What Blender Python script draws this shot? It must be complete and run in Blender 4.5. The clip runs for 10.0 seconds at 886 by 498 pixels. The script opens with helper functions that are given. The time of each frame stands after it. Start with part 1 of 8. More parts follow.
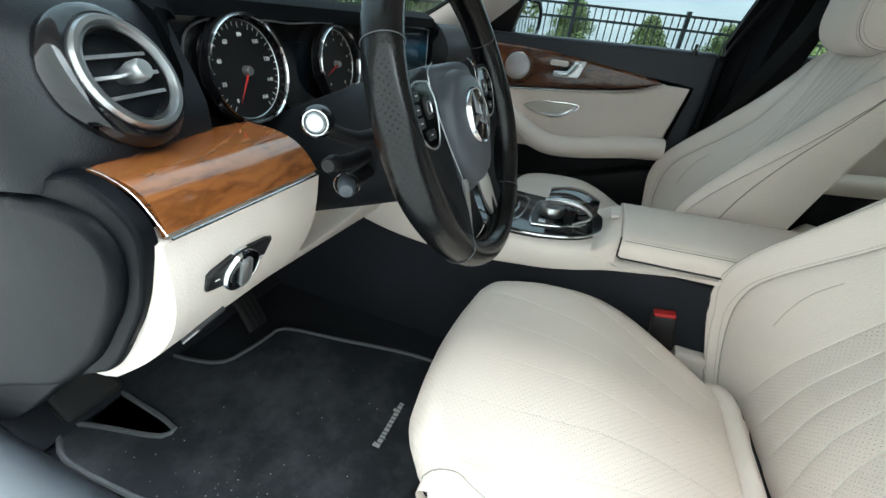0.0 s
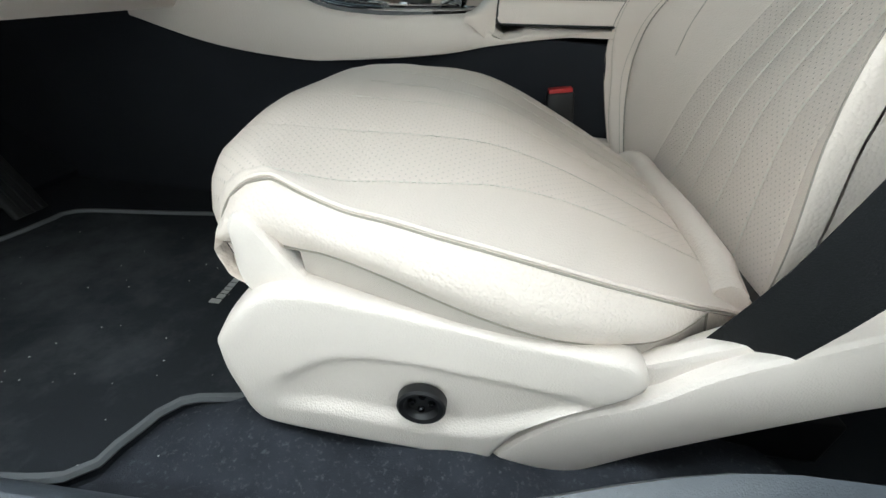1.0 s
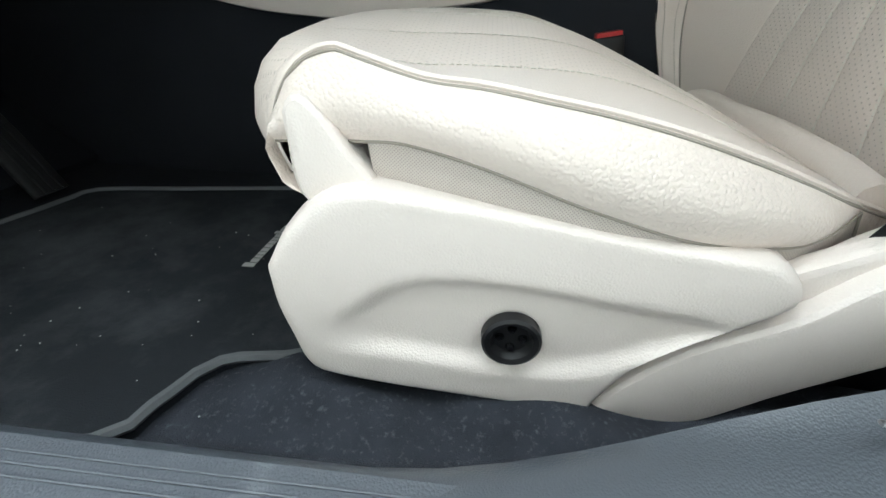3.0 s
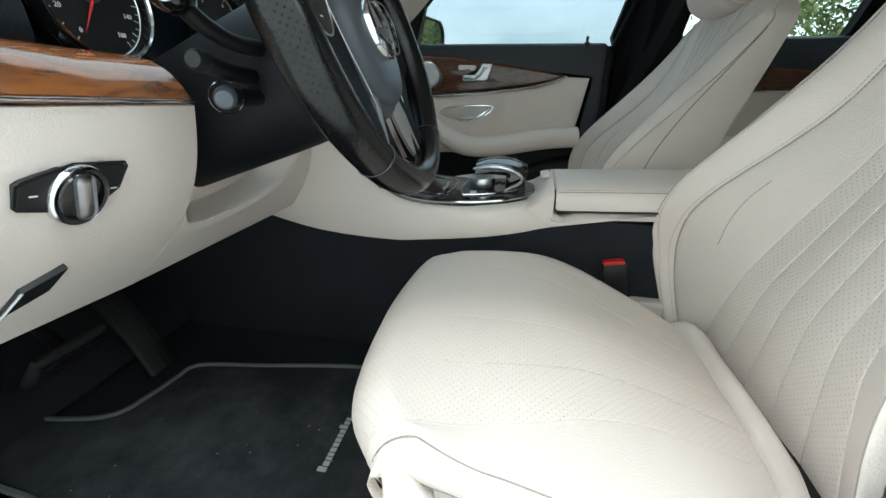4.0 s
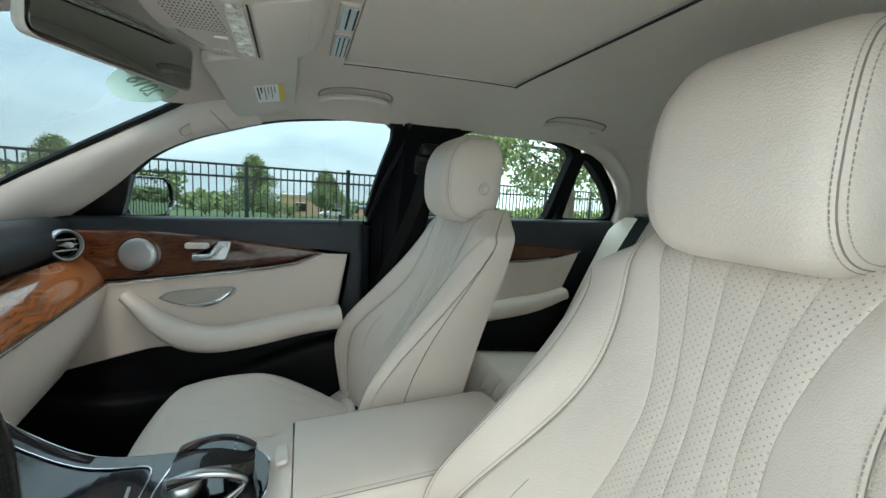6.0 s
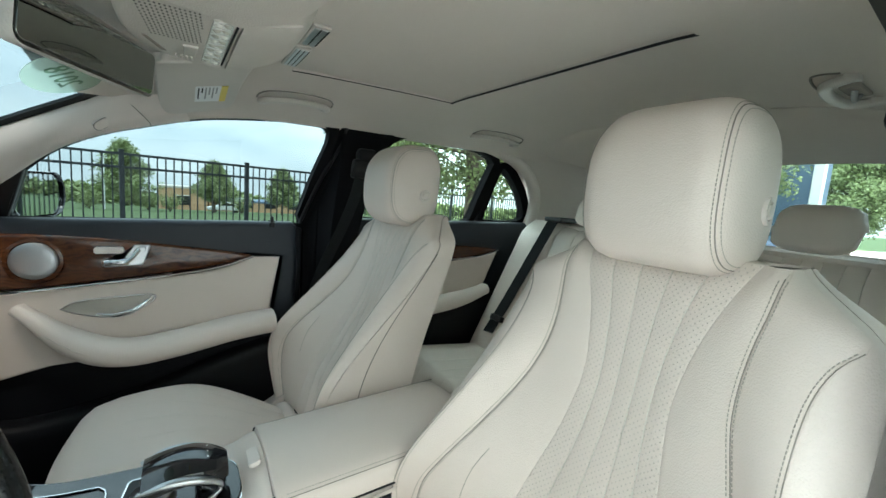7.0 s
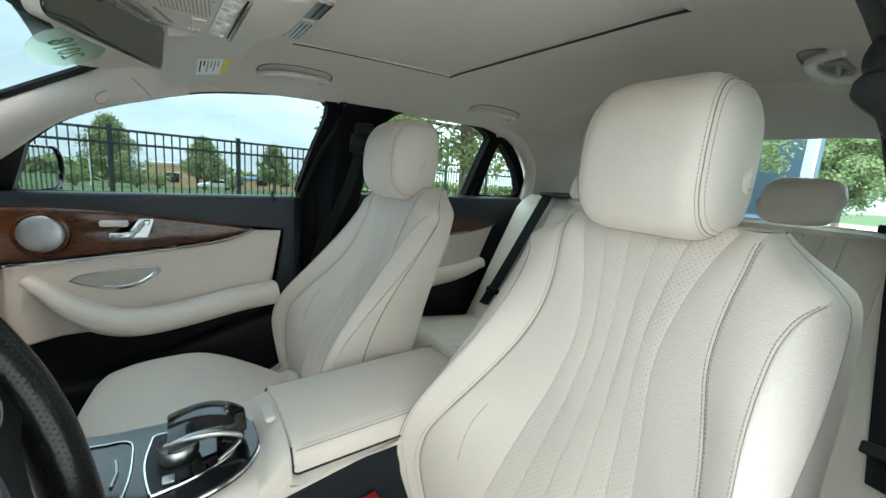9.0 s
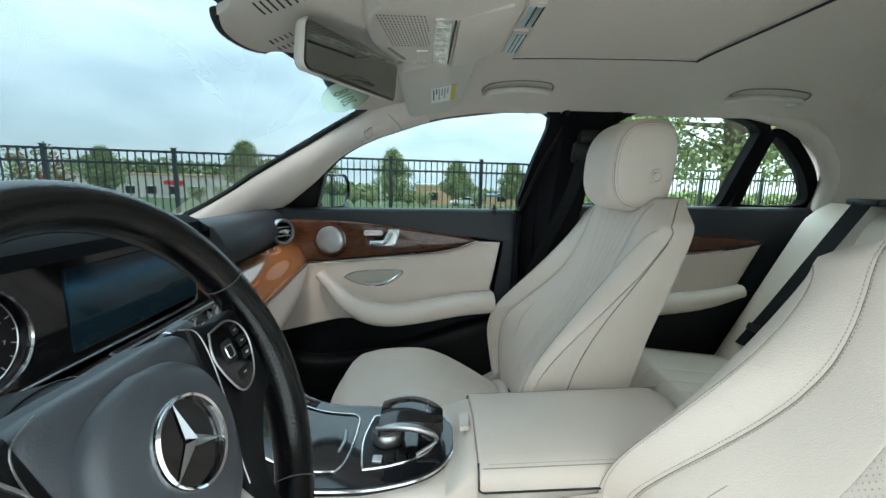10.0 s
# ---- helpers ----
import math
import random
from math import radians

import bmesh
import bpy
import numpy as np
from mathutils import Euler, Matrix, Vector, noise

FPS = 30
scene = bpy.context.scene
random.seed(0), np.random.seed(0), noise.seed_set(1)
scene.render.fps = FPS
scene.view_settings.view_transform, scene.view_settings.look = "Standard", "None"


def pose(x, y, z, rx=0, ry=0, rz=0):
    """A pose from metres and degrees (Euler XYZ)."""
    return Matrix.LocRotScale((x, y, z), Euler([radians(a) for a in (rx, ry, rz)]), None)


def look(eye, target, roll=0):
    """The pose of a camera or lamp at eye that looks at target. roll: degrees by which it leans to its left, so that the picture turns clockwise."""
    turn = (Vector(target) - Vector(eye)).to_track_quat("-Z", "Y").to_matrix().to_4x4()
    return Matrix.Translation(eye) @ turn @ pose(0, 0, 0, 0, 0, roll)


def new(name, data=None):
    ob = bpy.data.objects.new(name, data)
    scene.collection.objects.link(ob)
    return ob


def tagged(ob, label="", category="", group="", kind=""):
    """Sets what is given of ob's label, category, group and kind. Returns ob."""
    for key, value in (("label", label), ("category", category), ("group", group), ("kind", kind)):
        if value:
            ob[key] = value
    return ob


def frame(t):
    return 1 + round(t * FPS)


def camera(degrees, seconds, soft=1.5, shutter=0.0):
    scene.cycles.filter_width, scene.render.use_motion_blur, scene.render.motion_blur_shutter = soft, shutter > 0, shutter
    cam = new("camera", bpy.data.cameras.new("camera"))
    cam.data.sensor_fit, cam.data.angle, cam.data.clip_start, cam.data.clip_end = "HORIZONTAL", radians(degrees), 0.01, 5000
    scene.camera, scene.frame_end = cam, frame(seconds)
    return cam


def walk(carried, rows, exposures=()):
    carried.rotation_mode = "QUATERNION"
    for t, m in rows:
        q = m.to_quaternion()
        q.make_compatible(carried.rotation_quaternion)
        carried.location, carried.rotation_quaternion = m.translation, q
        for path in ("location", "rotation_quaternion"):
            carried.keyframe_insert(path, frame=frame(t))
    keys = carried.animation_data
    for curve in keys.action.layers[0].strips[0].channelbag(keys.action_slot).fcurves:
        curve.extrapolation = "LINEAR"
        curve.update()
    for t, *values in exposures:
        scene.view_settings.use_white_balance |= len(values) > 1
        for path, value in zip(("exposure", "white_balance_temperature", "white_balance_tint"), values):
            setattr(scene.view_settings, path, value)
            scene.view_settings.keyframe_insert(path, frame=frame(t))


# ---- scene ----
cam = camera(94.7, 10.0)
PATH = [
    (0, (0.1376, -0.8777, 1.0066), (-0.3653, 0.6988, 0.0730), 6.62),
    (0.2, (0.1526, -0.8619, 0.9662), (-0.1985, 0.7516, 0.0263), 7.01),
    (0.5, (0.1864, -0.8473, 0.8614), (-0.0207, 0.7769, -0.1024), 6.54),
    (1, (0.2311, -0.8410, 0.6662), (0.1453, 0.7741, -0.3308), 4.99),
    (1.5, (0.2178, -0.8196, 0.5560), (0.2132, 0.7428, -0.5251), 4.56),
    (2, (0.2069, -0.8108, 0.5317), (0.2078, 0.7260, -0.5856), 3.60),
    (2.2, (0.2053, -0.8127, 0.5295), (0.1972, 0.7158, -0.5990), 3.28),
    (3.3, (0.1764, -0.8686, 0.6319), (-0.0710, 0.7986, -0.2450), 1.46),
    (3.5, (0.1753, -0.8879, 0.6906), (-0.1330, 0.7859, -0.1540), 1.27),
    (4, (0.1612, -0.8637, 0.8464), (-0.1256, 0.8789, 0.1456), 1.45),
    (4.5, (0.1533, -0.7903, 0.9513), (0.0766, 1.0329, 0.4220), 2.17),
    (5, (0.1946, -0.7670, 1.0041), (0.3585, 1.0853, 0.6142), 2.55),
    (5.5, (0.2421, -0.7031, 1.0304), (0.6336, 1.1323, 0.7338), 2.85),
    (6, (0.2530, -0.6193, 1.0890), (0.8777, 1.1583, 0.8439), 3.11),
    (6.2, (0.2360, -0.6164, 1.1019), (0.9625, 1.1230, 0.8633), 3.38),
    (7.3, (0.1148, -0.6602, 1.1077), (1.2005, 0.8807, 0.8685), 4.47),
    (7.5, (0.1070, -0.6675, 1.1075), (1.2270, 0.8475, 0.8612), 4.62),
    (8, (0.1020, -0.6764, 1.1059), (1.2619, 0.8038, 0.8345), 4.80),
    (8.5, (0.1020, -0.6758, 1.1024), (1.2329, 0.8212, 0.8023), 4.69),
    (9, (0.1076, -0.6694, 1.0980), (1.1486, 0.8843, 0.7628), 4.26),
    (9.5, (0.1394, -0.6407, 1.0943), (0.8532, 1.0842, 0.7405), 3.11),
    (10, (0.1685, -0.6357, 1.0928), (0.2184, 1.2358, 0.7688), 1.40),
]
EXPOSURES = [(0.0, 3.69, 6480, 11), (0.5, 3.33, 6540, 12), (1.0, 3.12, 6560, 13), (1.5, 2.86, 6560, 13), (2.0, 2.86, 6540, 13), (3.5, 3.3, 6500, 13), (4.0, 3.5, 6430, 12), (4.5, 3.7, 6420, 11), (5.0, 3.8, 6440, 11), (6.0, 3.82, 6510, 10), (7.5, 3.94, 6490, 9), (9.0, 3.98, 6480, 9), (10.0, 4.0, 6400, 10)]
walk(cam, [(t, look(eye, target, roll)) for t, eye, target, roll in PATH], EXPOSURES)

# ---- world and sun ----
world = bpy.data.worlds.new("overcast_sky")
scene.world = world
world.use_nodes = True
wn, wl = world.node_tree.nodes, world.node_tree.links
wn.clear()
SUN_ELEV, SUN_AZ = 64.0, 282.0
sky = wn.new("ShaderNodeTexSky")
sky.sky_type, sky.sun_disc = "NISHITA", False
sky.sun_elevation, sky.sun_rotation = radians(SUN_ELEV), radians(90 - SUN_AZ)
sky.air_density, sky.dust_density = 1.0, 3.0
coord = wn.new("ShaderNodeTexCoord")
stretch = wn.new("ShaderNodeMapping")
stretch.inputs["Scale"].default_value = (1.0, 1.0, 3.2)
clouds = wn.new("ShaderNodeTexNoise")
clouds.inputs["Scale"].default_value = 2.4
clouds.inputs["Detail"].default_value = 6.0
clouds.inputs["Roughness"].default_value = 0.55
ramp = wn.new("ShaderNodeValToRGB")
ramp.color_ramp.elements[0].position, ramp.color_ramp.elements[0].color = 0.32, (3.9, 5.0, 5.4, 1)
ramp.color_ramp.elements[1].position, ramp.color_ramp.elements[1].color = 0.68, (7.3, 8.3, 8.5, 1)
blend = wn.new("ShaderNodeMixRGB")
blend.inputs["Fac"].default_value = 0.88
back = wn.new("ShaderNodeBackground")
back.inputs["Strength"].default_value = 0.1
out = wn.new("ShaderNodeOutputWorld")
wl.new(coord.outputs["Generated"], stretch.inputs["Vector"])
wl.new(stretch.outputs["Vector"], clouds.inputs["Vector"])
wl.new(clouds.outputs["Fac"], ramp.inputs["Fac"])
wl.new(sky.outputs["Color"], blend.inputs["Color1"])
# an overcast sky is brightest overhead
axes = wn.new("ShaderNodeSeparateXYZ")
zenith = wn.new("ShaderNodeMapRange")
zenith.inputs["From Min"].default_value, zenith.inputs["From Max"].default_value = 0.0, 1.0
zenith.inputs["To Min"].default_value, zenith.inputs["To Max"].default_value = 0.55, 1.5
lift_sky = wn.new("ShaderNodeVectorMath")
lift_sky.operation = "SCALE"
wl.new(coord.outputs["Generated"], axes.inputs[0])
wl.new(axes.outputs["Z"], zenith.inputs["Value"])
wl.new(ramp.outputs["Color"], lift_sky.inputs[0])
wl.new(zenith.outputs["Result"], lift_sky.inputs["Scale"])
wl.new(lift_sky.outputs[0], blend.inputs["Color2"])
wl.new(blend.outputs["Color"], back.inputs["Color"])
wl.new(back.outputs["Background"], out.inputs["Surface"])

sun_data = bpy.data.lights.new("sun", "SUN")
sun_data.energy, sun_data.angle, sun_data.color = 0.13, radians(14), (1.0, 0.92, 0.82)
sun = new("sun", sun_data)
az, el = radians(SUN_AZ), radians(SUN_ELEV)
sun.matrix_world = look((math.cos(az) * math.cos(el) * 20, math.sin(az) * math.cos(el) * 20, math.sin(el) * 20), (0, 0, 0))


# ---- materials ----
def material(name, color, rough=0.5, metal=0.0, grain=0.0, scale=200.0, vary=0.06, coat=0.0, spec=0.5, voronoi=False, mottling=6.0):
    """A surface with tone variation at two scales and a fine relief."""
    m = bpy.data.materials.new(name)
    m.use_nodes = True
    n, l = m.node_tree.nodes, m.node_tree.links
    b = n["Principled BSDF"]
    b.inputs["Roughness"].default_value, b.inputs["Metallic"].default_value = rough, metal
    b.inputs["Specular IOR Level"].default_value, b.inputs["Coat Weight"].default_value = spec, coat
    b.inputs["Coat Roughness"].default_value = 0.04
    tc = n.new("ShaderNodeTexCoord")
    big = n.new("ShaderNodeTexNoise")
    big.inputs["Scale"].default_value, big.inputs["Detail"].default_value = mottling, 5.0
    l.new(tc.outputs["Object"], big.inputs["Vector"])
    mix = n.new("ShaderNodeMixRGB")
    mix.inputs["Color1"].default_value = (*[c * (1 - vary) for c in color], 1)
    mix.inputs["Color2"].default_value = (*[min(1, c * (1 + vary)) for c in color], 1)
    l.new(big.outputs["Fac"], mix.inputs["Fac"])
    l.new(mix.outputs["Color"], b.inputs["Base Color"])
    if grain:
        if voronoi:
            fine = n.new("ShaderNodeTexVoronoi")
            dome = n.new("ShaderNodeMath")
            dome.operation = "MULTIPLY"
            l.new(fine.outputs["Distance"], dome.inputs[0])
            l.new(fine.outputs["Distance"], dome.inputs[1])
            pebble = n.new("ShaderNodeMapRange")
            pebble.inputs["From Max"].default_value, pebble.inputs["To Min"].default_value, pebble.inputs["To Max"].default_value = 0.5, 1.0, 0.0
            l.new(dome.outputs[0], pebble.inputs["Value"])
            height = pebble.outputs["Result"]
        else:
            fine = n.new("ShaderNodeTexNoise")
            fine.inputs["Detail"].default_value = 3.0
            height = fine.outputs["Fac"]
        fine.inputs["Scale"].default_value = scale
        l.new(tc.outputs["Object"], fine.inputs["Vector"])
        bump = n.new("ShaderNodeBump")
        bump.inputs["Strength"].default_value, bump.inputs["Distance"].default_value = grain, 0.0007 if voronoi else 0.001
        l.new(height, bump.inputs["Height"])
        l.new(bump.outputs["Normal"], b.inputs["Normal"])
        rr = n.new("ShaderNodeMapRange")
        rr.inputs["To Min"].default_value, rr.inputs["To Max"].default_value = max(0.02, rough - 0.06), min(1, rough + 0.06)
        l.new(big.outputs["Fac"], rr.inputs["Value"])
        l.new(rr.outputs["Result"], b.inputs["Roughness"])
    return m


def perforated(m, axes, pitch, hole=0.17, dark=0.25, source="Object"):
    """Rows of small punched holes across two object axes (or all three)."""
    n, l = m.node_tree.nodes, m.node_tree.links
    b = n["Principled BSDF"]
    tc = n.new("ShaderNodeTexCoord")
    sep, com, turn, dots = n.new("ShaderNodeSeparateXYZ"), n.new("ShaderNodeCombineXYZ"), n.new("ShaderNodeMapping"), n.new("ShaderNodeTexVoronoi")
    l.new(tc.outputs[source], sep.inputs[0])
    for k, a in enumerate(axes):
        l.new(sep.outputs[a], com.inputs[k])
    turn.inputs["Rotation"].default_value = (0, 0, radians(45))
    l.new(com.outputs[0], turn.inputs["Vector"])
    dots.voronoi_dimensions = "2D" if len(axes) == 2 else "3D"
    dots.inputs["Scale"].default_value, dots.inputs["Randomness"].default_value = 1 / pitch, 0.0
    l.new(turn.outputs["Vector"], dots.inputs["Vector"])
    edge = n.new("ShaderNodeMapRange")
    edge.inputs["From Min"].default_value, edge.inputs["From Max"].default_value = hole - 0.05, hole + 0.05
    l.new(dots.outputs["Distance"], edge.inputs["Value"])
    mix = n.new("ShaderNodeMixRGB")
    src = b.inputs["Base Color"].links[0].from_socket
    l.new(edge.outputs["Result"], mix.inputs["Fac"])
    c = n.new("ShaderNodeMixRGB")
    c.blend_type, c.inputs["Fac"].default_value, c.inputs["Color2"].default_value = "MULTIPLY", 1.0, (dark, dark, dark, 1)
    l.new(src, c.inputs["Color1"])
    l.new(c.outputs["Color"], mix.inputs["Color1"])
    l.new(src, mix.inputs["Color2"])
    l.new(mix.outputs["Color"], b.inputs["Base Color"])
    bump = n.new("ShaderNodeBump")
    bump.inputs["Strength"].default_value, bump.inputs["Distance"].default_value = 0.8, 0.0008
    l.new(edge.outputs["Result"], bump.inputs["Height"])
    if b.inputs["Normal"].links:
        l.new(b.inputs["Normal"].links[0].from_socket, bump.inputs["Normal"])
    l.new(bump.outputs["Normal"], b.inputs["Normal"])
    return m


def worn(m, pale, scale, amount):
    """Pale dust and scuffs in irregular patches over a surface."""
    n, l = m.node_tree.nodes, m.node_tree.links
    b = n["Principled BSDF"]
    tc, dust, edge, mix = n.new("ShaderNodeTexCoord"), n.new("ShaderNodeTexNoise"), n.new("ShaderNodeMapRange"), n.new("ShaderNodeMixRGB")
    dust.inputs["Scale"].default_value, dust.inputs["Detail"].default_value, dust.inputs["Roughness"].default_value = scale, 9.0, 0.72
    l.new(tc.outputs["Object"], dust.inputs["Vector"])
    edge.inputs["From Min"].default_value, edge.inputs["From Max"].default_value, edge.inputs["To Max"].default_value = amount, amount + 0.2, 0.7
    l.new(dust.outputs["Fac"], edge.inputs["Value"])
    src = b.inputs["Base Color"].links[0].from_socket
    mix.inputs["Color2"].default_value = (*pale, 1)
    l.new(edge.outputs["Result"], mix.inputs["Fac"])
    l.new(src, mix.inputs["Color1"])
    l.new(mix.outputs["Color"], b.inputs["Base Color"])
    return m


def burl(m, pale, dark, scale):
    """Walnut burl: warped rings and streaks under a clear coat."""
    n, l = m.node_tree.nodes, m.node_tree.links
    b = n["Principled BSDF"]
    tc, mp = n.new("ShaderNodeTexCoord"), n.new("ShaderNodeMapping")
    mp.inputs["Scale"].default_value = (1.0, 0.45, 1.6)
    l.new(tc.outputs["Object"], mp.inputs["Vector"])
    a, w = n.new("ShaderNodeTexNoise"), n.new("ShaderNodeTexWave")
    a.inputs["Scale"].default_value, a.inputs["Detail"].default_value, a.inputs["Distortion"].default_value = scale, 8.0, 1.6
    w.inputs["Scale"].default_value, w.inputs["Distortion"].default_value, w.inputs["Detail"].default_value, w.inputs["Detail Scale"].default_value = scale * 0.9, 14.0, 4.0, 1.6
    w.bands_direction = "Z"
    l.new(mp.outputs["Vector"], a.inputs["Vector"])
    l.new(mp.outputs["Vector"], w.inputs["Vector"])
    mix, ramp = n.new("ShaderNodeMath"), n.new("ShaderNodeValToRGB")
    mix.operation, mix.inputs[1].default_value = "MULTIPLY_ADD", 0.35
    l.new(w.outputs["Fac"], mix.inputs[0])
    l.new(a.outputs["Fac"], mix.inputs[2])
    e = ramp.color_ramp.elements
    e[0].position, e[0].color, e[1].position, e[1].color = 0.38, (*dark, 1), 0.85, (*pale, 1)
    mid = e.new(0.6)
    mid.color = (*[(p * 0.6 + d * 0.4) for p, d in zip(pale, dark)], 1)
    l.new(mix.outputs[0], ramp.inputs["Fac"])
    l.new(ramp.outputs["Color"], b.inputs["Base Color"])
    return m


CREAM = (0.735, 0.638, 0.570)
leather = material("cream_leather", CREAM, 0.42, 0, 0.30, 520, 0.05, voronoi=True)
leather_grain = material("grained_cream_leather", CREAM, 0.40, 0, 0.40, 420, 0.05, voronoi=True)
leather_pebble = material("pebbled_cream_leather", CREAM, 0.42, 0, 0.62, 370, 0.05, voronoi=True)
leather_perf = perforated(material("perforated_cream_leather_back", CREAM, 0.45, 0, 0.3, 420, 0.04, voronoi=True), (1, 2), 0.0058, 0.12, 0.74)
leather_perf_flat = perforated(material("perforated_cream_leather_cushion", CREAM, 0.45, 0, 0.3, 420, 0.04, voronoi=True), (0, 1), 0.0058, 0.11, 0.76)
cream_plastic = material("cream_plastic", (0.735, 0.655, 0.600), 0.46, 0, 0.30, 580, 0.03, voronoi=True)
cream_soft = material("cream_soft_trim", (0.70, 0.615, 0.553), 0.5, 0, 0.22, 480, 0.03, voronoi=True)
mesh_cloth = perforated(material("cream_mesh_cloth", (0.55, 0.485, 0.435), 0.85, 0, 0.5, 600, 0.05), (0, 2), 0.0016, 0.26, 0.66)
thread = material("beige_thread", (0.43, 0.385, 0.325), 0.8)
seam_dark = material("seam_cord", (0.30, 0.265, 0.225), 0.9)
thread_pale = material("pale_cream_thread", (0.72, 0.67, 0.60), 0.8)
headlining = material("greige_headlining", (0.64, 0.575, 0.515), 0.9, 0, 0.6, 700, 0.04)
black_soft = material("black_soft_trim", (0.0055, 0.0062, 0.008), 0.5, 0, 0.22, 800, 0.2, spec=0.22, voronoi=True)
navy_soft = material("dark_blue_grey_trim", (0.015, 0.019, 0.026), 0.45, 0, 0.3, 420, 0.12, spec=0.4, voronoi=True)
cap_navy = material("dark_navy_end_plastic", (0.0020, 0.0027, 0.0041), 0.46, 0, 0.15, 520, 0.12, spec=0.09, voronoi=True)
navy_pad = material("dark_navy_leather", (0.0050, 0.0066, 0.0094), 0.45, 0, 0.2, 560, 0.12, spec=0.34, voronoi=True)
sill_plastic = material("charcoal_sill_plastic", (0.062, 0.070, 0.082), 0.38, 0, 0.18, 800, 0.2, voronoi=True)
pillar_navy = material("dark_navy_pillar_plastic", (0.0045, 0.0060, 0.0085), 0.5, 0, 0.10, 900, 0.12, spec=0.24, voronoi=True)
hub_soft = material("dark_grey_hub_vinyl", (0.066, 0.075, 0.089), 0.38, 0, 0.12, 600, 0.12, voronoi=True)
black_leather = material("black_leather", (0.0030, 0.0030, 0.0034), 0.22, 0, 0.10, 600, 0.2, spec=0.42, voronoi=True)
grip_leather = perforated(material("perforated_black_leather", (0.0030, 0.0030, 0.0034), 0.22, 0, 0.08, 500, 0.2, spec=0.42, voronoi=True), (0, 1), 0.0046, 0.12, 2.6, "UV")
carpet = material("black_carpet", (0.020, 0.022, 0.027), 0.95, 0, 1.0, 900, 0.3, spec=0.15)
mat_cloth = material("charcoal_velour_mat", (0.017, 0.0195, 0.0235), 0.9, 0, 1.0, 800, 0.35, spec=0.2, mottling=9)
gloss_black = material("piano_black", (0.006, 0.006, 0.007), 0.07, 0, 0, 1, 0.1, coat=0.25)
satin_black = material("satin_black", (0.010, 0.010, 0.011), 0.4, spec=0.35)
chrome = material("chrome", (0.75, 0.76, 0.78), 0.12, 1.0)
silver = material("satin_silver", (0.55, 0.56, 0.57), 0.3, 1.0)
red_plastic = material("red_plastic", (0.45, 0.02, 0.02), 0.4)
belt_web = material("black_seat_belt_webbing", (0.008, 0.009, 0.0105), 0.75, 0, 0.8, 900, 0.1, spec=0.25)
seal_black = material("matt_black_seal", (0.006, 0.006, 0.007), 0.85, 0, 0.3, 300, 0.1, spec=0.08)
rubber = material("black_rubber", (0.012, 0.012, 0.012), 0.7, 0, 0.4, 200, 0.1)
wood = burl(material("burl_walnut", (0.25, 0.09, 0.025), 0.16, 0, 0, 1, 0.3, coat=1.0), (0.225, 0.076, 0.021), (0.105, 0.033, 0.010), 17)
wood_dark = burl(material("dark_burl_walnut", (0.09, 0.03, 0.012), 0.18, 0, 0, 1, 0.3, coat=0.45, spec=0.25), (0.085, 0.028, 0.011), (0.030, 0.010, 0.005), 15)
paint_black = material("black_car_paint", (0.01, 0.01, 0.012), 0.1, 0, 0, 1, 0.1, coat=1.0)
concrete = material("pale_concrete", (0.36, 0.354, 0.335), 0.9, 0, 0.8, 60, 0.15, mottling=0.6)
grass_mat = material("grass", (0.07, 0.11, 0.03), 0.95, 0, 1.0, 60, 0.35, mottling=0.5)
fence_paint = material("black_fence_paint", (0.026, 0.031, 0.036), 0.4)
leaf_mat = material("green_leaves", (0.275, 0.325, 0.14), 0.6, 0, 0, 1, 0.35, mottling=3)
flower_red = material("red_flowers", (0.5, 0.05, 0.05), 0.7, 0, 0, 1, 0.3)
bark = material("grey_bark", (0.13, 0.10, 0.075), 0.9, 0, 1.0, 40, 0.3)
stucco = material("tan_stucco", (0.48, 0.30, 0.17), 0.9, 0, 0.5, 20, 0.06, mottling=0.4)
pale_wall = material("pale_wall", (0.55, 0.50, 0.44), 0.9, 0, 0.5, 20, 0.06, mottling=0.4)
slate_wall = material("slate_blue_cladding", (0.10, 0.15, 0.22), 0.6, 0, 0.3, 10, 0.08, mottling=0.4)
white_paint = material("white_paint", (0.78, 0.78, 0.77), 0.3, 0, 0, 1, 0.03)
white_print = material("white_print", (0.75, 0.75, 0.74), 0.6)
red_print = material("red_needle", (0.6, 0.02, 0.02), 0.5)


def glass_material(name, tint=(0.235, 0.278, 0.284)):
    m = bpy.data.materials.new(name)
    m.use_nodes = True
    n, l = m.node_tree.nodes, m.node_tree.links
    n.remove(n["Principled BSDF"])
    see, shine, mix, fres = n.new("ShaderNodeBsdfTransparent"), n.new("ShaderNodeBsdfGlossy"), n.new("ShaderNodeMixShader"), n.new("ShaderNodeFresnel")
    see.inputs["Color"].default_value = (*tint, 1)
    shine.inputs["Roughness"].default_value = 0.01
    fres.inputs["IOR"].default_value = 1.35
    l.new(fres.outputs["Fac"], mix.inputs["Fac"])
    l.new(see.outputs["BSDF"], mix.inputs[1])
    l.new(shine.outputs["BSDF"], mix.inputs[2])
    l.new(mix.outputs["Shader"], n["Material Output"].inputs["Surface"])
    return m


pane_glass = glass_material("window_glass", (0.143, 0.173, 0.181))
windscreen_glass = glass_material("windscreen_glass", (0.106, 0.130, 0.138))
tinted_glass = glass_material("green_tinted_glass", (0.30, 0.355, 0.333))


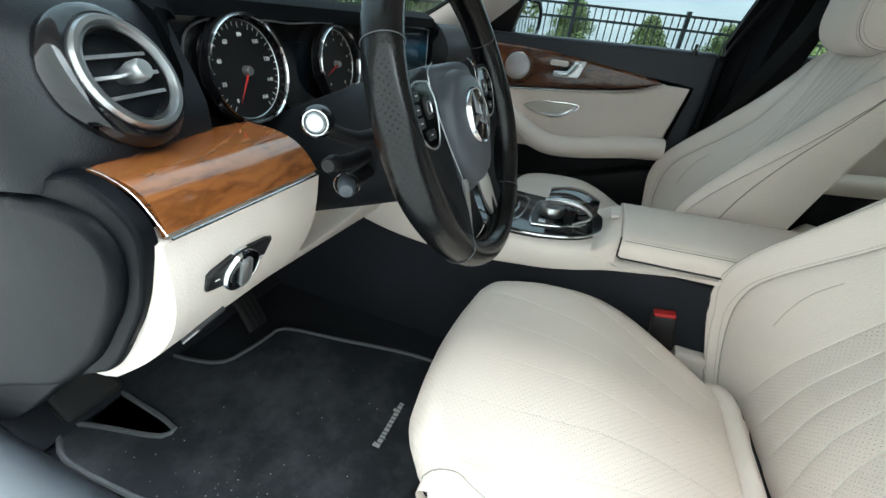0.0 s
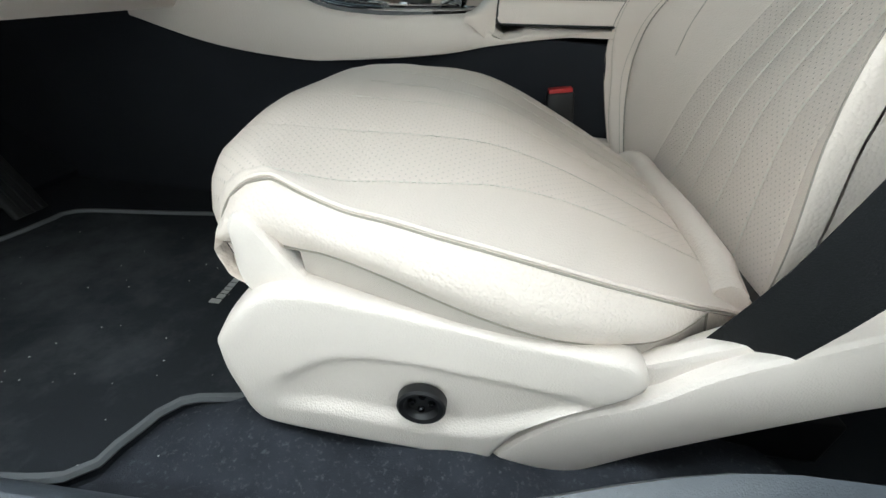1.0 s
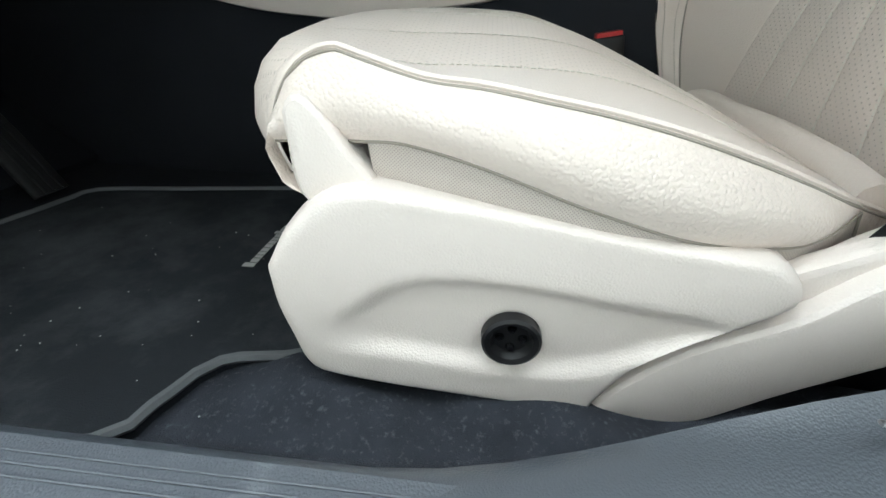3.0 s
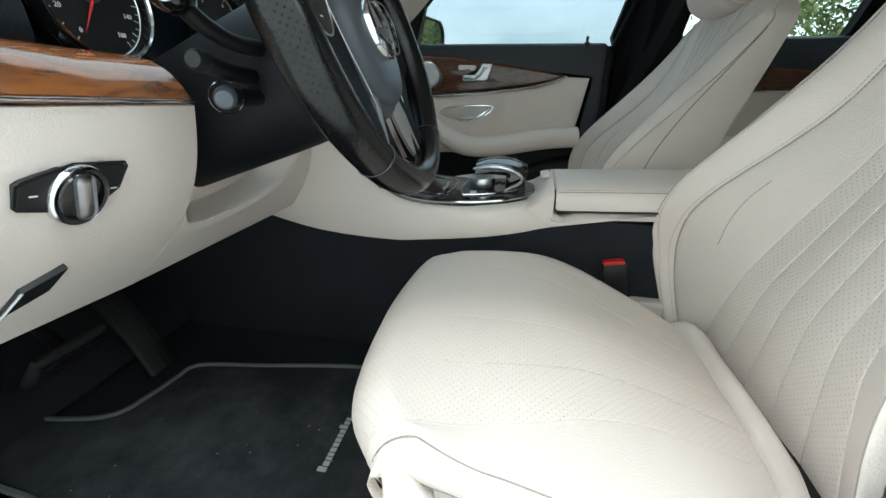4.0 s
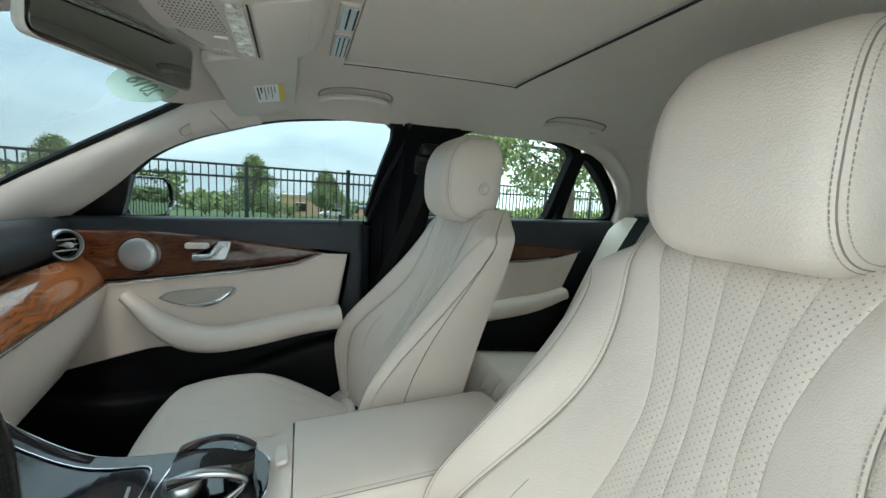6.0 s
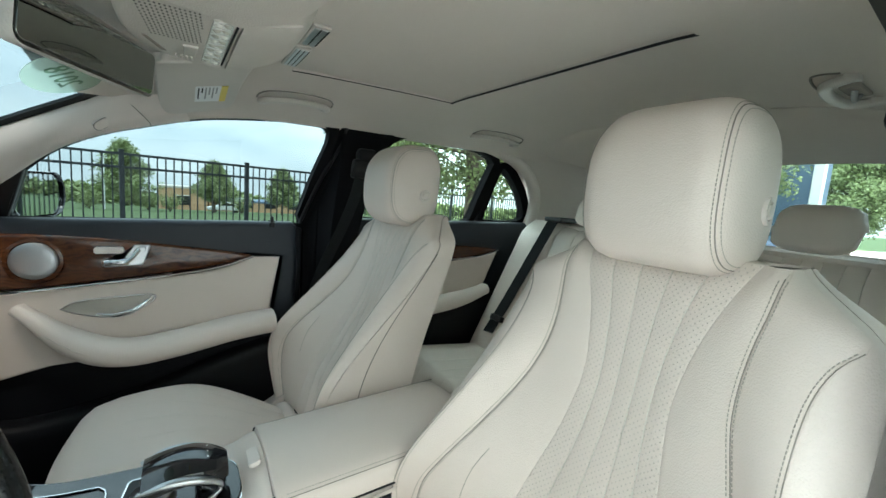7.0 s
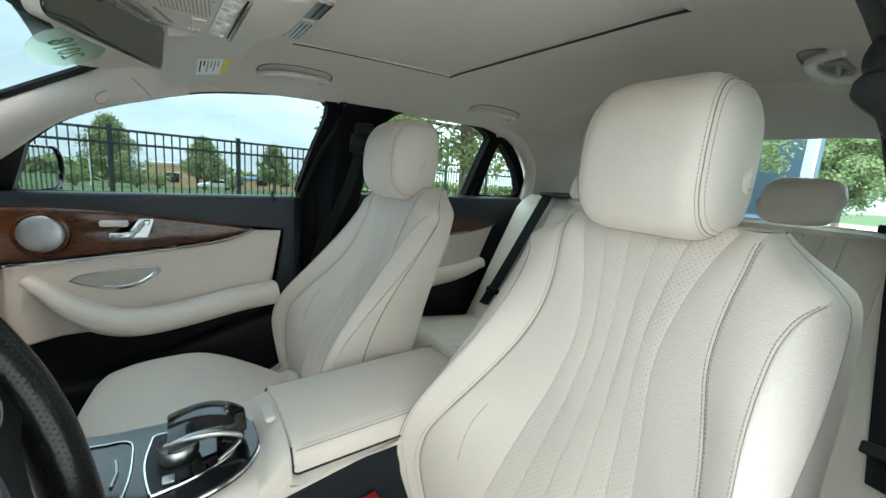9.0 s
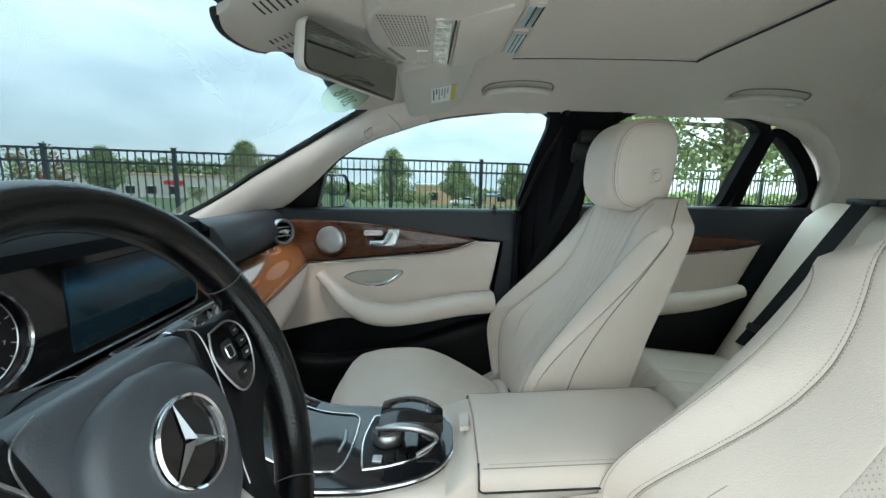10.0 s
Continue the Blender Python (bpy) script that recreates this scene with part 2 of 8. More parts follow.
# ---- mesh helpers ----
def mesh_of(name, verts, faces, mat, smooth=True):
    me = bpy.data.meshes.new(name)
    me.from_pydata([tuple(map(float, v)) for v in verts], [], [tuple(map(int, f)) for f in faces])
    me.materials.append(mat)
    if smooth:
        me.polygons.foreach_set("use_smooth", [True] * len(me.polygons))
        me.set_sharp_from_angle(angle=radians(42))
    me.update()
    return me


def part(name, data, mat, parent=None, label=""):
    """One mesh object under a thing or a part. data: a bmesh, or (verts, faces)."""
    if isinstance(data, bmesh.types.BMesh):
        bmesh.ops.recalc_face_normals(data, faces=data.faces)
        me = bpy.data.meshes.new(name)
        data.to_mesh(me)
        data.free()
        me.materials.append(mat)
        me.polygons.foreach_set("use_smooth", [True] * len(me.polygons))
        me.set_sharp_from_angle(angle=radians(21))
    else:
        me = mesh_of(name, *data, mat)
    ob = new(name, me)
    if parent is not None:
        ob.parent = parent
    if label:
        ob["label"] = label
    return ob


def thing(name, label, category, at=(0, 0, 0), group="", kind=""):
    ob = new(name)
    ob.empty_display_size = 0.05
    ob.location = at
    return tagged(ob, label, category, group, kind)


def spline(pts, n):
    """n points along a smooth curve through pts."""
    p = np.array(pts, float)
    q = np.vstack([2 * p[0] - p[1], p, 2 * p[-1] - p[-2]])
    seg = np.linalg.norm(np.diff(p, axis=0), axis=1)
    s = np.concatenate([[0], np.cumsum(seg)])
    res = []
    for d in np.linspace(0, s[-1], n):
        i = min(np.searchsorted(s, d, side="right") - 1, len(p) - 2)
        t = (d - s[i]) / max(seg[i], 1e-9)
        a, b, c, e = q[i], q[i + 1], q[i + 2], q[i + 3]
        res.append(0.5 * (2 * b + (c - a) * t + (2 * a - 5 * b + 4 * c - e) * t * t + (3 * b - a - 3 * c + e) * t ** 3))
    return np.array(res)


def curve(x, pts):
    """Smooth value at x through (x, value) pairs."""
    xs, ys = [p[0] for p in pts], [p[1] for p in pts]
    x = float(np.clip(x, xs[0], xs[-1]))
    i = min(max(int(np.searchsorted(xs, x, side="right")) - 1, 0), len(xs) - 2)
    def slope(k):
        a, b = max(k - 1, 0), min(k + 1, len(xs) - 1)
        return (ys[b] - ys[a]) / (xs[b] - xs[a])
    h = xs[i + 1] - xs[i]
    t = (x - xs[i]) / h
    return ((2 * t ** 3 - 3 * t ** 2 + 1) * ys[i] + (t ** 3 - 2 * t ** 2 + t) * h * slope(i)
            + (3 * t ** 2 - 2 * t ** 3) * ys[i + 1] + (t ** 3 - t ** 2) * h * slope(i + 1))


def sstep(a, b, x):
    t = min(1.0, max(0.0, (x - a) / (b - a)))
    return t * t * (3 - 2 * t)


def grid(P, wrap_u=False, wrap_v=False):
    """(verts, faces) of a sheet; P[i][j] is a point."""
    P = np.array(P, float)
    n, m = P.shape[:2]
    faces = []
    for i in range(n if wrap_u else n - 1):
        for j in range(m if wrap_v else m - 1):
            a, b = i, (i + 1) % n
            c, d = j, (j + 1) % m
            faces.append((a * m + c, a * m + d, b * m + d, b * m + c))
    return P.reshape(-1, 3), faces


def join(*pieces):
    V, F, k = [], [], 0
    for v, f in pieces:
        V.extend(v)
        F.extend([tuple(i + k for i in q) for q in f])
        k += len(v)
    return V, F


def moved(piece, m):
    return [m @ Vector(v) for v in piece[0]], piece[1]


def thick(piece, d):
    """A sheet given depth d (a vector), closed round its rim."""
    V, F = [Vector(v) for v in piece[0]], [tuple(f) for f in piece[1]]
    n, d = len(V), Vector(d)
    count = {}
    for f in F:
        for a, b in zip(f, f[1:] + f[:1]):
            count[(a, b)] = 1
    rim = [(b, a, a + n, b + n) for a, b in count if (b, a) not in count]
    return V + [v + d for v in V], F + [tuple(i + n for i in reversed(f)) for f in F] + rim


def sweep(path, section, up=(0, 0, 1), wrap=False, caps=True, scale=None):
    """A section [(across, up)] carried along a path of points."""
    p = np.array(path, float)
    n = len(p)
    rows = []
    for i in range(n):
        t = p[(i + 1) % n] - p[i - 1] if wrap else p[min(i + 1, n - 1)] - p[max(i - 1, 0)]
        t = t / np.linalg.norm(t)
        a = np.cross(t, np.array(up, float))
        a /= max(np.linalg.norm(a), 1e-9)
        u = np.cross(a, t)
        k = scale[i] if scale is not None else 1.0
        rows.append([p[i] + a * s[0] * k + u * s[1] * k for s in section])
    v, f = grid(rows, wrap_u=wrap, wrap_v=True)
    if caps and not wrap:
        m = len(section)
        f = f + [tuple(range(m - 1, -1, -1)), tuple((n - 1) * m + j for j in range(m))]
    return v, f


def circle(r, n=12, ry=None):
    return [(r * math.cos(2 * math.pi * i / n), (ry or r) * math.sin(2 * math.pi * i / n)) for i in range(n)]


def rounded(w, h, r, n=4):
    """A rounded rectangle, w by h."""
    res = []
    for cx, cy, a0 in ((w / 2 - r, h / 2 - r, 0), (-w / 2 + r, h / 2 - r, 90), (-w / 2 + r, -h / 2 + r, 180), (w / 2 - r, -h / 2 + r, 270)):
        for k in range(n + 1):
            a = radians(a0 + 90 * k / n)
            res.append((cx + r * math.cos(a), cy + r * math.sin(a)))
    return res


AX = {"x": lambda a, b, d: (d, a, b), "y": lambda a, b, d: (a, d, b), "z": lambda a, b, d: (a, b, d)}


def plate(outline, axis, near, far, bevel=0.004, steps=2):
    """A plate with rounded rims: the outline in the two other axes, from near to far along the axis; the near face is bevelled."""
    o = np.array(outline, float)
    area = 0.5 * np.sum(o[:, 0] * np.roll(o[:, 1], -1) - np.roll(o[:, 0], -1) * o[:, 1])
    if area < 0:
        o = o[::-1]
    e = np.roll(o, -1, 0) - o
    e /= np.maximum(np.linalg.norm(e, axis=1, keepdims=True), 1e-9)
    nrm = np.stack([e[:, 1], -e[:, 0]], 1)
    vn = nrm + np.roll(nrm, 1, 0)
    vn /= np.maximum(np.linalg.norm(vn, axis=1, keepdims=True), 1e-9)
    sgn = 1 if far > near else -1
    rings = [(far, 0.0)]
    for k in range(steps + 1):
        a = math.pi / 2 * k / steps
        rings.append((near + sgn * bevel * (1 - math.sin(a)), bevel * (1 - math.cos(a))))
    P = [[AX[axis](*(o[i] - vn[i] * ins), d) for i in range(len(o))] for d, ins in rings]
    v, f = grid(P, wrap_v=True)
    m = len(o)
    f = f + [tuple(range(m)), tuple((len(rings) - 1) * m + j for j in range(m - 1, -1, -1))]
    bm = bmesh.new()
    vs = [bm.verts.new(q) for q in v]
    for q in f:
        bm.faces.new([vs[i] for i in q])
    bmesh.ops.triangulate(bm, faces=[q for q in bm.faces if len(q.verts) > 4])
    return bm


def box(x0, x1, y0, y1, z0, z1, bevel=0.004, steps=2):
    bm = bmesh.new()
    bmesh.ops.create_cube(bm, size=1)
    for v in bm.verts:
        v.co = ((x0 + x1) / 2 + v.co.x * (x1 - x0), (y0 + y1) / 2 + v.co.y * (y1 - y0), (z0 + z1) / 2 + v.co.z * (z1 - z0))
    if bevel:
        bmesh.ops.bevel(bm, geom=bm.edges[:], offset=bevel, segments=steps, affect="EDGES", profile=0.5)
    return bm


def turn_bm(bm, m):
    bmesh.ops.transform(bm, matrix=m, verts=bm.verts)
    return bm


def lathe(profile, n=32):
    """Profile [(r, h)] turned round the local z axis."""
    return grid([[(r * math.cos(2 * math.pi * j / n), r * math.sin(2 * math.pi * j / n), h) for j in range(n)] for r, h in profile], wrap_v=True)


def aim(at, axis):
    """A pose at a place whose local z points along axis."""
    return Matrix.Translation(at) @ Vector(axis).to_track_quat("Z", "Y").to_matrix().to_4x4()


def face_in(ob, to=(0.6, 0.0, 1.05)):
    """Turn a pane's faces towards the cabin."""
    p = ob.data.polygons[len(ob.data.polygons) // 2]
    if (Vector(to) - p.center).dot(p.normal) < 0:
        ob.data.flip_normals()


def upright(at, axis):
    """A pose at a place whose local z points along axis and whose local y points up as far as it can."""
    z = Vector(axis).normalized()
    x = Vector((0, 0, 1)).cross(z).normalized()
    m = Matrix((x, z.cross(x), z)).transposed().to_4x4()
    m.translation = at
    return m


def tube(pts, r, n=8, wrap=False, up=(0, 0, 1)):
    return sweep(pts, circle(r, n), up, wrap)


def stitches(path, lift, pitch=0.005, size=0.0034, r=0.00065):
    """A row of short raised stitches along a path of points; lift: offset to the outside."""
    p = np.array(path, float) + np.array(lift, float)
    seg = np.linalg.norm(np.diff(p, axis=0), axis=1)
    s = np.concatenate([[0], np.cumsum(seg)])
    V, F = [], []
    for d in np.arange(0, s[-1] - size, pitch):
        a = np.array([np.interp(d, s, p[:, k]) for k in range(3)])
        b = np.array([np.interp(d + size, s, p[:, k]) for k in range(3)])
        t = (b - a) / max(np.linalg.norm(b - a), 1e-9)
        u = np.cross(t, (0.3, 0.5, 0.81))
        u /= np.linalg.norm(u)
        w = np.cross(t, u)
        k = len(V)
        for q in (a, b):
            for c, e in ((1, 0), (-0.5, 0.87), (-0.5, -0.87)):
                V.append(q + r * (c * u + e * w))
        F += [(k, k + 1, k + 4, k + 3), (k + 1, k + 2, k + 5, k + 4), (k + 2, k, k + 3, k + 5), (k, k + 2, k + 1), (k + 3, k + 4, k + 5)]
    return V, F


def lettering(text, size, m, mat, parent, name="lettering", depth=0.0004):
    """Raised writing in the built-in font, its middle at the pose m (local x along the text, y up)."""
    c = bpy.data.curves.new(name, "FONT")
    c.body, c.size, c.extrude, c.align_x, c.align_y, c.resolution_u = text, size, depth, "CENTER", "CENTER", 2
    tmp = bpy.data.objects.new(name, c)
    scene.collection.objects.link(tmp)
    me = bpy.data.meshes.new_from_object(tmp.evaluated_get(bpy.context.evaluated_depsgraph_get()))
    bpy.data.objects.remove(tmp)
    bpy.data.curves.remove(c)
    me.transform(m)
    me.materials.clear()
    me.materials.append(mat)
    ob = new(name, me)
    ob.parent = parent
    return ob


# ---- outdoors ----
def ground_z(y):
    """The land falls away beyond the far side of the car."""
    return -0.05 * max(0.0, y - 1.0)


def sheet(name, x0, x1, y0, y1, lift, mat, label, category):
    ys = sorted({y0, y1, *[y for y in (1.0, 30.0, 120.0) if y0 < y < y1]})
    P = [[(x, y, ground_z(y) + lift) for x in (x0, x1)] for y in ys]
    return tagged(part(name, grid(P), mat), label, category, kind="structure")


sheet("ground", -600, 600, -400, 900, 0.0, concrete, "pale concrete car park reaching to the horizon", "ground")
sheet("grass_verge", -300, 300, 6.4, 700, 0.006, grass_mat, "mown grass sloping away behind the fence", "grass")

FENCE_A, FENCE_DIR = Vector((-0.66, 7.35, -0.32)), Vector((0.975, 0.222, 0))
BAY = 1.83


def fence():
    f = thing("fence", "black metal picket fence with flat rails and square posts", "fence", FENCE_A)
    f.rotation_euler = (0, 0, math.atan2(FENCE_DIR.y, FENCE_DIR.x))
    post = box(-0.032, 0.032, -0.032, 0.032, -0.4, 1.79, 0.003, 1)
    cap = box(-0.037, 0.037, -0.037, 0.037, 1.79, 1.81, 0.004, 1)
    first_post = part("post", post, fence_paint)
    first_cap = part("post_cap", cap, fence_paint)
    rail_mesh = None
    V, F = [], []
    for k in range(-9, 12):
        for src, nm in ((first_post, "post"), (first_cap, "post_cap")):
            o = src if k == -9 else new(nm, src.data)
            o.parent = f
            o.location = (k * BAY, 0, 0)
        for z in (1.74, 1.54, 0.20):
            if rail_mesh is None:
                rail = part("rail", box(0.03, BAY - 0.03, -0.016, 0.016, -0.019, 0.019, 0.002, 1), fence_paint, f)
                rail_mesh = rail.data
            else:
                rail = new("rail", rail_mesh)
                rail.parent = f
            rail.location = (k * BAY, 0, z)
        for j in range(1, 16):
            v, q = sweep([(k * BAY + BAY * j / 16, 0, 0.06), (k * BAY + BAY * j / 16, 0, 1.755)], [(-0.009, -0.009), (0.009, -0.009), (0.009, 0.009), (-0.009, 0.009)], up=(0, 1, 0))
            n = len(V)
            V.extend(v)
            F.extend([tuple(i + n for i in face) for face in q])
    tagged(part("pickets", (V, F), fence_paint, f), kind="stuff")
    return f


fence()


def leaf_cloud(name, centre_fn, count, size, mat, parent, rng):
    """A crown of many small leaves, each a bent quad; centre_fn gives a place and a direction."""
    V, F = [], []
    for _ in range(count):
        c, d = centre_fn(rng)
        a = rng.uniform(0, 2 * math.pi)
        t = Vector((math.cos(a), math.sin(a), rng.uniform(-0.7, 0.5))).lerp(Vector(d), 0.4).normalized()
        s = t.cross(Vector((rng.uniform(-1, 1), rng.uniform(-1, 1), rng.uniform(-0.2, 1)))).normalized()
        n = t.cross(s)
        L, W = size * rng.uniform(0.6, 1.3), size * rng.uniform(0.25, 0.45)
        c = Vector(c)
        k = len(V)
        V += [c, c + t * L * 0.5 + s * W + n * W * 0.3, c + t * L, c + t * L * 0.5 - s * W + n * W * 0.3]
        F += [(k, k + 1, k + 2), (k, k + 2, k + 3)]
    return part(name, (V, F), mat, parent)


def conifer_like(at, height, spread, seed, label):
    """A young broadleaf tree of conical habit: trunk, rising limbs, leafy crown."""
    rng = random.Random(seed)
    t = thing("tree", label, "tree", at, "young trees by the fence")
    pts = [(0, 0, 0), (0.03, 0.02, height * 0.4), (0.0, 0.0, height * 0.95)]
    path = spline(pts, 10)
    pieces = [sweep(path, circle(0.022 * height, 7), up=(0, 1, 0), scale=np.linspace(1, 0.12, 10))]
    limbs = []
    for k in range(46):
        h = height * (0.16 + 0.8 * (k / 46) ** 0.9)
        a = k * 2.4 + rng.uniform(-0.4, 0.4)
        r = spread * (1 - (h / height) ** 1.4) * rng.uniform(0.65, 1.1) + 0.1
        b = Vector((0, 0, h * 0.92))
        e = Vector((math.cos(a) * r, math.sin(a) * r, h * 0.92 + r * 0.45))
        limbs.append((b, e))
        pieces.append(sweep([b, b.lerp(e, 0.5) + Vector((0, 0, -0.03)), e], circle(0.05, 4), up=(0.1, 0.2, 1), scale=[1, 0.7, 0.25]))
    part("trunk", join(*pieces), bark, t)

    def place(r):
        b, e = r.choice(limbs)
        d = e - b
        c = b.lerp(e, r.uniform(0.3, 1.08)) + Vector((r.gauss(0, 1), r.gauss(0, 1), r.gauss(0, 1))) * (0.05 + 0.06 * spread)
        return c, d.normalized()
    leaf_cloud("crown", place, 15000, 0.24, leaf_mat, t, rng)
    return t


for i, (x, y, h, w) in enumerate(((-5.9, 60, 8.6, 3.6), (3.5, 60, 7.0, 2.8), (11.8, 60, 6.8, 2.8), (-27.0, 60, 9.2, 4.0), (-52.0, 66, 8.5, 4.2), (21.5, 62, 7.2, 3.0))):
    conifer_like((x, y, ground_z(y)), h, w, 40 + i, "young leafy green tree of conical shape on the grass slope")


def shrub(at, r, h, seed, flowers, label):
    rng = random.Random(seed)
    t = thing("shrub", label, "shrub", at, "shrubs beyond the fence")
    stems = []
    ends = []
    for k in range(16):
        a = k * 2.4
        e = Vector((math.cos(a) * r * rng.uniform(0.2, 0.8), math.sin(a) * r * rng.uniform(0.2, 0.8), h * rng.uniform(0.5, 0.95)))
        ends.append(e)
        stems.append(sweep([(0, 0, 0), e * 0.5 + Vector((0, 0, 0.1)), e], circle(0.02 * r, 4), up=(0.1, 0.2, 1), scale=[1, 0.7, 0.3]))
    part("stems", join(*stems), bark, t)
    place = lambda q: (q.choice(ends) * q.uniform(0.35, 1.05) + Vector((q.gauss(0, 0.16), q.gauss(0, 0.16), q.gauss(0, 0.10))) * r, (0, 0, 1))
    leaf_cloud("foliage", place, 1500, 0.10 * max(1, r), leaf_mat, t, rng)
    if flowers:
        leaf_cloud("blossom", place, 420, 0.09, flower_red, t, rng)


shrub((-9.1, 9.3, ground_z(9.3)), 0.8, 2.0, 70, True, "green shrub covered in red blossom behind the fence")
for i, (x, y) in enumerate(((-11.0, 57), (-8.6, 58), (-3.4, 59), (-1.2, 58), (-33, 58), (-30, 59), (6.5, 58))):
    shrub((x, y, ground_z(y)), 1.7, 2.2, 80 + i, False, "low rounded green shrub on the grass slope")


def big_tree(at, height, seed, label, leaves=15000, size=0.125):
    rng = random.Random(seed)
    t = thing("tree", label, "tree", at)
    path = spline([(0, 0, 0), (0.05, 0.03, height * 0.25), (-0.05, 0.1, height * 0.55), (0.1, 0, height * 0.95)], 12)
    pieces = [sweep(path, circle(0.17, 9), up=(0, 1, 0), scale=np.linspace(1, 0.15, 12))]
    limbs = []
    for k in range(34):
        h = height * (0.36 + 0.61 * k / 34)
        a = k * 2.4 + rng.uniform(-0.5, 0.5)
        r = rng.uniform(1.4, 2.9) * (1.15 - 0.7 * k / 34)
        b = Vector((0, 0, h))
        e = Vector((math.cos(a) * r, math.sin(a) * r, h + rng.uniform(-0.3, 0.9)))
        limbs.append((b, e))
        pieces.append(sweep([b, b.lerp(e, 0.5) + Vector((0, 0, 0.12)), e], circle(0.045, 5), up=(0.1, 0.2, 1), scale=[1, 0.6, 0.2]))
        for q in range(3):
            b2 = b.lerp(e, rng.uniform(0.4, 0.9))
            e2 = b2 + Vector((rng.uniform(-0.7, 0.7), rng.uniform(-0.7, 0.7), rng.uniform(-0.6, 0.4)))
            limbs.append((b2, e2))
            pieces.append(sweep([b2, e2], circle(0.015, 4), up=(0.1, 0.2, 1), scale=[1, 0.3]))
    part("trunk", join(*pieces), bark, t)

    def place(r):
        b, e = r.choice(limbs)
        c = b.lerp(e, r.uniform(0.35, 1.1)) + Vector((r.gauss(0, 0.16), r.gauss(0, 0.16), r.gauss(-0.05, 0.16)))
        return c, (e - b).normalized() + Vector((0, 0, -0.6))
    leaf_cloud("crown", place, leaves, size, leaf_mat, t, rng)
    return t


big_tree((4.4, 5.2, ground_z(5.2)), 5.6, 5, "broad green tree with drooping leafy boughs beside the car", 85000, 0.074)
big_tree((8.6, 7.5, ground_z(7.5)), 5.0, 6, "broad green tree with a pale trunk beyond the fence")
big_tree((14.0, 6.5, ground_z(6.5)), 5.4, 8, "broad green tree at the car park's edge", 40000, 0.10)
big_tree((26.0, 5.2, ground_z(5.2)), 4.9, 9, "leafy green tree behind the car", 30000, 0.13)


def building(name, x0, x1, y0, y1, h, mat, label, windows=0, roof=pale_wall):
    b = thing(name, label, "building", (x0, y0, ground_z(y0)))
    part("wall", box(0, x1 - x0, 0, y1 - y0, -1.0, h, 0.03, 1), mat, b)
    part("parapet", box(-0.15, x1 - x0 + 0.15, -0.15, y1 - y0 + 0.15, h, h + 0.35, 0.03, 1), roof, b)
    for k in range(windows):
        cx = (k + 0.5) * (x1 - x0) / windows
        w = part("window", box(cx - 0.9, cx + 0.9, -0.08, 0.05, 0.8, 2.3, 0.02, 1), satin_black, b)
        part("window_frame", box(cx - 1.0, cx + 1.0, -0.12, 0.0, 2.3, 2.42, 0.01, 1), white_paint, w)
    return b


building("warehouse", -3.3, 3.6, 80, 92, 3.5, stucco, "low tan stucco commercial building with a flat roof", 1)
building("long_shed", 3.9, 20.0, 82, 94, 1.7, stucco, "long low tan building with a grey-blue roof", 4, slate_wall)
building("shop_row", -76, -46, 84, 98, 4.4, pale_wall, "long pale single-storey shop row with a red sign", 7, stucco)
part("sign", box(22.0, 26.0, -0.3, -0.1, 2.7, 3.5, 0.02, 1), red_print, bpy.data.objects["shop_row"], "red sign board")
building("blue_building", 16, 17.5, 3.95, 14.0, 6.0, slate_wall, "slate blue clad building with a white corner trim", 0, white_paint)
part("corner_trim", box(-0.1, 0.15, -0.25, 0.0, 0, 6.0, 0.01, 1), white_paint, bpy.data.objects["blue_building"], "white corner trim")


def tree_line():
    rng = random.Random(3)
    o = thing("far_woods", "distant line of dark green woods", "woods", (0, 0, 0), kind="stuff")

    def place(r):
        a = r.uniform(-80, 100)
        h = (9.0 if a < -22 else 3.5) + 2.0 * noise.noise((a * 0.09, 0, 0)) + 1.4 * noise.noise((a * 0.5, 3, 0))
        return (a * 1.2, 112 + r.uniform(-3, 3), ground_z(112) + r.uniform(0, 1) ** 0.7 * h), (0, 0, 1)
    c = leaf_cloud("foliage", place, 12000, 1.5, leaf_mat, o, rng)
    c["kind"] = "stuff"


tree_line()

# plain wall added behind the camera: cuts sky at the open door, bounces fill
shade_wall_paint = material("pale_bounce_surface", (0.54, 0.525, 0.50), 0.9, 0, 0.4, 30, 0.06, mottling=0.5)
shade_wall = thing("added_shade_wall", "unseen plain pale wall added to shade and fill the door side", "wall", (0, -3.9, 0), kind="structure")
part("wall", box(-14, 16, -0.3, 0.0, 0, 9.2, 0.02, 1), shade_wall_paint, shade_wall)
part("coping", box(-14.1, 16.1, -0.36, 0.06, 9.2, 9.32, 0.01, 1), pale_wall, shade_wall)


def lamp_pole(at):
    p = thing("lamp_pole", "tall pale lamp pole on the grass slope", "lamp pole", at)
    part("pole", tube([(0, 0, 0), (0, 0, 5.6)], 0.10, 8, up=(0, 1, 0)), white_paint, p)
    part("head", box(-0.35, 0.35, -0.12, 0.12, 5.6, 5.72, 0.03), white_paint, p)


lamp_pole((-7.3, 58, ground_z(58)))


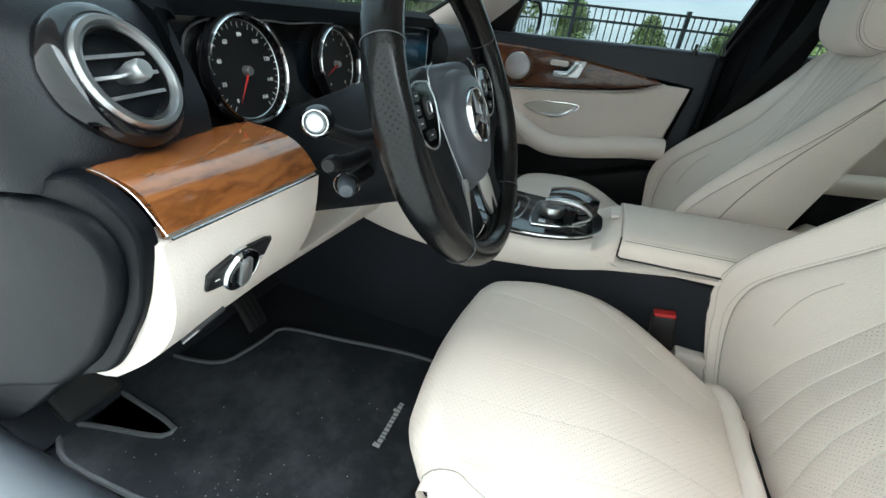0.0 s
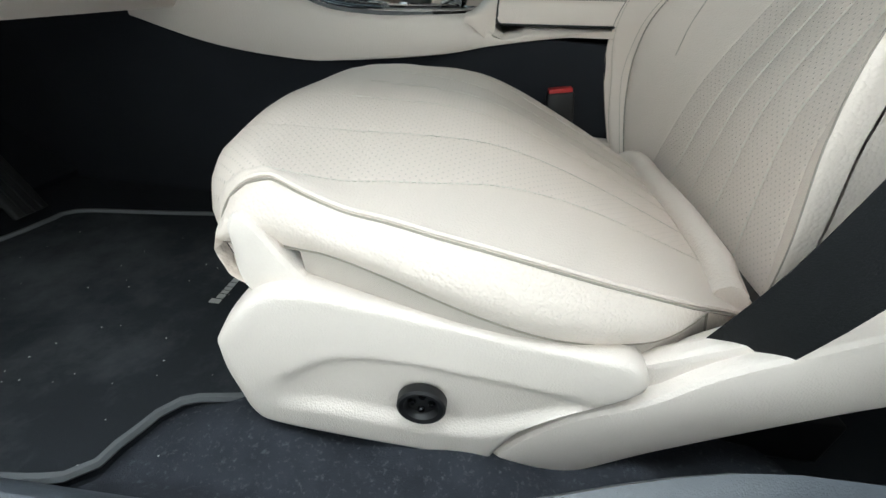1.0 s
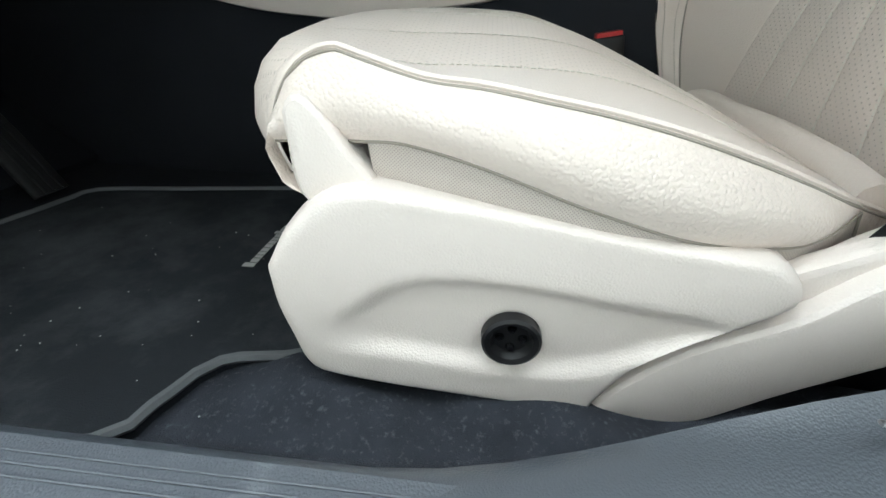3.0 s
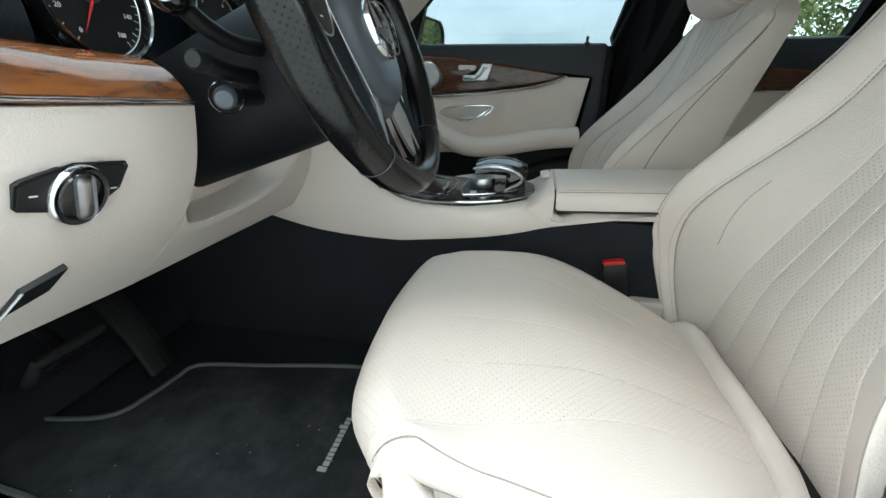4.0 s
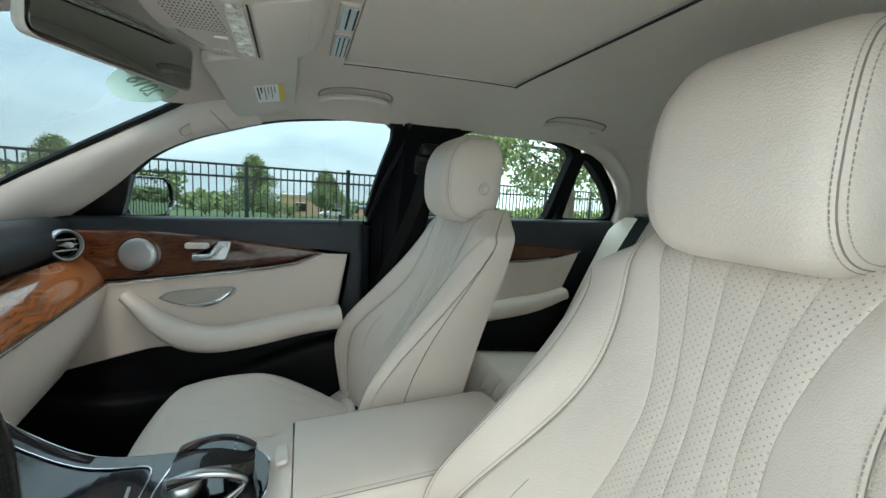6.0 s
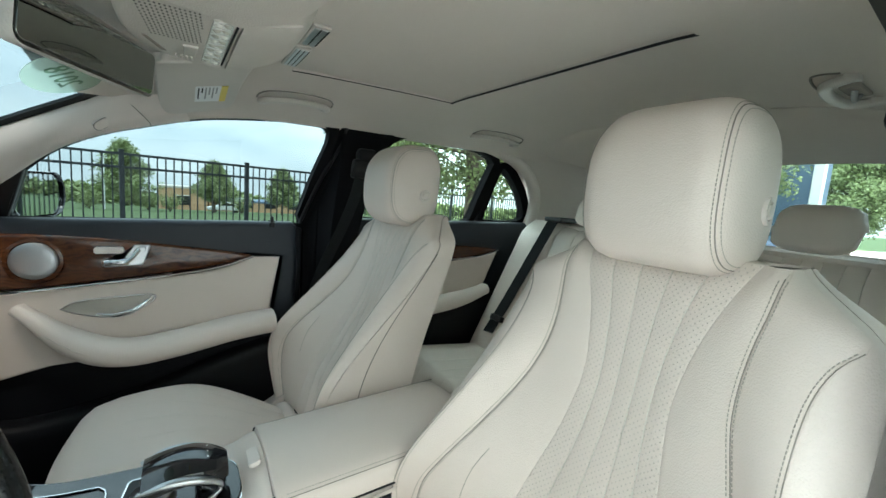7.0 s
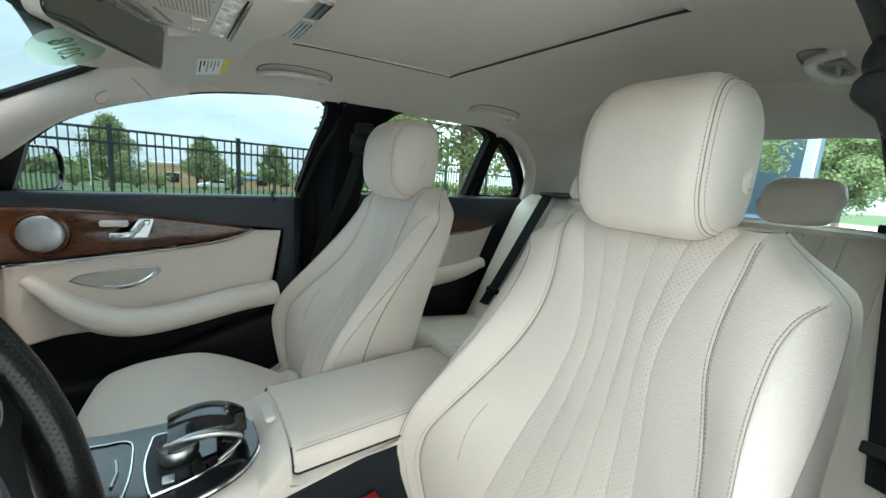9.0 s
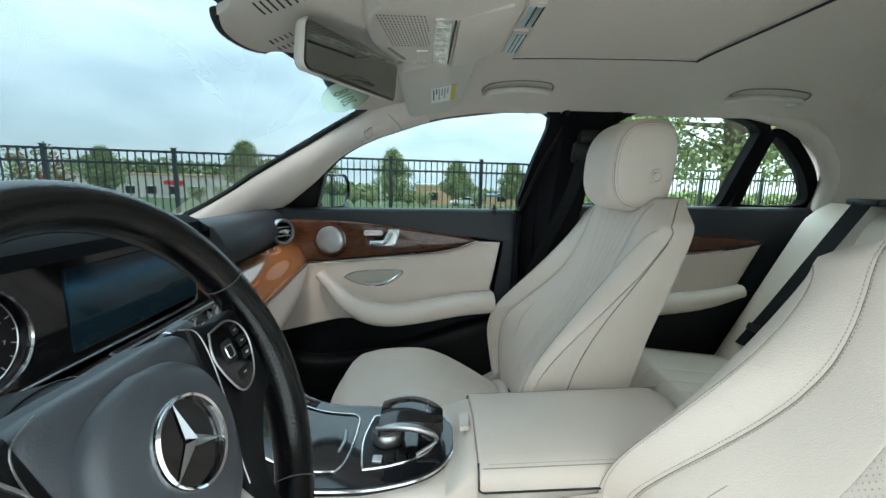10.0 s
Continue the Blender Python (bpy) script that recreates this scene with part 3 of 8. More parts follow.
def parked_car(at):
    """A small parked car far off: body, cabin, wheels."""
    c = thing("parked_car", "white car parked far beyond the fence", "car", at)
    prof = spline([(-2.2, 0.35), (-2.25, 0.7), (-1.5, 0.9), (-0.9, 1.0), (-0.3, 1.42), (0.9, 1.45), (1.6, 1.05), (2.2, 0.95), (2.25, 0.4), (-2.2, 0.35)], 50)[:-1]
    part("body", plate(prof, "y", -0.85, 0.85, 0.12, 3), white_paint, c)
    part("side_window", plate([(-0.75, 1.02), (-0.28, 1.34), (0.85, 1.37), (1.35, 1.05)], "y", -0.86, -0.80, 0.01), satin_black, c)
    for x in (-1.4, 1.35):
        part("wheel", moved(lathe([(0.0, 0.02), (0.2, 0.02), (0.32, 0.0), (0.33, -0.2)], 24), aim((x, -0.82, 0.33), (0, -1, 0))), rubber, c)


parked_car((5.2, 66, ground_z(66)))


# ---- car shell ----
def belt_y(z):
    """Half width of the cabin's side at height z."""
    return 0.745 - 0.55 * max(z - 1.0, 0) + 0.02


FLOOR = 0.285
tagged(part("floor", box(-1.0, 1.75, -0.70, 0.78, FLOOR - 0.06, FLOOR, 0), carpet), "black carpeted car floor", "floor", kind="structure")
tagged(part("footwell_wall", sweep([(-0.60, -0.70, 0.285), (-0.78, -0.70, 0.42), (-0.90, -0.70, 0.62), (-0.92, -0.70, 0.95)], [(-0.0, -0.02), (1.4, -0.02), (1.4, 0.02), (-0.0, 0.02)], up=(1, 0, 0)), carpet),
       "black carpeted toe board in front of the footwells", "wall", kind="structure")


def roof_z(x, y):
    """Height of the headlining."""
    crown = curve(x, [(-0.2, 1.292), (0.0, 1.322), (0.3, 1.353), (0.5, 1.360), (0.75, 1.362), (1.1, 1.354), (1.5, 1.328), (1.75, 1.30), (1.9, 1.27)])
    return crown - (0.40 + 0.14 * sstep(0.0, 0.3, x)) * max(0, abs(y) - 0.25) ** 2 - 2.0 * max(0, abs(y) - 0.54) ** 2


def rail(x):
    """Half width at which the headlining meets the door frames."""
    return curve(x, [(-0.15, 0.54), (0.1, 0.585), (0.5, 0.60), (1.0, 0.595), (1.4, 0.56), (1.9, 0.50)])


ROOF_X = list(np.linspace(-0.06, 1.75, 46))
SUN_X, SUN_Y = (0.335, 0.748), 0.314


def headliner():
    xs = sorted(set([round(float(x), 4) for x in ROOF_X] + [*SUN_X]))
    V, F, idx = [], [], {}
    for i, x in enumerate(xs):
        w = rail(x)
        cols = np.concatenate([np.linspace(-w, -SUN_Y, 14), np.linspace(-SUN_Y, SUN_Y, 15)[1:-1], np.linspace(SUN_Y, w, 14)])
        for j, y in enumerate(cols):
            idx[i, j] = len(V)
            V.append((x, y, roof_z(x, y)))
    m = len(cols)
    for i in range(len(xs) - 1):
        for j in range(m - 1):
            if SUN_X[0] <= xs[i] < SUN_X[1] and 13 <= j < 27:
                continue
            F.append((idx[i, j], idx[i, j + 1], idx[i + 1, j + 1], idx[i + 1, j]))
    return thick((V, F), (0, 0, 0.02))


tagged(part("ceiling", headliner(), headlining), "greige fabric headlining", "headlining", kind="structure")


def rear_header():
    """Lining panel that dips from the roof to the rear window's head."""
    rows = []
    for k in np.linspace(0, 1, 20):
        row = []
        for y in np.linspace(-0.50, 0.50, 31):
            x0 = 1.165 + 0.55 * y * y
            x = x0 + (1.74 - x0) * k
            row.append((x, y, roof_z(x, y) - 0.0015 - 0.010 * sstep(0, 0.06, k) - 0.006 * math.sin(math.pi * k)))
        rows.append(row)
    return thick(grid(rows), (0, 0, 0.004))


tagged(part("trim", rear_header(), headlining), "greige lining panel over the rear window", "headlining", kind="structure")


def roof_shell():
    P = [[(x, y, roof_z(x, y * 0.97) + 0.045) for y in np.linspace(-rail(x) - 0.03, rail(x) + 0.03, 21)] for x in np.linspace(-0.12, 1.8, 20)]
    return thick(grid(P), (0, 0, 0.02))


tagged(part("roof", roof_shell(), paint_black), "black painted car roof", "car roof", kind="structure")


def shade():
    s = thing("sunroof_shade", "closed greige sunroof shade set in the headlining", "sunroof", (0, 0, 0))
    g = 0.004
    P = [[(x, y, roof_z(x, y) + 0.006) for y in np.linspace(-SUN_Y + g, SUN_Y - g, 21)] for x in np.linspace(SUN_X[0] + g, SUN_X[1] - g, 15)]
    part("panel", thick(grid(P), (0, 0, 0.008)), headlining, s)
    x0, x1, yy = SUN_X[0], SUN_X[1], SUN_Y
    line = lambda pts, r: tube([(px, py, roof_z(px, py) + 0.0015) for px, py in pts], r, 6)
    part("seal", line([(x1, y) for y in np.linspace(-yy - 0.002, yy + 0.002, 20)], 0.0024), rubber, s, "dark rubber seal behind the shade")
    for sg in (-1, 1):
        part("seal", line([(x, sg * yy) for x in np.linspace(x0, x1, 16)], 0.0013 if sg > 0 else 0.0007), rubber, s, "thin dark seal beside the shade")
    return s


shade()


# side frames: pillars and window surrounds
def side_plate(outline, side, near, far, bevel=0.004):
    """A plate lying in the sloping cabin side: outline in (x, z); near and far are offsets inward and outward."""
    dense = []
    for p, q in zip(outline, [*outline[1:], outline[0]]):
        n = max(1, int(math.hypot(q[0] - p[0], q[1] - p[1]) / 0.04))
        dense += [(p[0] + (q[0] - p[0]) * k / n, p[1] + (q[1] - p[1]) * k / n) for k in range(n)]
    bm = plate(dense, "y", -near, far, bevel)
    for v in bm.verts:
        v.co = (v.co.x, side * (belt_y(v.co.z) + v.co.y), v.co.z)
    return bm


def ring_plate(outer, inner, side, near, far):
    """A frame between two outlines with the same number of points, in the sloping side."""
    P = []
    for d, a in ((far, outer), (-near, outer), (-near, inner), (far, inner)):
        P.append([(x, side * (belt_y(z) + d), z) for x, z in a])
    return grid(P + [P[0]], wrap_v=True)


FRONT_WIN = spline([(-0.345, 0.985), (-0.223, 1.064), (-0.124, 1.150), (-0.032, 1.199), (0.071, 1.234), (0.14, 1.255), (0.221, 1.272), (0.383, 1.291), (0.462, 1.296), (0.494, 1.291), (0.508, 1.276), (0.507, 1.25), (0.479, 1.146), (0.450, 1.005), (0.435, 0.99), (0.05, 0.988), (-0.345, 0.985)], 70)[:-1]
REAR_WIN = spline([(0.640, 1.02), (0.657, 1.14), (0.682, 1.22), (0.714, 1.268), (0.765, 1.294), (0.85, 1.303), (0.95, 1.303), (1.09, 1.283), (1.145, 1.258), (1.15, 1.24), (1.146, 1.145), (1.143, 1.03), (1.13, 1.018), (0.9, 1.015), (0.668, 1.02)], 60)[:-1]
QUARTER = spline([(1.214, 1.03), (1.205, 1.146), (1.203, 1.225), (1.216, 1.240), (1.30, 1.186), (1.366, 1.133), (1.420, 1.072), (1.430, 1.045), (1.405, 1.030), (1.30, 1.027), (1.214, 1.03)], 40)[:-1]


def grown(outline, d):
    o = np.array(outline)
    e = np.roll(o, -1, 0) - np.roll(o, 1, 0)
    n = np.stack([e[:, 1], -e[:, 0]], 1)
    n /= np.maximum(np.linalg.norm(n, axis=1, keepdims=True), 1e-9)
    area = 0.5 * np.sum(o[:, 0] * np.roll(o[:, 1], -1) - np.roll(o[:, 0], -1) * o[:, 1])
    return o + n * (d if area > 0 else -d)


def window(name, outline, side, label):
    w = thing(name, label, "window", (0, 0, 0), kind="structure")
    part("window_frame", ring_plate(grown(outline, 0.03), outline, side, 0.012, 0.03), seal_black, w)
    n = len(outline)
    v = [(x, side * (belt_y(z) + 0.012), z) for x, z in grown(outline, 0.006)]
    pane = part("pane", (v, [tuple(range(n))]), tinted_glass if name != "window_1" else pane_glass, w)
    pane.visible_shadow = False
    face_in(pane)
    return w


window("window_1", FRONT_WIN, 1, "clear front passenger door window, closed")
window("window_2", REAR_WIN, 1, "rear door window, closed, tinted")
window("window_3", QUARTER, 1, "small rear quarter window, tinted")
# opposite rear door, seen in reflections and beyond the seat
window("window_4", REAR_WIN, -1, "rear door window, closed, tinted")
window("window_5", QUARTER, -1, "small rear quarter window, tinted")

# headlining edge along the top of the front window
wide, wider = grown(FRONT_WIN, 0.020), grown(FRONT_WIN, 0.060)
keep = [i for i, p in enumerate(FRONT_WIN) if p[1] > 1.19 and -0.06 < p[0] < 0.478 and p[1] > 0.9 + 0.85 * p[0]]
P = [[(q[0], belt_y(q[1]) + d, q[1]) for q, d in ((FRONT_WIN[i], -0.013), ((np.array(FRONT_WIN[i]) + wide[i]) / 2, -0.019), (wide[i], -0.022), (wider[i], -0.030))] for i in keep]
tagged(part("trim", thick(grid(P), (0, 0.006, 0)), headlining), "greige headlining edge over the front window", "trim", kind="structure")

B_TRIM = [(0.475, 0.45), (0.470, 1.0), (0.520, 1.20), (0.536, 1.300), (0.72, 1.300), (0.675, 1.2), (0.650, 1.0), (0.645, 0.45)]
tagged(part("pillar_trim", side_plate(B_TRIM, 1, 0.02, 0.07, 0.02), seal_black), "black centre pillar trim", "pillar", kind="structure")
part("seal_lip", tube([(x, belt_y(z) - 0.016, z) for x, z in spline([(0.462, 0.99), (0.503, 1.133), (0.536, 1.215), (0.552, 1.262), (0.552, 1.296)], 24)], 0.006, 8), satin_black, bpy.data.objects["pillar_trim"], "rubber door seal lip")
rows = []
for z in np.linspace(0.38, 1.345, 30):
    yi = -curve(z, [(0.38, 0.70), (0.8, 0.668), (0.9, 0.648), (1.0, 0.622), (1.12, 0.603), (1.2, 0.580), (1.30, 0.540), (1.345, 0.52)])
    yb = -curve(z, [(0.38, 0.70), (0.8, 0.668), (0.853, 0.656), (0.911, 0.635), (1.017, 0.609), (1.069, 0.594), (1.154, 0.577), (1.216, 0.553), (1.26, 0.535), (1.337, 0.497), (1.345, 0.49)])
    x0 = 0.535 + 0.02 * sstep(1.0, 1.34, z)
    rows.append([(x0 + 0.02, -0.80 if z < 1.0 else -belt_y(z) - 0.03, z), (x0, yi - 0.03, z), (x0 + 0.006, yi - 0.008, z), (x0 + 0.02, yi, z), (0.66, yb, z), (0.685, yb - 0.01, z), (0.69, yb - 0.03, z), (0.69, -0.80 if z < 1.0 else -belt_y(z) - 0.03, z)])
near_pillar = tagged(part("pillar_trim", grid(rows, wrap_v=True), pillar_navy), "dark navy centre pillar trim beside the open door", "pillar", kind="structure")
part("trim_joint", tube(spline([(0.5585, -0.535, 1.300), (0.557, -0.568, 1.247), (0.553, -0.604, 1.180), (0.548, -0.629, 1.122), (0.542, -0.655, 1.00), (0.536, -0.690, 0.80)], 30), 0.0035, 8), rubber, near_pillar, "dark joint line")
part("door_seal", tube(spline([(0.548, -0.570, 1.320), (0.545, -0.590, 1.277), (0.541, -0.632, 1.212), (0.537, -0.675, 1.08), (0.532, -0.71, 0.90), (0.530, -0.73, 0.55)], 30), 0.013, 10), satin_black, near_pillar, "black rubber door seal")


# windscreen pillar trims, roof rails and rear pillars as swept strips
def pillar(s):
    """A padded trim between the windscreen's edge and the door window's edge."""
    A = spline([(-0.74, 0.735, 0.87), (-0.529, 0.700, 1.000), (-0.389, 0.675, 1.082), (-0.254, 0.645, 1.154), (-0.125, 0.610, 1.221), (-0.038, 0.585, 1.265), (0.013, 0.562, 1.294), (0.075, 0.530, 1.340)], 36)
    B = spline([(-0.52, 0.760, 0.88), (-0.353, 0.744, 0.970), (-0.226, 0.709, 1.060), (-0.122, 0.665, 1.147), (-0.030, 0.637, 1.196), (0.073, 0.618, 1.231), (0.152, 0.606, 1.254)], 36)
    rows = []
    for a, b in zip(A, B):
        a, b = Vector(a), Vector(b)
        rows.append([(q.x + 0.016 * w, s * (q.y - 0.022 * w), q.z - 0.012 * w) for t in np.linspace(0, 1, 12) for q, w in ((a.lerp(b, t), math.sin(math.pi * t) ** 0.7),)])
    return thick(grid(rows), (-0.012, s * 0.02, 0.012))


for s in (1, -1):
    tagged(part("windscreen_pillar", pillar(s), cream_plastic), "pale cream windscreen pillar trim", "pillar", kind="structure")
    rp = spline([(0.04, s * 0.575, 1.300), (0.3, s * 0.60, 1.318), (0.7, s * 0.60, 1.328), (1.0, s * 0.598, 1.322), (1.25, s * 0.60, 1.272), (1.42, s * 0.655, 1.16), (1.472, s * 0.715, 1.02)], 30)
    tagged(part("roof_rail", sweep(rp, rounded(0.05, 0.045, 0.02, 3), up=(0, 0, 1)), headlining), "greige roof rail lining", "roof rail", kind="structure")
    # rear pillar panel between quarter window and rear window
    P = []
    for u in np.linspace(0, 1, 16):
        A = Vector((curve(u, [(0, 1.17), (0.5, 1.405), (1, 1.455)]), curve(u, [(0, 0.60), (0.5, 0.672), (1, 0.74)]), curve(u, [(0, 1.30), (0.5, 1.17), (1, 1.0)])))
        B = Vector((curve(u, [(0, 1.62), (0.5, 1.90), (1, 2.20)]), curve(u, [(0, 0.50), (0.5, 0.55), (1, 0.60)]), curve(u, [(0, 1.312), (0.5, 1.17), (1, 1.0)])))
        P.append([(p.x, s * (p.y - 0.02 * math.sin(math.pi * v)), p.z) for v in np.linspace(0, 1, 12) for p in (A.lerp(B, v),)])
    tagged(part("rear_pillar", thick(grid(P), (0, s * 0.03, 0.0)), headlining), "greige rear pillar trim", "pillar", kind="structure")

for s in (1, -1):
    tagged(part("quarter_trim", plate([(1.36, 0.28), (1.76, 0.28), (1.76, 1.03), (1.50, 1.03), (1.44, 0.98), (1.38, 0.80)], "y", s * 0.700, s * 0.742, 0.012, 3), black_soft), "black trim beside the rear bench", "trim", kind="structure")

a, b = Vector((0.010, 0.570, 1.291)), Vector((0.070, 0.618, 1.231))
part("trim_joint", tube([(q.x + 0.0185 * w, q.y - 0.0258 * w, q.z - 0.0140 * w) for t in np.linspace(0.02, 0.98, 16) for q, w in ((a.lerp(b, t), math.sin(math.pi * t) ** 0.7),)], 0.0010, 6), seam_dark, bpy.data.objects["windscreen_pillar"], "dark joint between pillar trim and lining")

# windscreen and rear window
wind = thing("windscreen", "large clear windscreen with a black border", "windscreen", (0, 0, 0), kind="structure")
EDGE = spline([(-0.86, 0.80, 0.86), (-0.54, 0.712, 1.006), (-0.395, 0.683, 1.092), (-0.260, 0.652, 1.166), (-0.132, 0.616, 1.233), (-0.045, 0.590, 1.277), (0.006, 0.566, 1.305)], 18)
P = [[(e[0] - 0.13 * (1 - u * u), u * e[1], e[2] + 0.022 * (1 - u * u)) for u in np.linspace(-1, 1, 23)] for e in EDGE]
ws = part("pane", grid(P), windscreen_glass, wind)
ws.visible_shadow = False
face_in(ws)
part("border", tube([P[-1][k] for k in range(23)], 0.010, 6), rubber, wind, "black border band")
for k in (0, -1):
    part("border", tube([row[k] for row in P], 0.009, 6), rubber, wind, "black border band")
clear_rear_glass = glass_material("pale_tinted_glass", (0.35, 0.42, 0.41))
rear = thing("rear_window", "sloping tinted rear window above the parcel shelf", "rear window", (0, 0, 0), kind="structure")
P = [[(curve(v, [(0, 2.25), (1, 1.72)]), u * curve(v, [(0, 0.62), (1, 0.52)]), curve(v, [(0, 1.03), (1, 1.305)])) for u in np.linspace(-1, 1, 13)] for v in np.linspace(0, 1, 9)]
rw = part("pane", grid(P), clear_rear_glass, rear)
rw.visible_shadow = False
face_in(rw)
tagged(part("parcel_shelf", box(1.72, 2.3, -0.68, 0.68, 0.98, 1.0, 0.005), black_soft), "black parcel shelf under the rear window", "shelf", kind="structure")
tagged(part("rear_bulkhead", box(1.70, 1.74, -0.70, 0.70, 0.26, 0.98, 0), carpet), "dark panel behind the rear seat", "wall", kind="structure")


# ---- sill of the open driver's door ----
def sill():
    s = thing("door_sill", "charcoal plastic door sill trim with ribbed scuff plate", "door sill", (0, 0, 0), kind="structure")
    rows = []
    for x in np.linspace(-0.95, 1.4, 70):
        k = sstep(0.13, 0.46, x)
        zi = 0.362 + 0.070 * k
        yi = -0.713 + 0.035 * k
        top = 0.386 + 0.057 * sstep(0.14, 0.52, x)
        rows.append([(x, yi + 0.035, 0.20), (x, yi + 0.012, zi - 0.03), (x, yi, zi), (x, yi - 0.006, zi + 0.010), (x, yi - 0.018, top - 0.002), (x, yi - 0.03, top), (x, -0.775, top - 0.02 * k), (x, -0.79, top - 0.004 - 0.02 * k), (x, -0.81, 0.36), (x, -0.83, 0.30), (x, -0.84, 0.18)])
    part("trim", grid(rows), sill_plastic, s)
    part("scuff_plate", box(-0.20, 0.200, -0.770, -0.731, 0.3855, 0.3868, 0.0006), scuffed, s, "grey scuff plate with dusty wear")
    for y in (-0.7395, -0.7452, -0.7510):
        part("rib", sweep([(-0.19, y, 0.3872), (0.201, y, 0.3872)], rounded(0.0017, 0.0016, 0.0007, 2)), scuffed, s)
    part("bright_strip", sweep([(0.35, -0.714, 0.4345), (0.75, -0.730, 0.446)], rounded(0.003, 0.002, 0.0008, 2)), silver, s)
    return s


scuffed = worn(material("scuffed_grey_plastic", (0.072, 0.080, 0.093), 0.42, 0, 0.25, 700, 0.2, voronoi=True), (0.22, 0.235, 0.25), 16.0, 0.55)
sill_plastic = worn(sill_plastic, (0.34, 0.36, 0.38), 22.0, 0.66)
sill()


def carpet_mound():
    """Carpet rising in soft folds between the seat's foot and the sill."""
    P = []
    for x in np.linspace(-0.06, 0.55, 60):
        row = []
        for y in np.linspace(-0.715, -0.53, 26):
            k = sstep(-0.06, 0.06, x) * math.sin(math.pi * (y + 0.715) / 0.185)
            fold = 0.007 * math.sin(38 * (x + 1.4 * y)) * k + 0.010 * sstep(0.17, 0.20, x + 0.6 * (y + 0.63)) * k
            row.append((x, y, FLOOR + 0.001 + 0.020 * max(0, k) + fold + 0.036 * sstep(-0.665, -0.712, y)))
        P.append(row)
    tagged(part("carpet", grid(P), pile_carpet), "dark blue-black carpet folding up beside the sill", "carpet", kind="structure")


pile_carpet = worn(material("deep_carpet_pile", (0.030, 0.033, 0.041), 0.95, 0, 1.0, 700, 0.5, spec=0.15, mottling=30), (0.13, 0.14, 0.155), 190.0, 0.55)
carpet_mound()


# ---- seats ----
FLUTES = 5
# seams of the backrest: half widths and depths over the height
S1 = [(0.43, 0.170), (0.50, 0.147), (0.54, 0.134), (0.58, 0.121), (0.62, 0.111), (0.70, 0.095), (0.78, 0.0762), (0.82, 0.0687), (0.86, 0.0628), (0.90, 0.0632), (0.94, 0.0698), (0.98, 0.0803), (1.02, 0.095), (1.06, 0.110)]
S2 = [(0.43, 0.195), (0.50, 0.222), (0.54, 0.235), (0.58, 0.240), (0.62, 0.2335), (0.66, 0.2185), (0.70, 0.199), (0.74, 0.1818), (0.78, 0.1668), (0.82, 0.152), (0.86, 0.138), (0.90, 0.1275), (0.94, 0.125), (0.98, 0.1278), (1.02, 0.1335), (1.06, 0.1345)]
S3 = [(0.43, 0.212), (0.50, 0.237), (0.54, 0.247), (0.58, 0.2505), (0.62, 0.249), (0.66, 0.243), (0.70, 0.234), (0.78, 0.211), (0.86, 0.191), (0.90, 0.185), (0.94, 0.1835), (0.965, 0.187), (0.985, 0.195), (0.998, 0.206), (1.008, 0.207), (1.02, 0.190), (1.04, 0.160), (1.06, 0.137)]
BACK_W = [(0.43, 0.217), (0.50, 0.241), (0.54, 0.2505), (0.58, 0.2545), (0.62, 0.2535), (0.66, 0.249), (0.70, 0.243), (0.78, 0.233), (0.88, 0.231), (0.92, 0.229), (0.97, 0.225), (0.99, 0.221), (1.00, 0.217), (1.01, 0.209), (1.02, 0.195), (1.03, 0.179), (1.04, 0.164), (1.05, 0.151), (1.06, 0.140)]
X1 = [(0.43, 0.513), (0.50, 0.513), (0.58, 0.518), (0.62, 0.528), (0.70, 0.560), (0.78, 0.593), (0.86, 0.617), (0.94, 0.634), (1.02, 0.652), (1.045, 0.667), (1.06, 0.682)]
X2 = [(0.43, 0.490), (0.50, 0.4755), (0.58, 0.465), (0.62, 0.4627), (0.66, 0.466), (0.70, 0.484), (0.74, 0.514), (0.78, 0.548), (0.82, 0.5776), (0.86, 0.5985), (0.94, 0.6245), (1.02, 0.646), (1.045, 0.661), (1.06, 0.680)]
X3 = [(0.43, 0.470), (0.50, 0.450), (0.58, 0.428), (0.62, 0.4215), (0.66, 0.424), (0.70, 0.4376), (0.74, 0.4618), (0.82, 0.5224), (0.90, 0.582), (0.98, 0.6343), (1.02, 0.662), (1.045, 0.686), (1.06, 0.700)]
ZB = np.linspace(0.43, 1.06, 72)


def back_front(y, z):
    """x of the backrest's face at lateral y (from the seat's middle) and height z."""
    a = abs(y)
    s1, s2, s3, w = curve(z, S1), curve(z, S2), curve(z, S3), curve(z, BACK_W)
    x1, x2, x3 = curve(z, X1), curve(z, X2), curve(z, X3)
    if a <= s3:
        return curve(a, [(-s1, x1), (0.0, x1 + 0.005), (s1, x1), (s2, x2), (s3, x3)])
    q = min(1.0, (a - s3) / max(w - s3, 1e-4))
    return x3 + 0.012 * q + 0.030 * (1 - math.sqrt(max(0, 1 - q * q)))


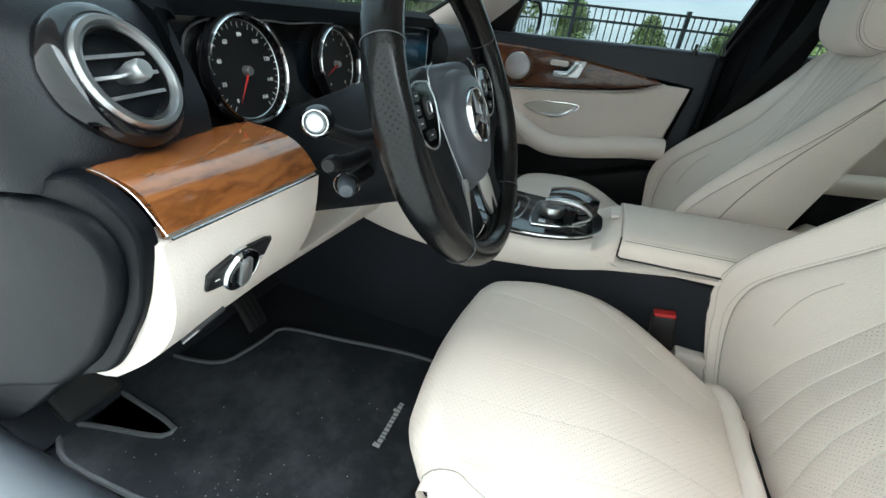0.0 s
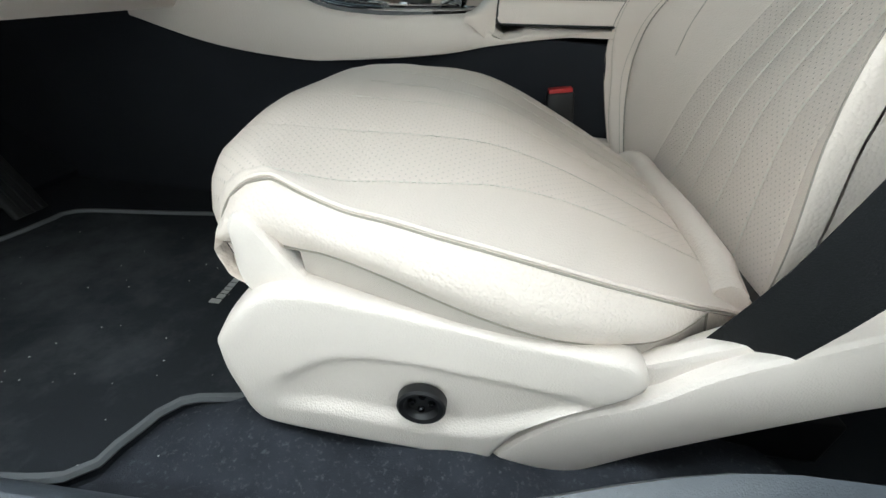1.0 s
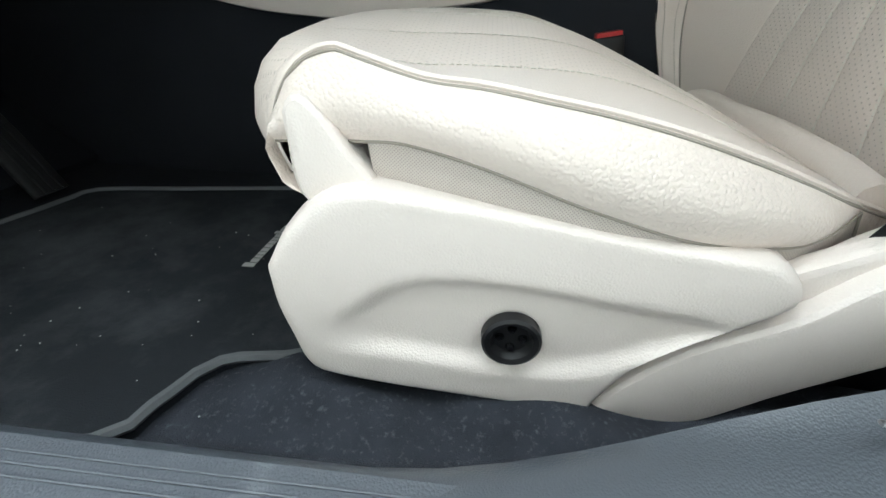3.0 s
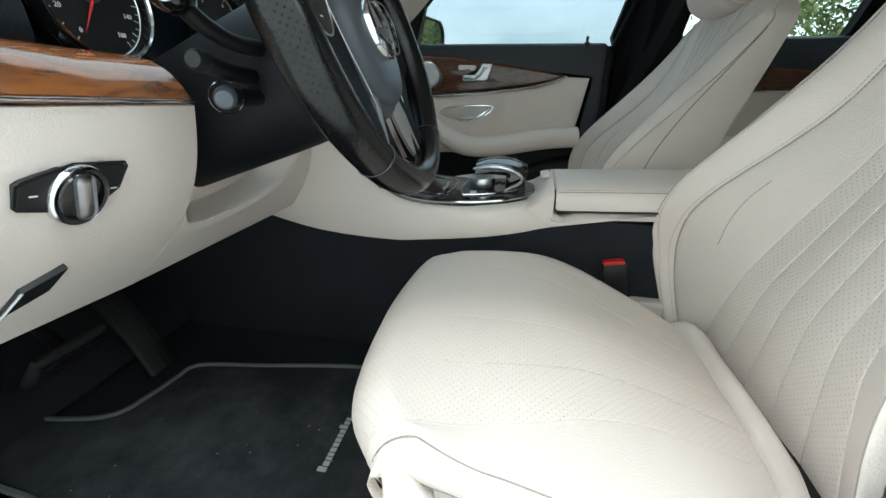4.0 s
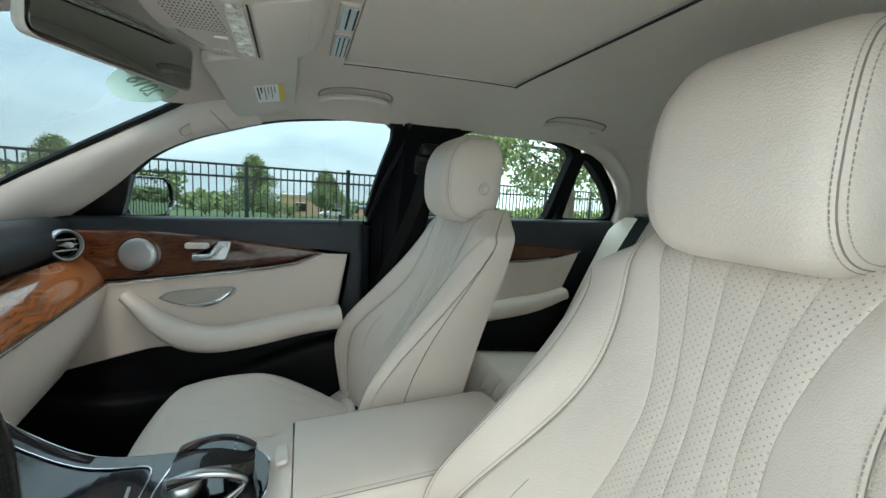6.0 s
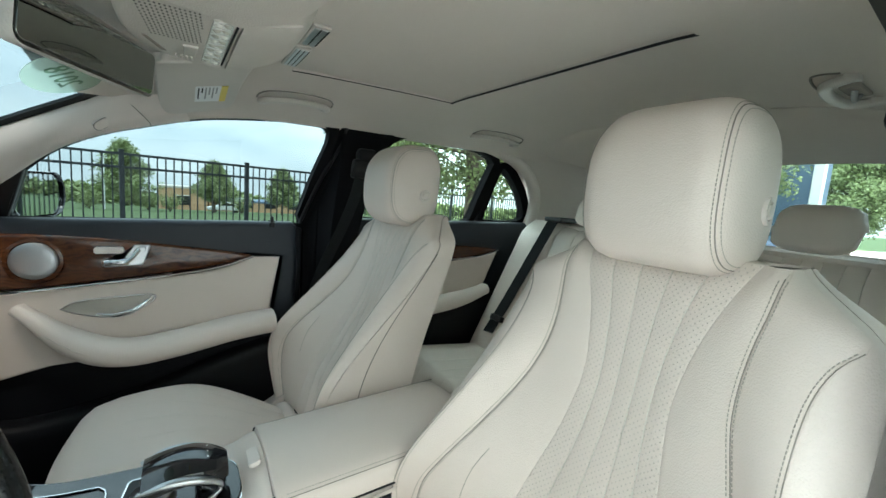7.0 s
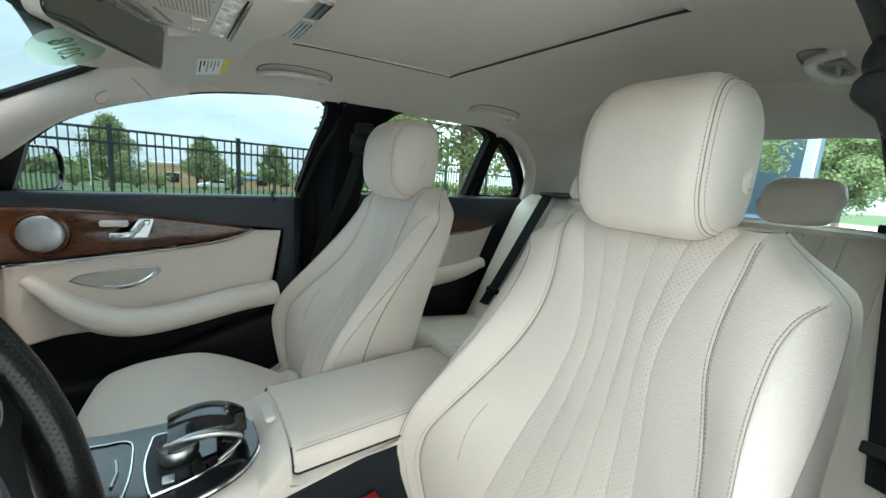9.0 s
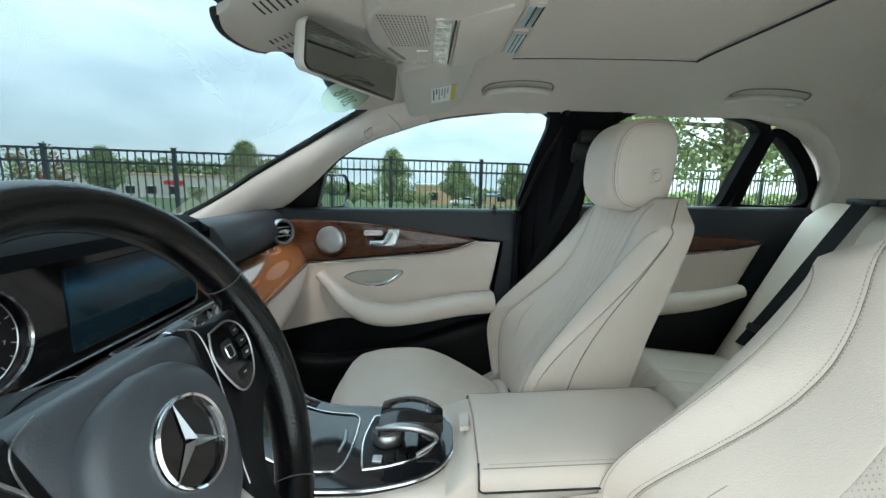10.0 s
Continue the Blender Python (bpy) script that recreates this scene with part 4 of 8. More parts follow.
def seam_band(lo, hi, face, rows, groove, n=9, puff=0.0):
    """A strip of upholstery between two seam curves, its rims sunk into the seams (one depth, or one for each rim) and its middle padded."""
    ga, gb = groove if isinstance(groove, tuple) else (groove, groove)
    P = []
    for r in rows:
        a, b = lo(r), hi(r)
        e = min(0.0030, (b - a) * 0.3)
        mid = np.linspace(a + e, b - e, n)
        cols = [a, a + e * 0.35, *mid, b - e * 0.35, b]
        sink = [ga, ga * 0.35, *[-puff * (1 - (2 * k / (n - 1) - 1) ** 2) for k in range(n)], gb * 0.35, gb]
        P.append([face(c, r, s) for c, s in zip(cols, sink)])
    return grid(P)


UNDER = [(0.06, 0.500), (0.106, 0.503), (0.137, 0.505), (0.188, 0.495), (0.25, 0.476), (0.316, 0.458), (0.381, 0.450), (0.41, 0.453), (0.430, 0.464), (0.437, 0.474)]
CUSHION_W = [(0.05, 0.2186), (0.09, 0.228), (0.13, 0.234), (0.17, 0.239), (0.21, 0.243), (0.25, 0.245), (0.29, 0.243), (0.33, 0.236), (0.37, 0.224), (0.41, 0.2095), (0.45, 0.1935), (0.52, 0.172)]
CUSHION_MID = [(0.02, 0.5437), (0.07, 0.568), (0.14, 0.5738), (0.24, 0.566), (0.36, 0.520), (0.52, 0.445)]
PIPING_Z = [(0.05, 0.556), (0.09, 0.548), (0.13, 0.541), (0.17, 0.539), (0.21, 0.535), (0.25, 0.529), (0.29, 0.520), (0.33, 0.508), (0.37, 0.494), (0.41, 0.479), (0.45, 0.465), (0.52, 0.442)]


def cedge(r):
    """Half width of the cushion at its piping."""
    return curve(0.062 + 0.455 * max(r, 0), CUSHION_W)


def ctop(x, y):
    """Height of the cushion's top; its outer bolster is sat down lower than the inner one."""
    a = y / curve(x, CUSHION_W)
    mid = curve(x, CUSHION_MID)
    if a < 0:
        t = sstep(0.0, 1.0, -a)
        return mid * (1 - t) + curve(x, PIPING_Z) * t
    return mid + 0.004 * sstep(0.3, 0.75, a) - 0.037 * max(0, (min(a, 1) - 0.72) / 0.28) ** 2


NOSE = [(0.110, 0.462), (0.052, 0.463), (0.024, 0.476), (0.0157, 0.497)]


def cface(y, r, sink):
    """The cushion's skin: r from -1 (under the nose) over 0 (front edge) to 1 (rear)."""
    a = min(1.0, abs(y) / 0.222)
    bow = -0.027 * (1 - a * a) + 0.036 * max(0, (a - 0.62) / 0.38) ** 2
    if r < 0:
        i = (r + 1) * 3.999
        k = int(i)
        t = i - k
        if k >= 3:
            x0, z0 = NOSE[3]
            x1, z1 = 0.062, ctop(0.062, y)
            g = t * math.pi / 2
            return (x0 + (x1 - x0) * (1 - math.cos(g)) + bow + sink * math.cos(g), y, z0 + (z1 - z0) * math.sin(g) - sink * math.sin(g))
        p, q = NOSE[k], NOSE[k + 1]
        return (p[0] + (q[0] - p[0]) * t + bow + sink, y, p[1] + (q[1] - p[1]) * t)
    x = 0.062 + r * 0.455
    return (x + bow * max(0, 1 - r * 3), y, ctop(x, y) - sink)


RR = [*np.linspace(-1, -0.01, 18), *np.linspace(0, 1, 44)]
C1 = [(0, 0.207), (0.06, 0.201), (0.15, 0.193), (0.24, 0.1845), (0.33, 0.173), (0.41, 0.159), (0.5, 0.146), (0.59, 0.134), (0.68, 0.125), (0.77, 0.118), (0.85, 0.113), (1.0, 0.105)]
TRIM = [(0.042, 0.420), (0.060, 0.450), (0.086, 0.474), (0.115, 0.482), (0.162, 0.478), (0.220, 0.471), (0.280, 0.462), (0.342, 0.455), (0.366, 0.451), (0.378, 0.443), (0.386, 0.428), (0.372, 0.413), (0.333, 0.386), (0.301, 0.357), (0.283, 0.325), (0.268, 0.312), (0.157, 0.317), (0.080, 0.325), (0.060, 0.335), (0.051, 0.363), (0.044, 0.391)]


def side_trim(sg):
    """The moulded outer cover: a dished face with a raised lip at its top and foot."""
    o = spline([*TRIM, TRIM[0]], 110)[:-1]
    c = np.array([0.20, 0.392])
    rows = []
    for d, k in ((0.205, 1.0), (0.230, 1.0), (0.239, 0.996), (0.246, 0.986), (0.2505, 0.970), (0.2525, 0.948)):
        rows.append([(c[0] + (p[0] - c[0]) * k, sg * d, c[1] + (p[1] - c[1]) * k) for p in o])
    for k in np.linspace(0.92, 0.0, 22):
        ring = []
        for p in o:
            x, z = c[0] + (p[0] - c[0]) * k, c[1] + (p[1] - c[1]) * k
            upper = curve(x, [(0.06, 0.37), (0.10, 0.390), (0.13, 0.412), (0.16, 0.421), (0.20, 0.422), (0.26, 0.416), (0.35, 0.404)])
            lower = curve(x, [(0.05, 0.360), (0.12, 0.357), (0.26, 0.353), (0.35, 0.40)])
            t1 = min(1, max(0, (upper + 0.004 - z) / 0.014))
            t2 = min(1, max(0, (z - lower + 0.006) / 0.014))
            t3 = min(1, max(0, (x - 0.07) / 0.06)) * min(1, max(0, (0.36 - x) / 0.05))
            f = lambda t: t * t * (3 - 2 * t)
            ring.append((x, sg * (0.253 - 0.0085 * f(t1) * f(t2) * f(t3)), z))
        rows.append(ring)
    return grid(rows, wrap_v=True)


LOW_PARTS = ("cushion_flute", "cushion_stitching", "cushion_bolster", "cushion_side", "piping", "side_cloth", "cushion_seam", "under_piping", "front_clip", "rear_roll", "cushion_base", "front_cover", "side_trim", "seat_switch", "switch_pad", "rear_cover", "hinge_cover")


def seat(name, at, label, driver, recline=0.0):
    s = thing(name, label, "car seat", at, "front seats")

    def bface(y, z, sink):
        return (back_front(y, z) + sink, y, z)
    for k in range(FLUTES):
        lo = lambda z, k=k: curve(z, S1) * (2 * k / FLUTES - 1)
        hi = lambda z, k=k: curve(z, S1) * (2 * (k + 1) / FLUTES - 1)
        part("back_flute", seam_band(lo, hi, bface, ZB, 0.0012, 5, 0.0012), leather_perf, s, "perforated cream leather flute")
        if k:
            part("stitching", stitches([(back_front(lo(z), z), lo(z), z) for z in np.linspace(0.45, 1.05, 84)], (-0.0002, 0, 0), 0.0056, 0.0044, 0.0009), thread_pale, s)
    for sg in (-1, 1):
        f = lambda y, z, sink, sg=sg: (back_front(y, z) + sink, sg * y, z)
        part("back_panel", seam_band(lambda z: curve(z, S1), lambda z: curve(z, S2), f, ZB, (0.0012, 0.0022), 9, 0.003), leather, s)
        part("back_bolster", seam_band(lambda z: curve(z, S2), lambda z: curve(z, S3), f, ZB, (0.0022, 0.0018), 15, 0.004), leather, s)
        part("bolster_edge", seam_band(lambda z: curve(z, S3), lambda z: curve(z, BACK_W) * 0.995, f, ZB, (0.0018, 0.0), 7, 0.001), leather_grain, s)
        for q, offs in ((S2, (0.0034, -0.0034)), (S3, (-0.0034,))):
            for off in offs:
                pth = [(back_front(curve(z, q) + off, z), sg * (curve(z, q) + off), z) for z in np.linspace(0.44, 1.05 if q is S2 else 0.998, 90)]
                part("stitching", stitches(pth, (-0.0012, 0, 0)), thread, s)
            line = [(back_front(curve(z, q), z) + 0.0012, sg * curve(z, q), z) for z in np.linspace(0.44, 1.05 if q is S2 else 0.998, 60)]
            part("seam_cord", tube(line, 0.0006, 5), seam_dark, s)
        # short gathered crease at the foot of the bolster
        pth = [(back_front(y, z) - 0.0034, sg * y, z) for y, z in spline([(0.148, 0.731), (0.160, 0.695), (0.168, 0.655), (0.172, 0.62)], 18)]
        part("crease", tube(pth, 0.0006, 5), thread, s)
    rows = []
    for z in ZB:
        w = curve(z, BACK_W)
        xb = 0.662 + 0.22 * (z - 0.614)
        xf = back_front(0.995 * w, z)
        ring = []
        for t in np.linspace(0, 1, 8):
            ring.append((xf + 0.002 + (xb - 0.03 - xf) * t, -(w * 0.995 + 0.002 * math.sin(math.pi * t)), z))
        for u in np.linspace(-1, 1, 13)[1:-1]:
            ring.append((xb - 0.02 * abs(u) ** 3, u * w * 0.98, z))
        ring += [(p[0], -p[1], p[2]) for p in ring[7::-1]]
        rows.append(ring)
    # seam between the bolster's side and the back's side panel
    for sg in () if driver else (-1, 1):
        cord = []
        for z in np.linspace(0.48, 0.975, 50):
            w = curve(z, BACK_W)
            xf, t = back_front(0.995 * w, z), 0.34 * sstep(0.99, 0.62, z) + 0.02
            cord.append((xf + 0.002 + (0.662 + 0.22 * (z - 0.614) - 0.03 - xf) * t, sg * (w * 0.995 + 0.002 * math.sin(math.pi * t) + 0.0006), z))
        part("seam_cord", tube(cord, 0.0012, 5), seam_dark, s)
    part("back_shell", grid(rows), leather_grain, s)
    xb = 0.662 + 0.22 * (1.06 - 0.614)
    top = []
    for u in np.linspace(-1, 1, 11):
        xf = back_front(u * 0.139, 1.06)
        top.append([(xf + (xb - 0.015 - xf) * t, u * 0.139, 1.06 + 0.006 * math.sin(math.pi * t) - 0.010 * t) for t in np.linspace(0, 1, 7)])
    part("back_top", grid(top), leather, s)
    # cushion
    c1 = lambda r: curve(max(r, 0), C1)
    for k in range(FLUTES):
        lo, hi = (lambda r, k=k: c1(r) * (2 * k / FLUTES - 1)), (lambda r, k=k: c1(r) * (2 * (k + 1) / FLUTES - 1))
        part("cushion_flute", seam_band(lo, hi, cface, RR, 0.0004 if k in (0, FLUTES - 1) else 0.0002, 5, 0.0002), leather_perf_flat, s, "perforated cream leather flute")
        if k:
            part("cushion_stitching", stitches([cface(lo(r), r, 0) for r in np.linspace(0.12, 0.95, 90)], (0, 0, 0.0002), 0.0062, 0.0046, 0.00045), thread_pale, s)
    for sg in (-1, 1):
        g = lambda y, r, sink, sg=sg: cface(sg * y, r, sink)
        part("cushion_bolster", seam_band(c1, cedge, g, RR, 0.0004, 13, 0.0015), leather, s)
        part("cushion_stitching", stitches([g(c1(r) + 0.004, r, 0) for r in np.linspace(0.0, 0.97, 100)], (0, 0, 0.0006)), thread_pale, s)
        rows = []
        for r in RR:
            x, y, z = cface(sg * cedge(r), r, 0)
            low = curve(x, UNDER) if x < 0.437 else z - 0.03
            rows.append([(x, sg * (abs(y) + 0.003 + (0.014 * math.sin(math.pi * t * 0.86)) * (1 - sstep(0.38, 0.44, x))), z + (min(low, z - 0.004) - z) * t) for t in np.linspace(0, 1, 11)])
        part("cushion_side", grid(rows), leather_pebble, s)
        part("piping", tube([(p[0], p[1] + sg * 0.002, p[2] + 0.001) for p in [cface(sg * cedge(r), r, 0) for r in np.linspace(-0.2, 0.97, 90)]], 0.0021, 6), leather, s)
        part("under_piping", tube([(p[0], p[1] + sg * 0.0042, p[2] - 0.0018) for p in [cface(sg * cedge(r), r, 0) for r in np.linspace(-0.2, 0.97, 90)]], 0.0011, 5), seam_dark, s)
        lowr = [(p[0], sg * (p[1] - 0.001), p[2]) for p in [(x, abs(y), z) for x, y, z in [row[-1] for row in rows]]]
        part("side_cloth", grid([[p, (p[0] + 0.004, p[1] - sg * 0.001, p[2] - 0.03), (p[0] + 0.006, p[1] - sg * 0.004, 0.425)] for p in lowr[20:]]), mesh_cloth, s, "cream mesh fabric under the bolster")
        part("cushion_seam", tube([(p[0], sg * (abs(p[1]) + 0.0015), p[2]) for p in lowr[14:]], 0.0010, 5), seam_dark, s)
        clip = spline([(0.066, 0.500), (0.066, 0.522), (0.076, 0.531), (0.088, 0.523), (0.104, 0.500), (0.125, 0.470), (0.095, 0.458), (0.074, 0.464), (0.067, 0.480), (0.066, 0.500)], 34)[:-1]
        part("front_clip", plate(clip, "y", sg * 0.244, sg * 0.185, 0.008, 3), cream_plastic, s, "cream plastic corner clip")
    part("rear_roll", tube([(0.478 - 0.25 * max(0, abs(y) - 0.12), y, ctop(0.465, y) + 0.004) for y in np.linspace(-0.178, 0.178, 30)], 0.0145, 10, up=(0, 0, 1)), leather_grain, s, "cream leather roll where cushion meets backrest")
    part("cushion_base", box(0.09, 0.56, -0.205, 0.205, 0.34, 0.45, 0.02), satin_black, s)
    part("front_cover", box(0.088, 0.15, -0.20, 0.20, 0.395, 0.475, 0.02, 3), cream_plastic, s, "cream cover under the cushion's nose")
    for sg in (-1, 1):
        part("seat_rail", box(0.10, 0.62, sg * 0.19 - 0.02, sg * 0.19 + 0.02, FLOOR, 0.345, 0.004), satin_black, s)
    # headrest
    HX, HZ, HW = (0.688, 1.1435, 0.0985) if driver else (0.664, 1.133, 0.106)
    RX, RZ = (0.089, 0.106) if driver else (0.094, 0.1092)

    def hring(y):
        k = max(0.0, 1 - (abs(y) / HW) ** 7.5) ** (1 / 2.8)
        ring = []
        for j in range(44):
            a = 2 * math.pi * j / 44
            c, d = math.cos(a), math.sin(a)
            ex = 2 / 3.4
            px, pz = RX * abs(c) ** ex * (1 if c > 0 else -1), RZ * abs(d) ** ex * (1 if d > 0 else -1)
            px += (0.004 - 0.11 * recline) * (pz / RZ) - 0.01 * (pz / RZ) ** 2 * (px < 0) * -1
            kk = k ** 0.8
            up = max(0.0, pz / RZ) * kk
            ring.append((HX + px * kk * (1.0 - 0.10 * up * up if px < 0 else 0.66), y * (1 - 0.15 * up ** 2.5), HZ + pz * kk - 0.004 * (1 - kk)))
        return ring
    SEAM = HW - 0.0135
    head = part("headrest", grid([hring(y) for y in np.linspace(-SEAM, SEAM, 17)], wrap_v=True), leather, s)
    for sg in (-1, 1):
        part("headrest_side", grid([hring(sg * (HW - (HW - SEAM) * q ** 2)) for q in np.linspace(0, 1, 16)], wrap_v=True), leather_grain, head)
        part("seam_cord", tube(hring(sg * SEAM), 0.0008, 5, wrap=True, up=(0, 1, 0)), seam_dark, head)
        for off in (0.0035, -0.0035):
            rg = hring(sg * (SEAM + off))
            part("stitching", stitches([*rg, rg[0]], (0, sg * 0.0005, 0)), thread, head)
    part("button", moved(lathe([(0.0, 0.005), (0.008, 0.005), (0.009, 0.004), (0.0095, 0.001), (0.0105, 0.001), (0.012, 0.004), (0.0155, 0.004), (0.0165, 0.002), (0.017, -0.01)], 28), aim((HX + 0.010, -HW + 0.0015, HZ - 0.024), (0.12, -1, 0))), cream_plastic, head, "round cream release button")
    for sg in (-1, 1):
        part("headrest_post", tube([(HX + 0.018, sg * 0.055, 1.0), (HX + 0.022, sg * 0.055, 1.085)], 0.006, 10), chrome, s)
        part("post_guide", moved(lathe([(0.006, 0.006), (0.012, 0.006), (0.015, 0.0), (0.015, -0.01)], 16), aim((HX + 0.019, sg * 0.055, 1.060), (0, 0, 1))), cream_plastic, s)
    # outer side trim with the seat switch
    sg = -1 if driver else 1
    part("side_trim", side_trim(sg), cream_plastic, s, "cream plastic seat side cover")
    kn = part("seat_switch", moved(lathe([(0.0, -0.004), (0.0125, -0.004), (0.0150, 0.002), (0.0185, 0.0035), (0.0205, 0.002), (0.021, -0.006)], 34), aim((0.213, sg * 0.2535, 0.378), (0, sg, 0))), satin_black, s, "round black four-way lumbar switch")
    for dx, dz in ((0.008, 0), (-0.008, 0), (0, 0.008), (0, -0.008)):
        part("switch_pad", moved(lathe([(0.0, 0.0025), (0.0024, 0.002), (0.0034, 0.0), (0.0034, -0.003)], 12), aim((0.213 + dx, sg * 0.2500, 0.378 + dz), (0, sg, 0))), gloss_black, kn)
    cover = [(0.274, 0.307), (0.286, 0.327), (0.308, 0.355), (0.338, 0.382), (0.388, 0.412), (0.446, 0.462), (0.60, 0.545), (0.66, 0.50), (0.53, 0.425), (0.417, 0.352), (0.35, 0.304), (0.29, 0.301)]
    part("rear_cover", plate(spline([*cover, cover[0]], 60)[:-1], "y", sg * 0.250, sg * 0.205, 0.008, 3), cream_plastic, s, "cream plastic rear side cover")
    part("hinge_cover", box(0.405, 0.50, -sg * 0.258 - 0.016, -sg * 0.258 + 0.016, 0.38, 0.476, 0.008), cream_plastic, s)
    if driver:
        part("hinge_cover", turn_bm(box(-0.055, 0.13, -0.010, 0.010, -0.016, 0.012, 0.006), pose(0.425, sg * 0.226, 0.446, 0, -27, 0)), cream_plastic, s)
    for o in s.children_recursive:
        if driver and o.name.split(".")[0] in LOW_PARTS:
            o.data.transform(Matrix.Translation((0, -0.020 if "cover" in o.name or o.name.split(".")[0] in ("side_trim", "seat_switch", "switch_pad") else -0.015, 0)))
    if not driver:
        for o in s.children_recursive:
            if o.name.split(".")[0] in LOW_PARTS:
                o.data.transform(Matrix.Translation((0, 0, -0.012)))
    if recline:
        # set further forward at its foot, so that the back leans more
        for o in s.children_recursive:
            o.data.transform(Matrix(((1, 0, recline, -recline * 1.08), (0, 1, 0, 0), (0, 0, 1, 0), (0, 0, 0, 1))))
    return s


seat("front_seat", (0.0, -0.35, 0), "cream perforated leather driver's seat with stitched bolsters", True)
seat("front_seat", (-0.008, 0.393, 0), "cream perforated leather front passenger seat with stitched bolsters", False, 0.13)


def buckle(at, lean, label):
    b = thing("seat_belt_buckle", label, "buckle", at)
    part("body", turn_bm(box(-0.022, 0.022, -0.013, 0.013, -0.085, 0.0, 0.005, 3), pose(0, 0, 0, 0, lean, 0)), satin_black, b)
    part("release_button", turn_bm(box(-0.019, 0.019, -0.010, 0.010, -0.006, 0.006, 0.002), pose(0, 0, 0, 0, lean, 0)), red_plastic, b, "red release button")
    return b


buckle((0.362, -0.118, 0.548), -10, "black seat belt buckle with red release button beside the cushion")


def ribbon(path, width, across, t=0.0014):
    """A flat strap along a path; across: its width's direction."""
    a = Vector(across).normalized()
    P = [[Vector(p) + a * width * (u - 0.5) for u in (0, 0.25, 0.5, 0.75, 1)] for p in path]
    n = (P[-1][0] - P[0][0]).cross(a).normalized()
    return thick(grid(P), n * t)


def belt_front(name, s, label):
    b = thing(name, label, "seat belt", (0, 0, 0))
    path = spline([(0.605, s * 0.582, 1.165), (0.592, s * 0.606, 1.08), (0.562, s * 0.628, 0.98), (0.525, s * 0.650, 0.88), (0.466, s * 0.656, 0.71), (0.450, s * 0.648, 0.61), (0.450, s * 0.626, 0.53), (0.446, s * 0.594, 0.44)], 30)
    part("webbing", ribbon(path, 0.047, (0.88, s * 0.42, -0.15)), belt_web, b)
    loop = spline([(0.552, 1.198), (0.552, 1.186), (0.561, 1.176), (0.570, 1.168), (0.575, 1.157), (0.583, 1.150), (0.596, 1.152), (0.592, 1.188), (0.578, 1.206), (0.560, 1.206), (0.552, 1.198)], 40)[:-1]
    g = part("guide_loop", plate([(s * y, z) for y, z in loop], "x", 0.572, 0.632, 0.010, 3), satin_black, b, "black plastic belt guide")
    knob = spline([(0.556, 1.236), (0.551, 1.220), (0.554, 1.206), (0.570, 1.200), (0.592, 1.205), (0.594, 1.228), (0.575, 1.240), (0.556, 1.236)], 34)[:-1]
    part("cap", plate([(s * y, z) for y, z in knob], "x", 0.586, 0.636, 0.010, 3), satin_black, g)
    part("anchor", turn_bm(box(-0.016, 0.020, -0.006, 0.006, -0.008, 0.010, 0.003), pose(0.446, s * 0.600, 0.437, 0, -24, 0)), satin_black, b, "black anchor clip")
    return b


belt_front("driver_seat_belt", -1, "black seat belt hanging from the centre pillar")
belt_front("passenger_seat_belt", 1, "black seat belt hanging from the far pillar")


# ---- floor mat and pedals ----
mat_cloth = worn(mat_cloth, (0.062, 0.066, 0.071), 4.5, 0.47)


def floor_mat():
    m = thing("floor_mat", "charcoal velour floor mat with grey piped edge", "floor mat", (0, 0, 0))
    o = spline([(-0.08, -0.20), (-0.155, -0.207), (-0.30, -0.235), (-0.44, -0.262), (-0.457, -0.30), (-0.468, -0.36), (-0.50, -0.42), (-0.66, -0.46), (-0.72, -0.52), (-0.66, -0.548), (-0.46, -0.566), (-0.435, -0.580), (-0.455, -0.597), (-0.60, -0.640), (-0.55, -0.685), (-0.40, -0.685), (-0.30, -0.678), (-0.22, -0.692), (-0.08, -0.680), (-0.055, -0.64), (-0.03, -0.595), (0.06, -0.560), (0.12, -0.40), (0.06, -0.22), (-0.08, -0.20)], 130)[:-1]
    part("velour", plate(o, "z", 0.300, FLOOR + 0.001, 0.004, 2), mat_cloth, m)
    part("edge_piping", tube([(x, y, 0.300) for x, y in o], 0.0050, 6, wrap=True), piping_grey, m, "grey edge piping")
    rng = random.Random(2)
    y = -0.4495
    for k in range(12):
        w = rng.uniform(0.0055, 0.0085)
        x1 = -0.093 if k in (0, 9) else -0.0885
        part("lettering_bar", box(x1, -0.079, y, y + w, 0.3003, 0.3012, 0), thread_grey, m)
        y += w + 0.0022
    part("fixing_stud", moved(lathe([(0.0, 0.003), (0.012, 0.003), (0.016, 0.001), (0.017, -0.002)], 24), aim((0.025, -0.50, 0.3005), (0, 0, 1))), satin_black, m)
    return m


piping_grey = material("grey_piping", (0.09, 0.095, 0.10), 0.7, 0, 0.4, 500, 0.1)
thread_grey = material("pale_grey_thread", (0.32, 0.32, 0.31), 0.8)
floor_mat()


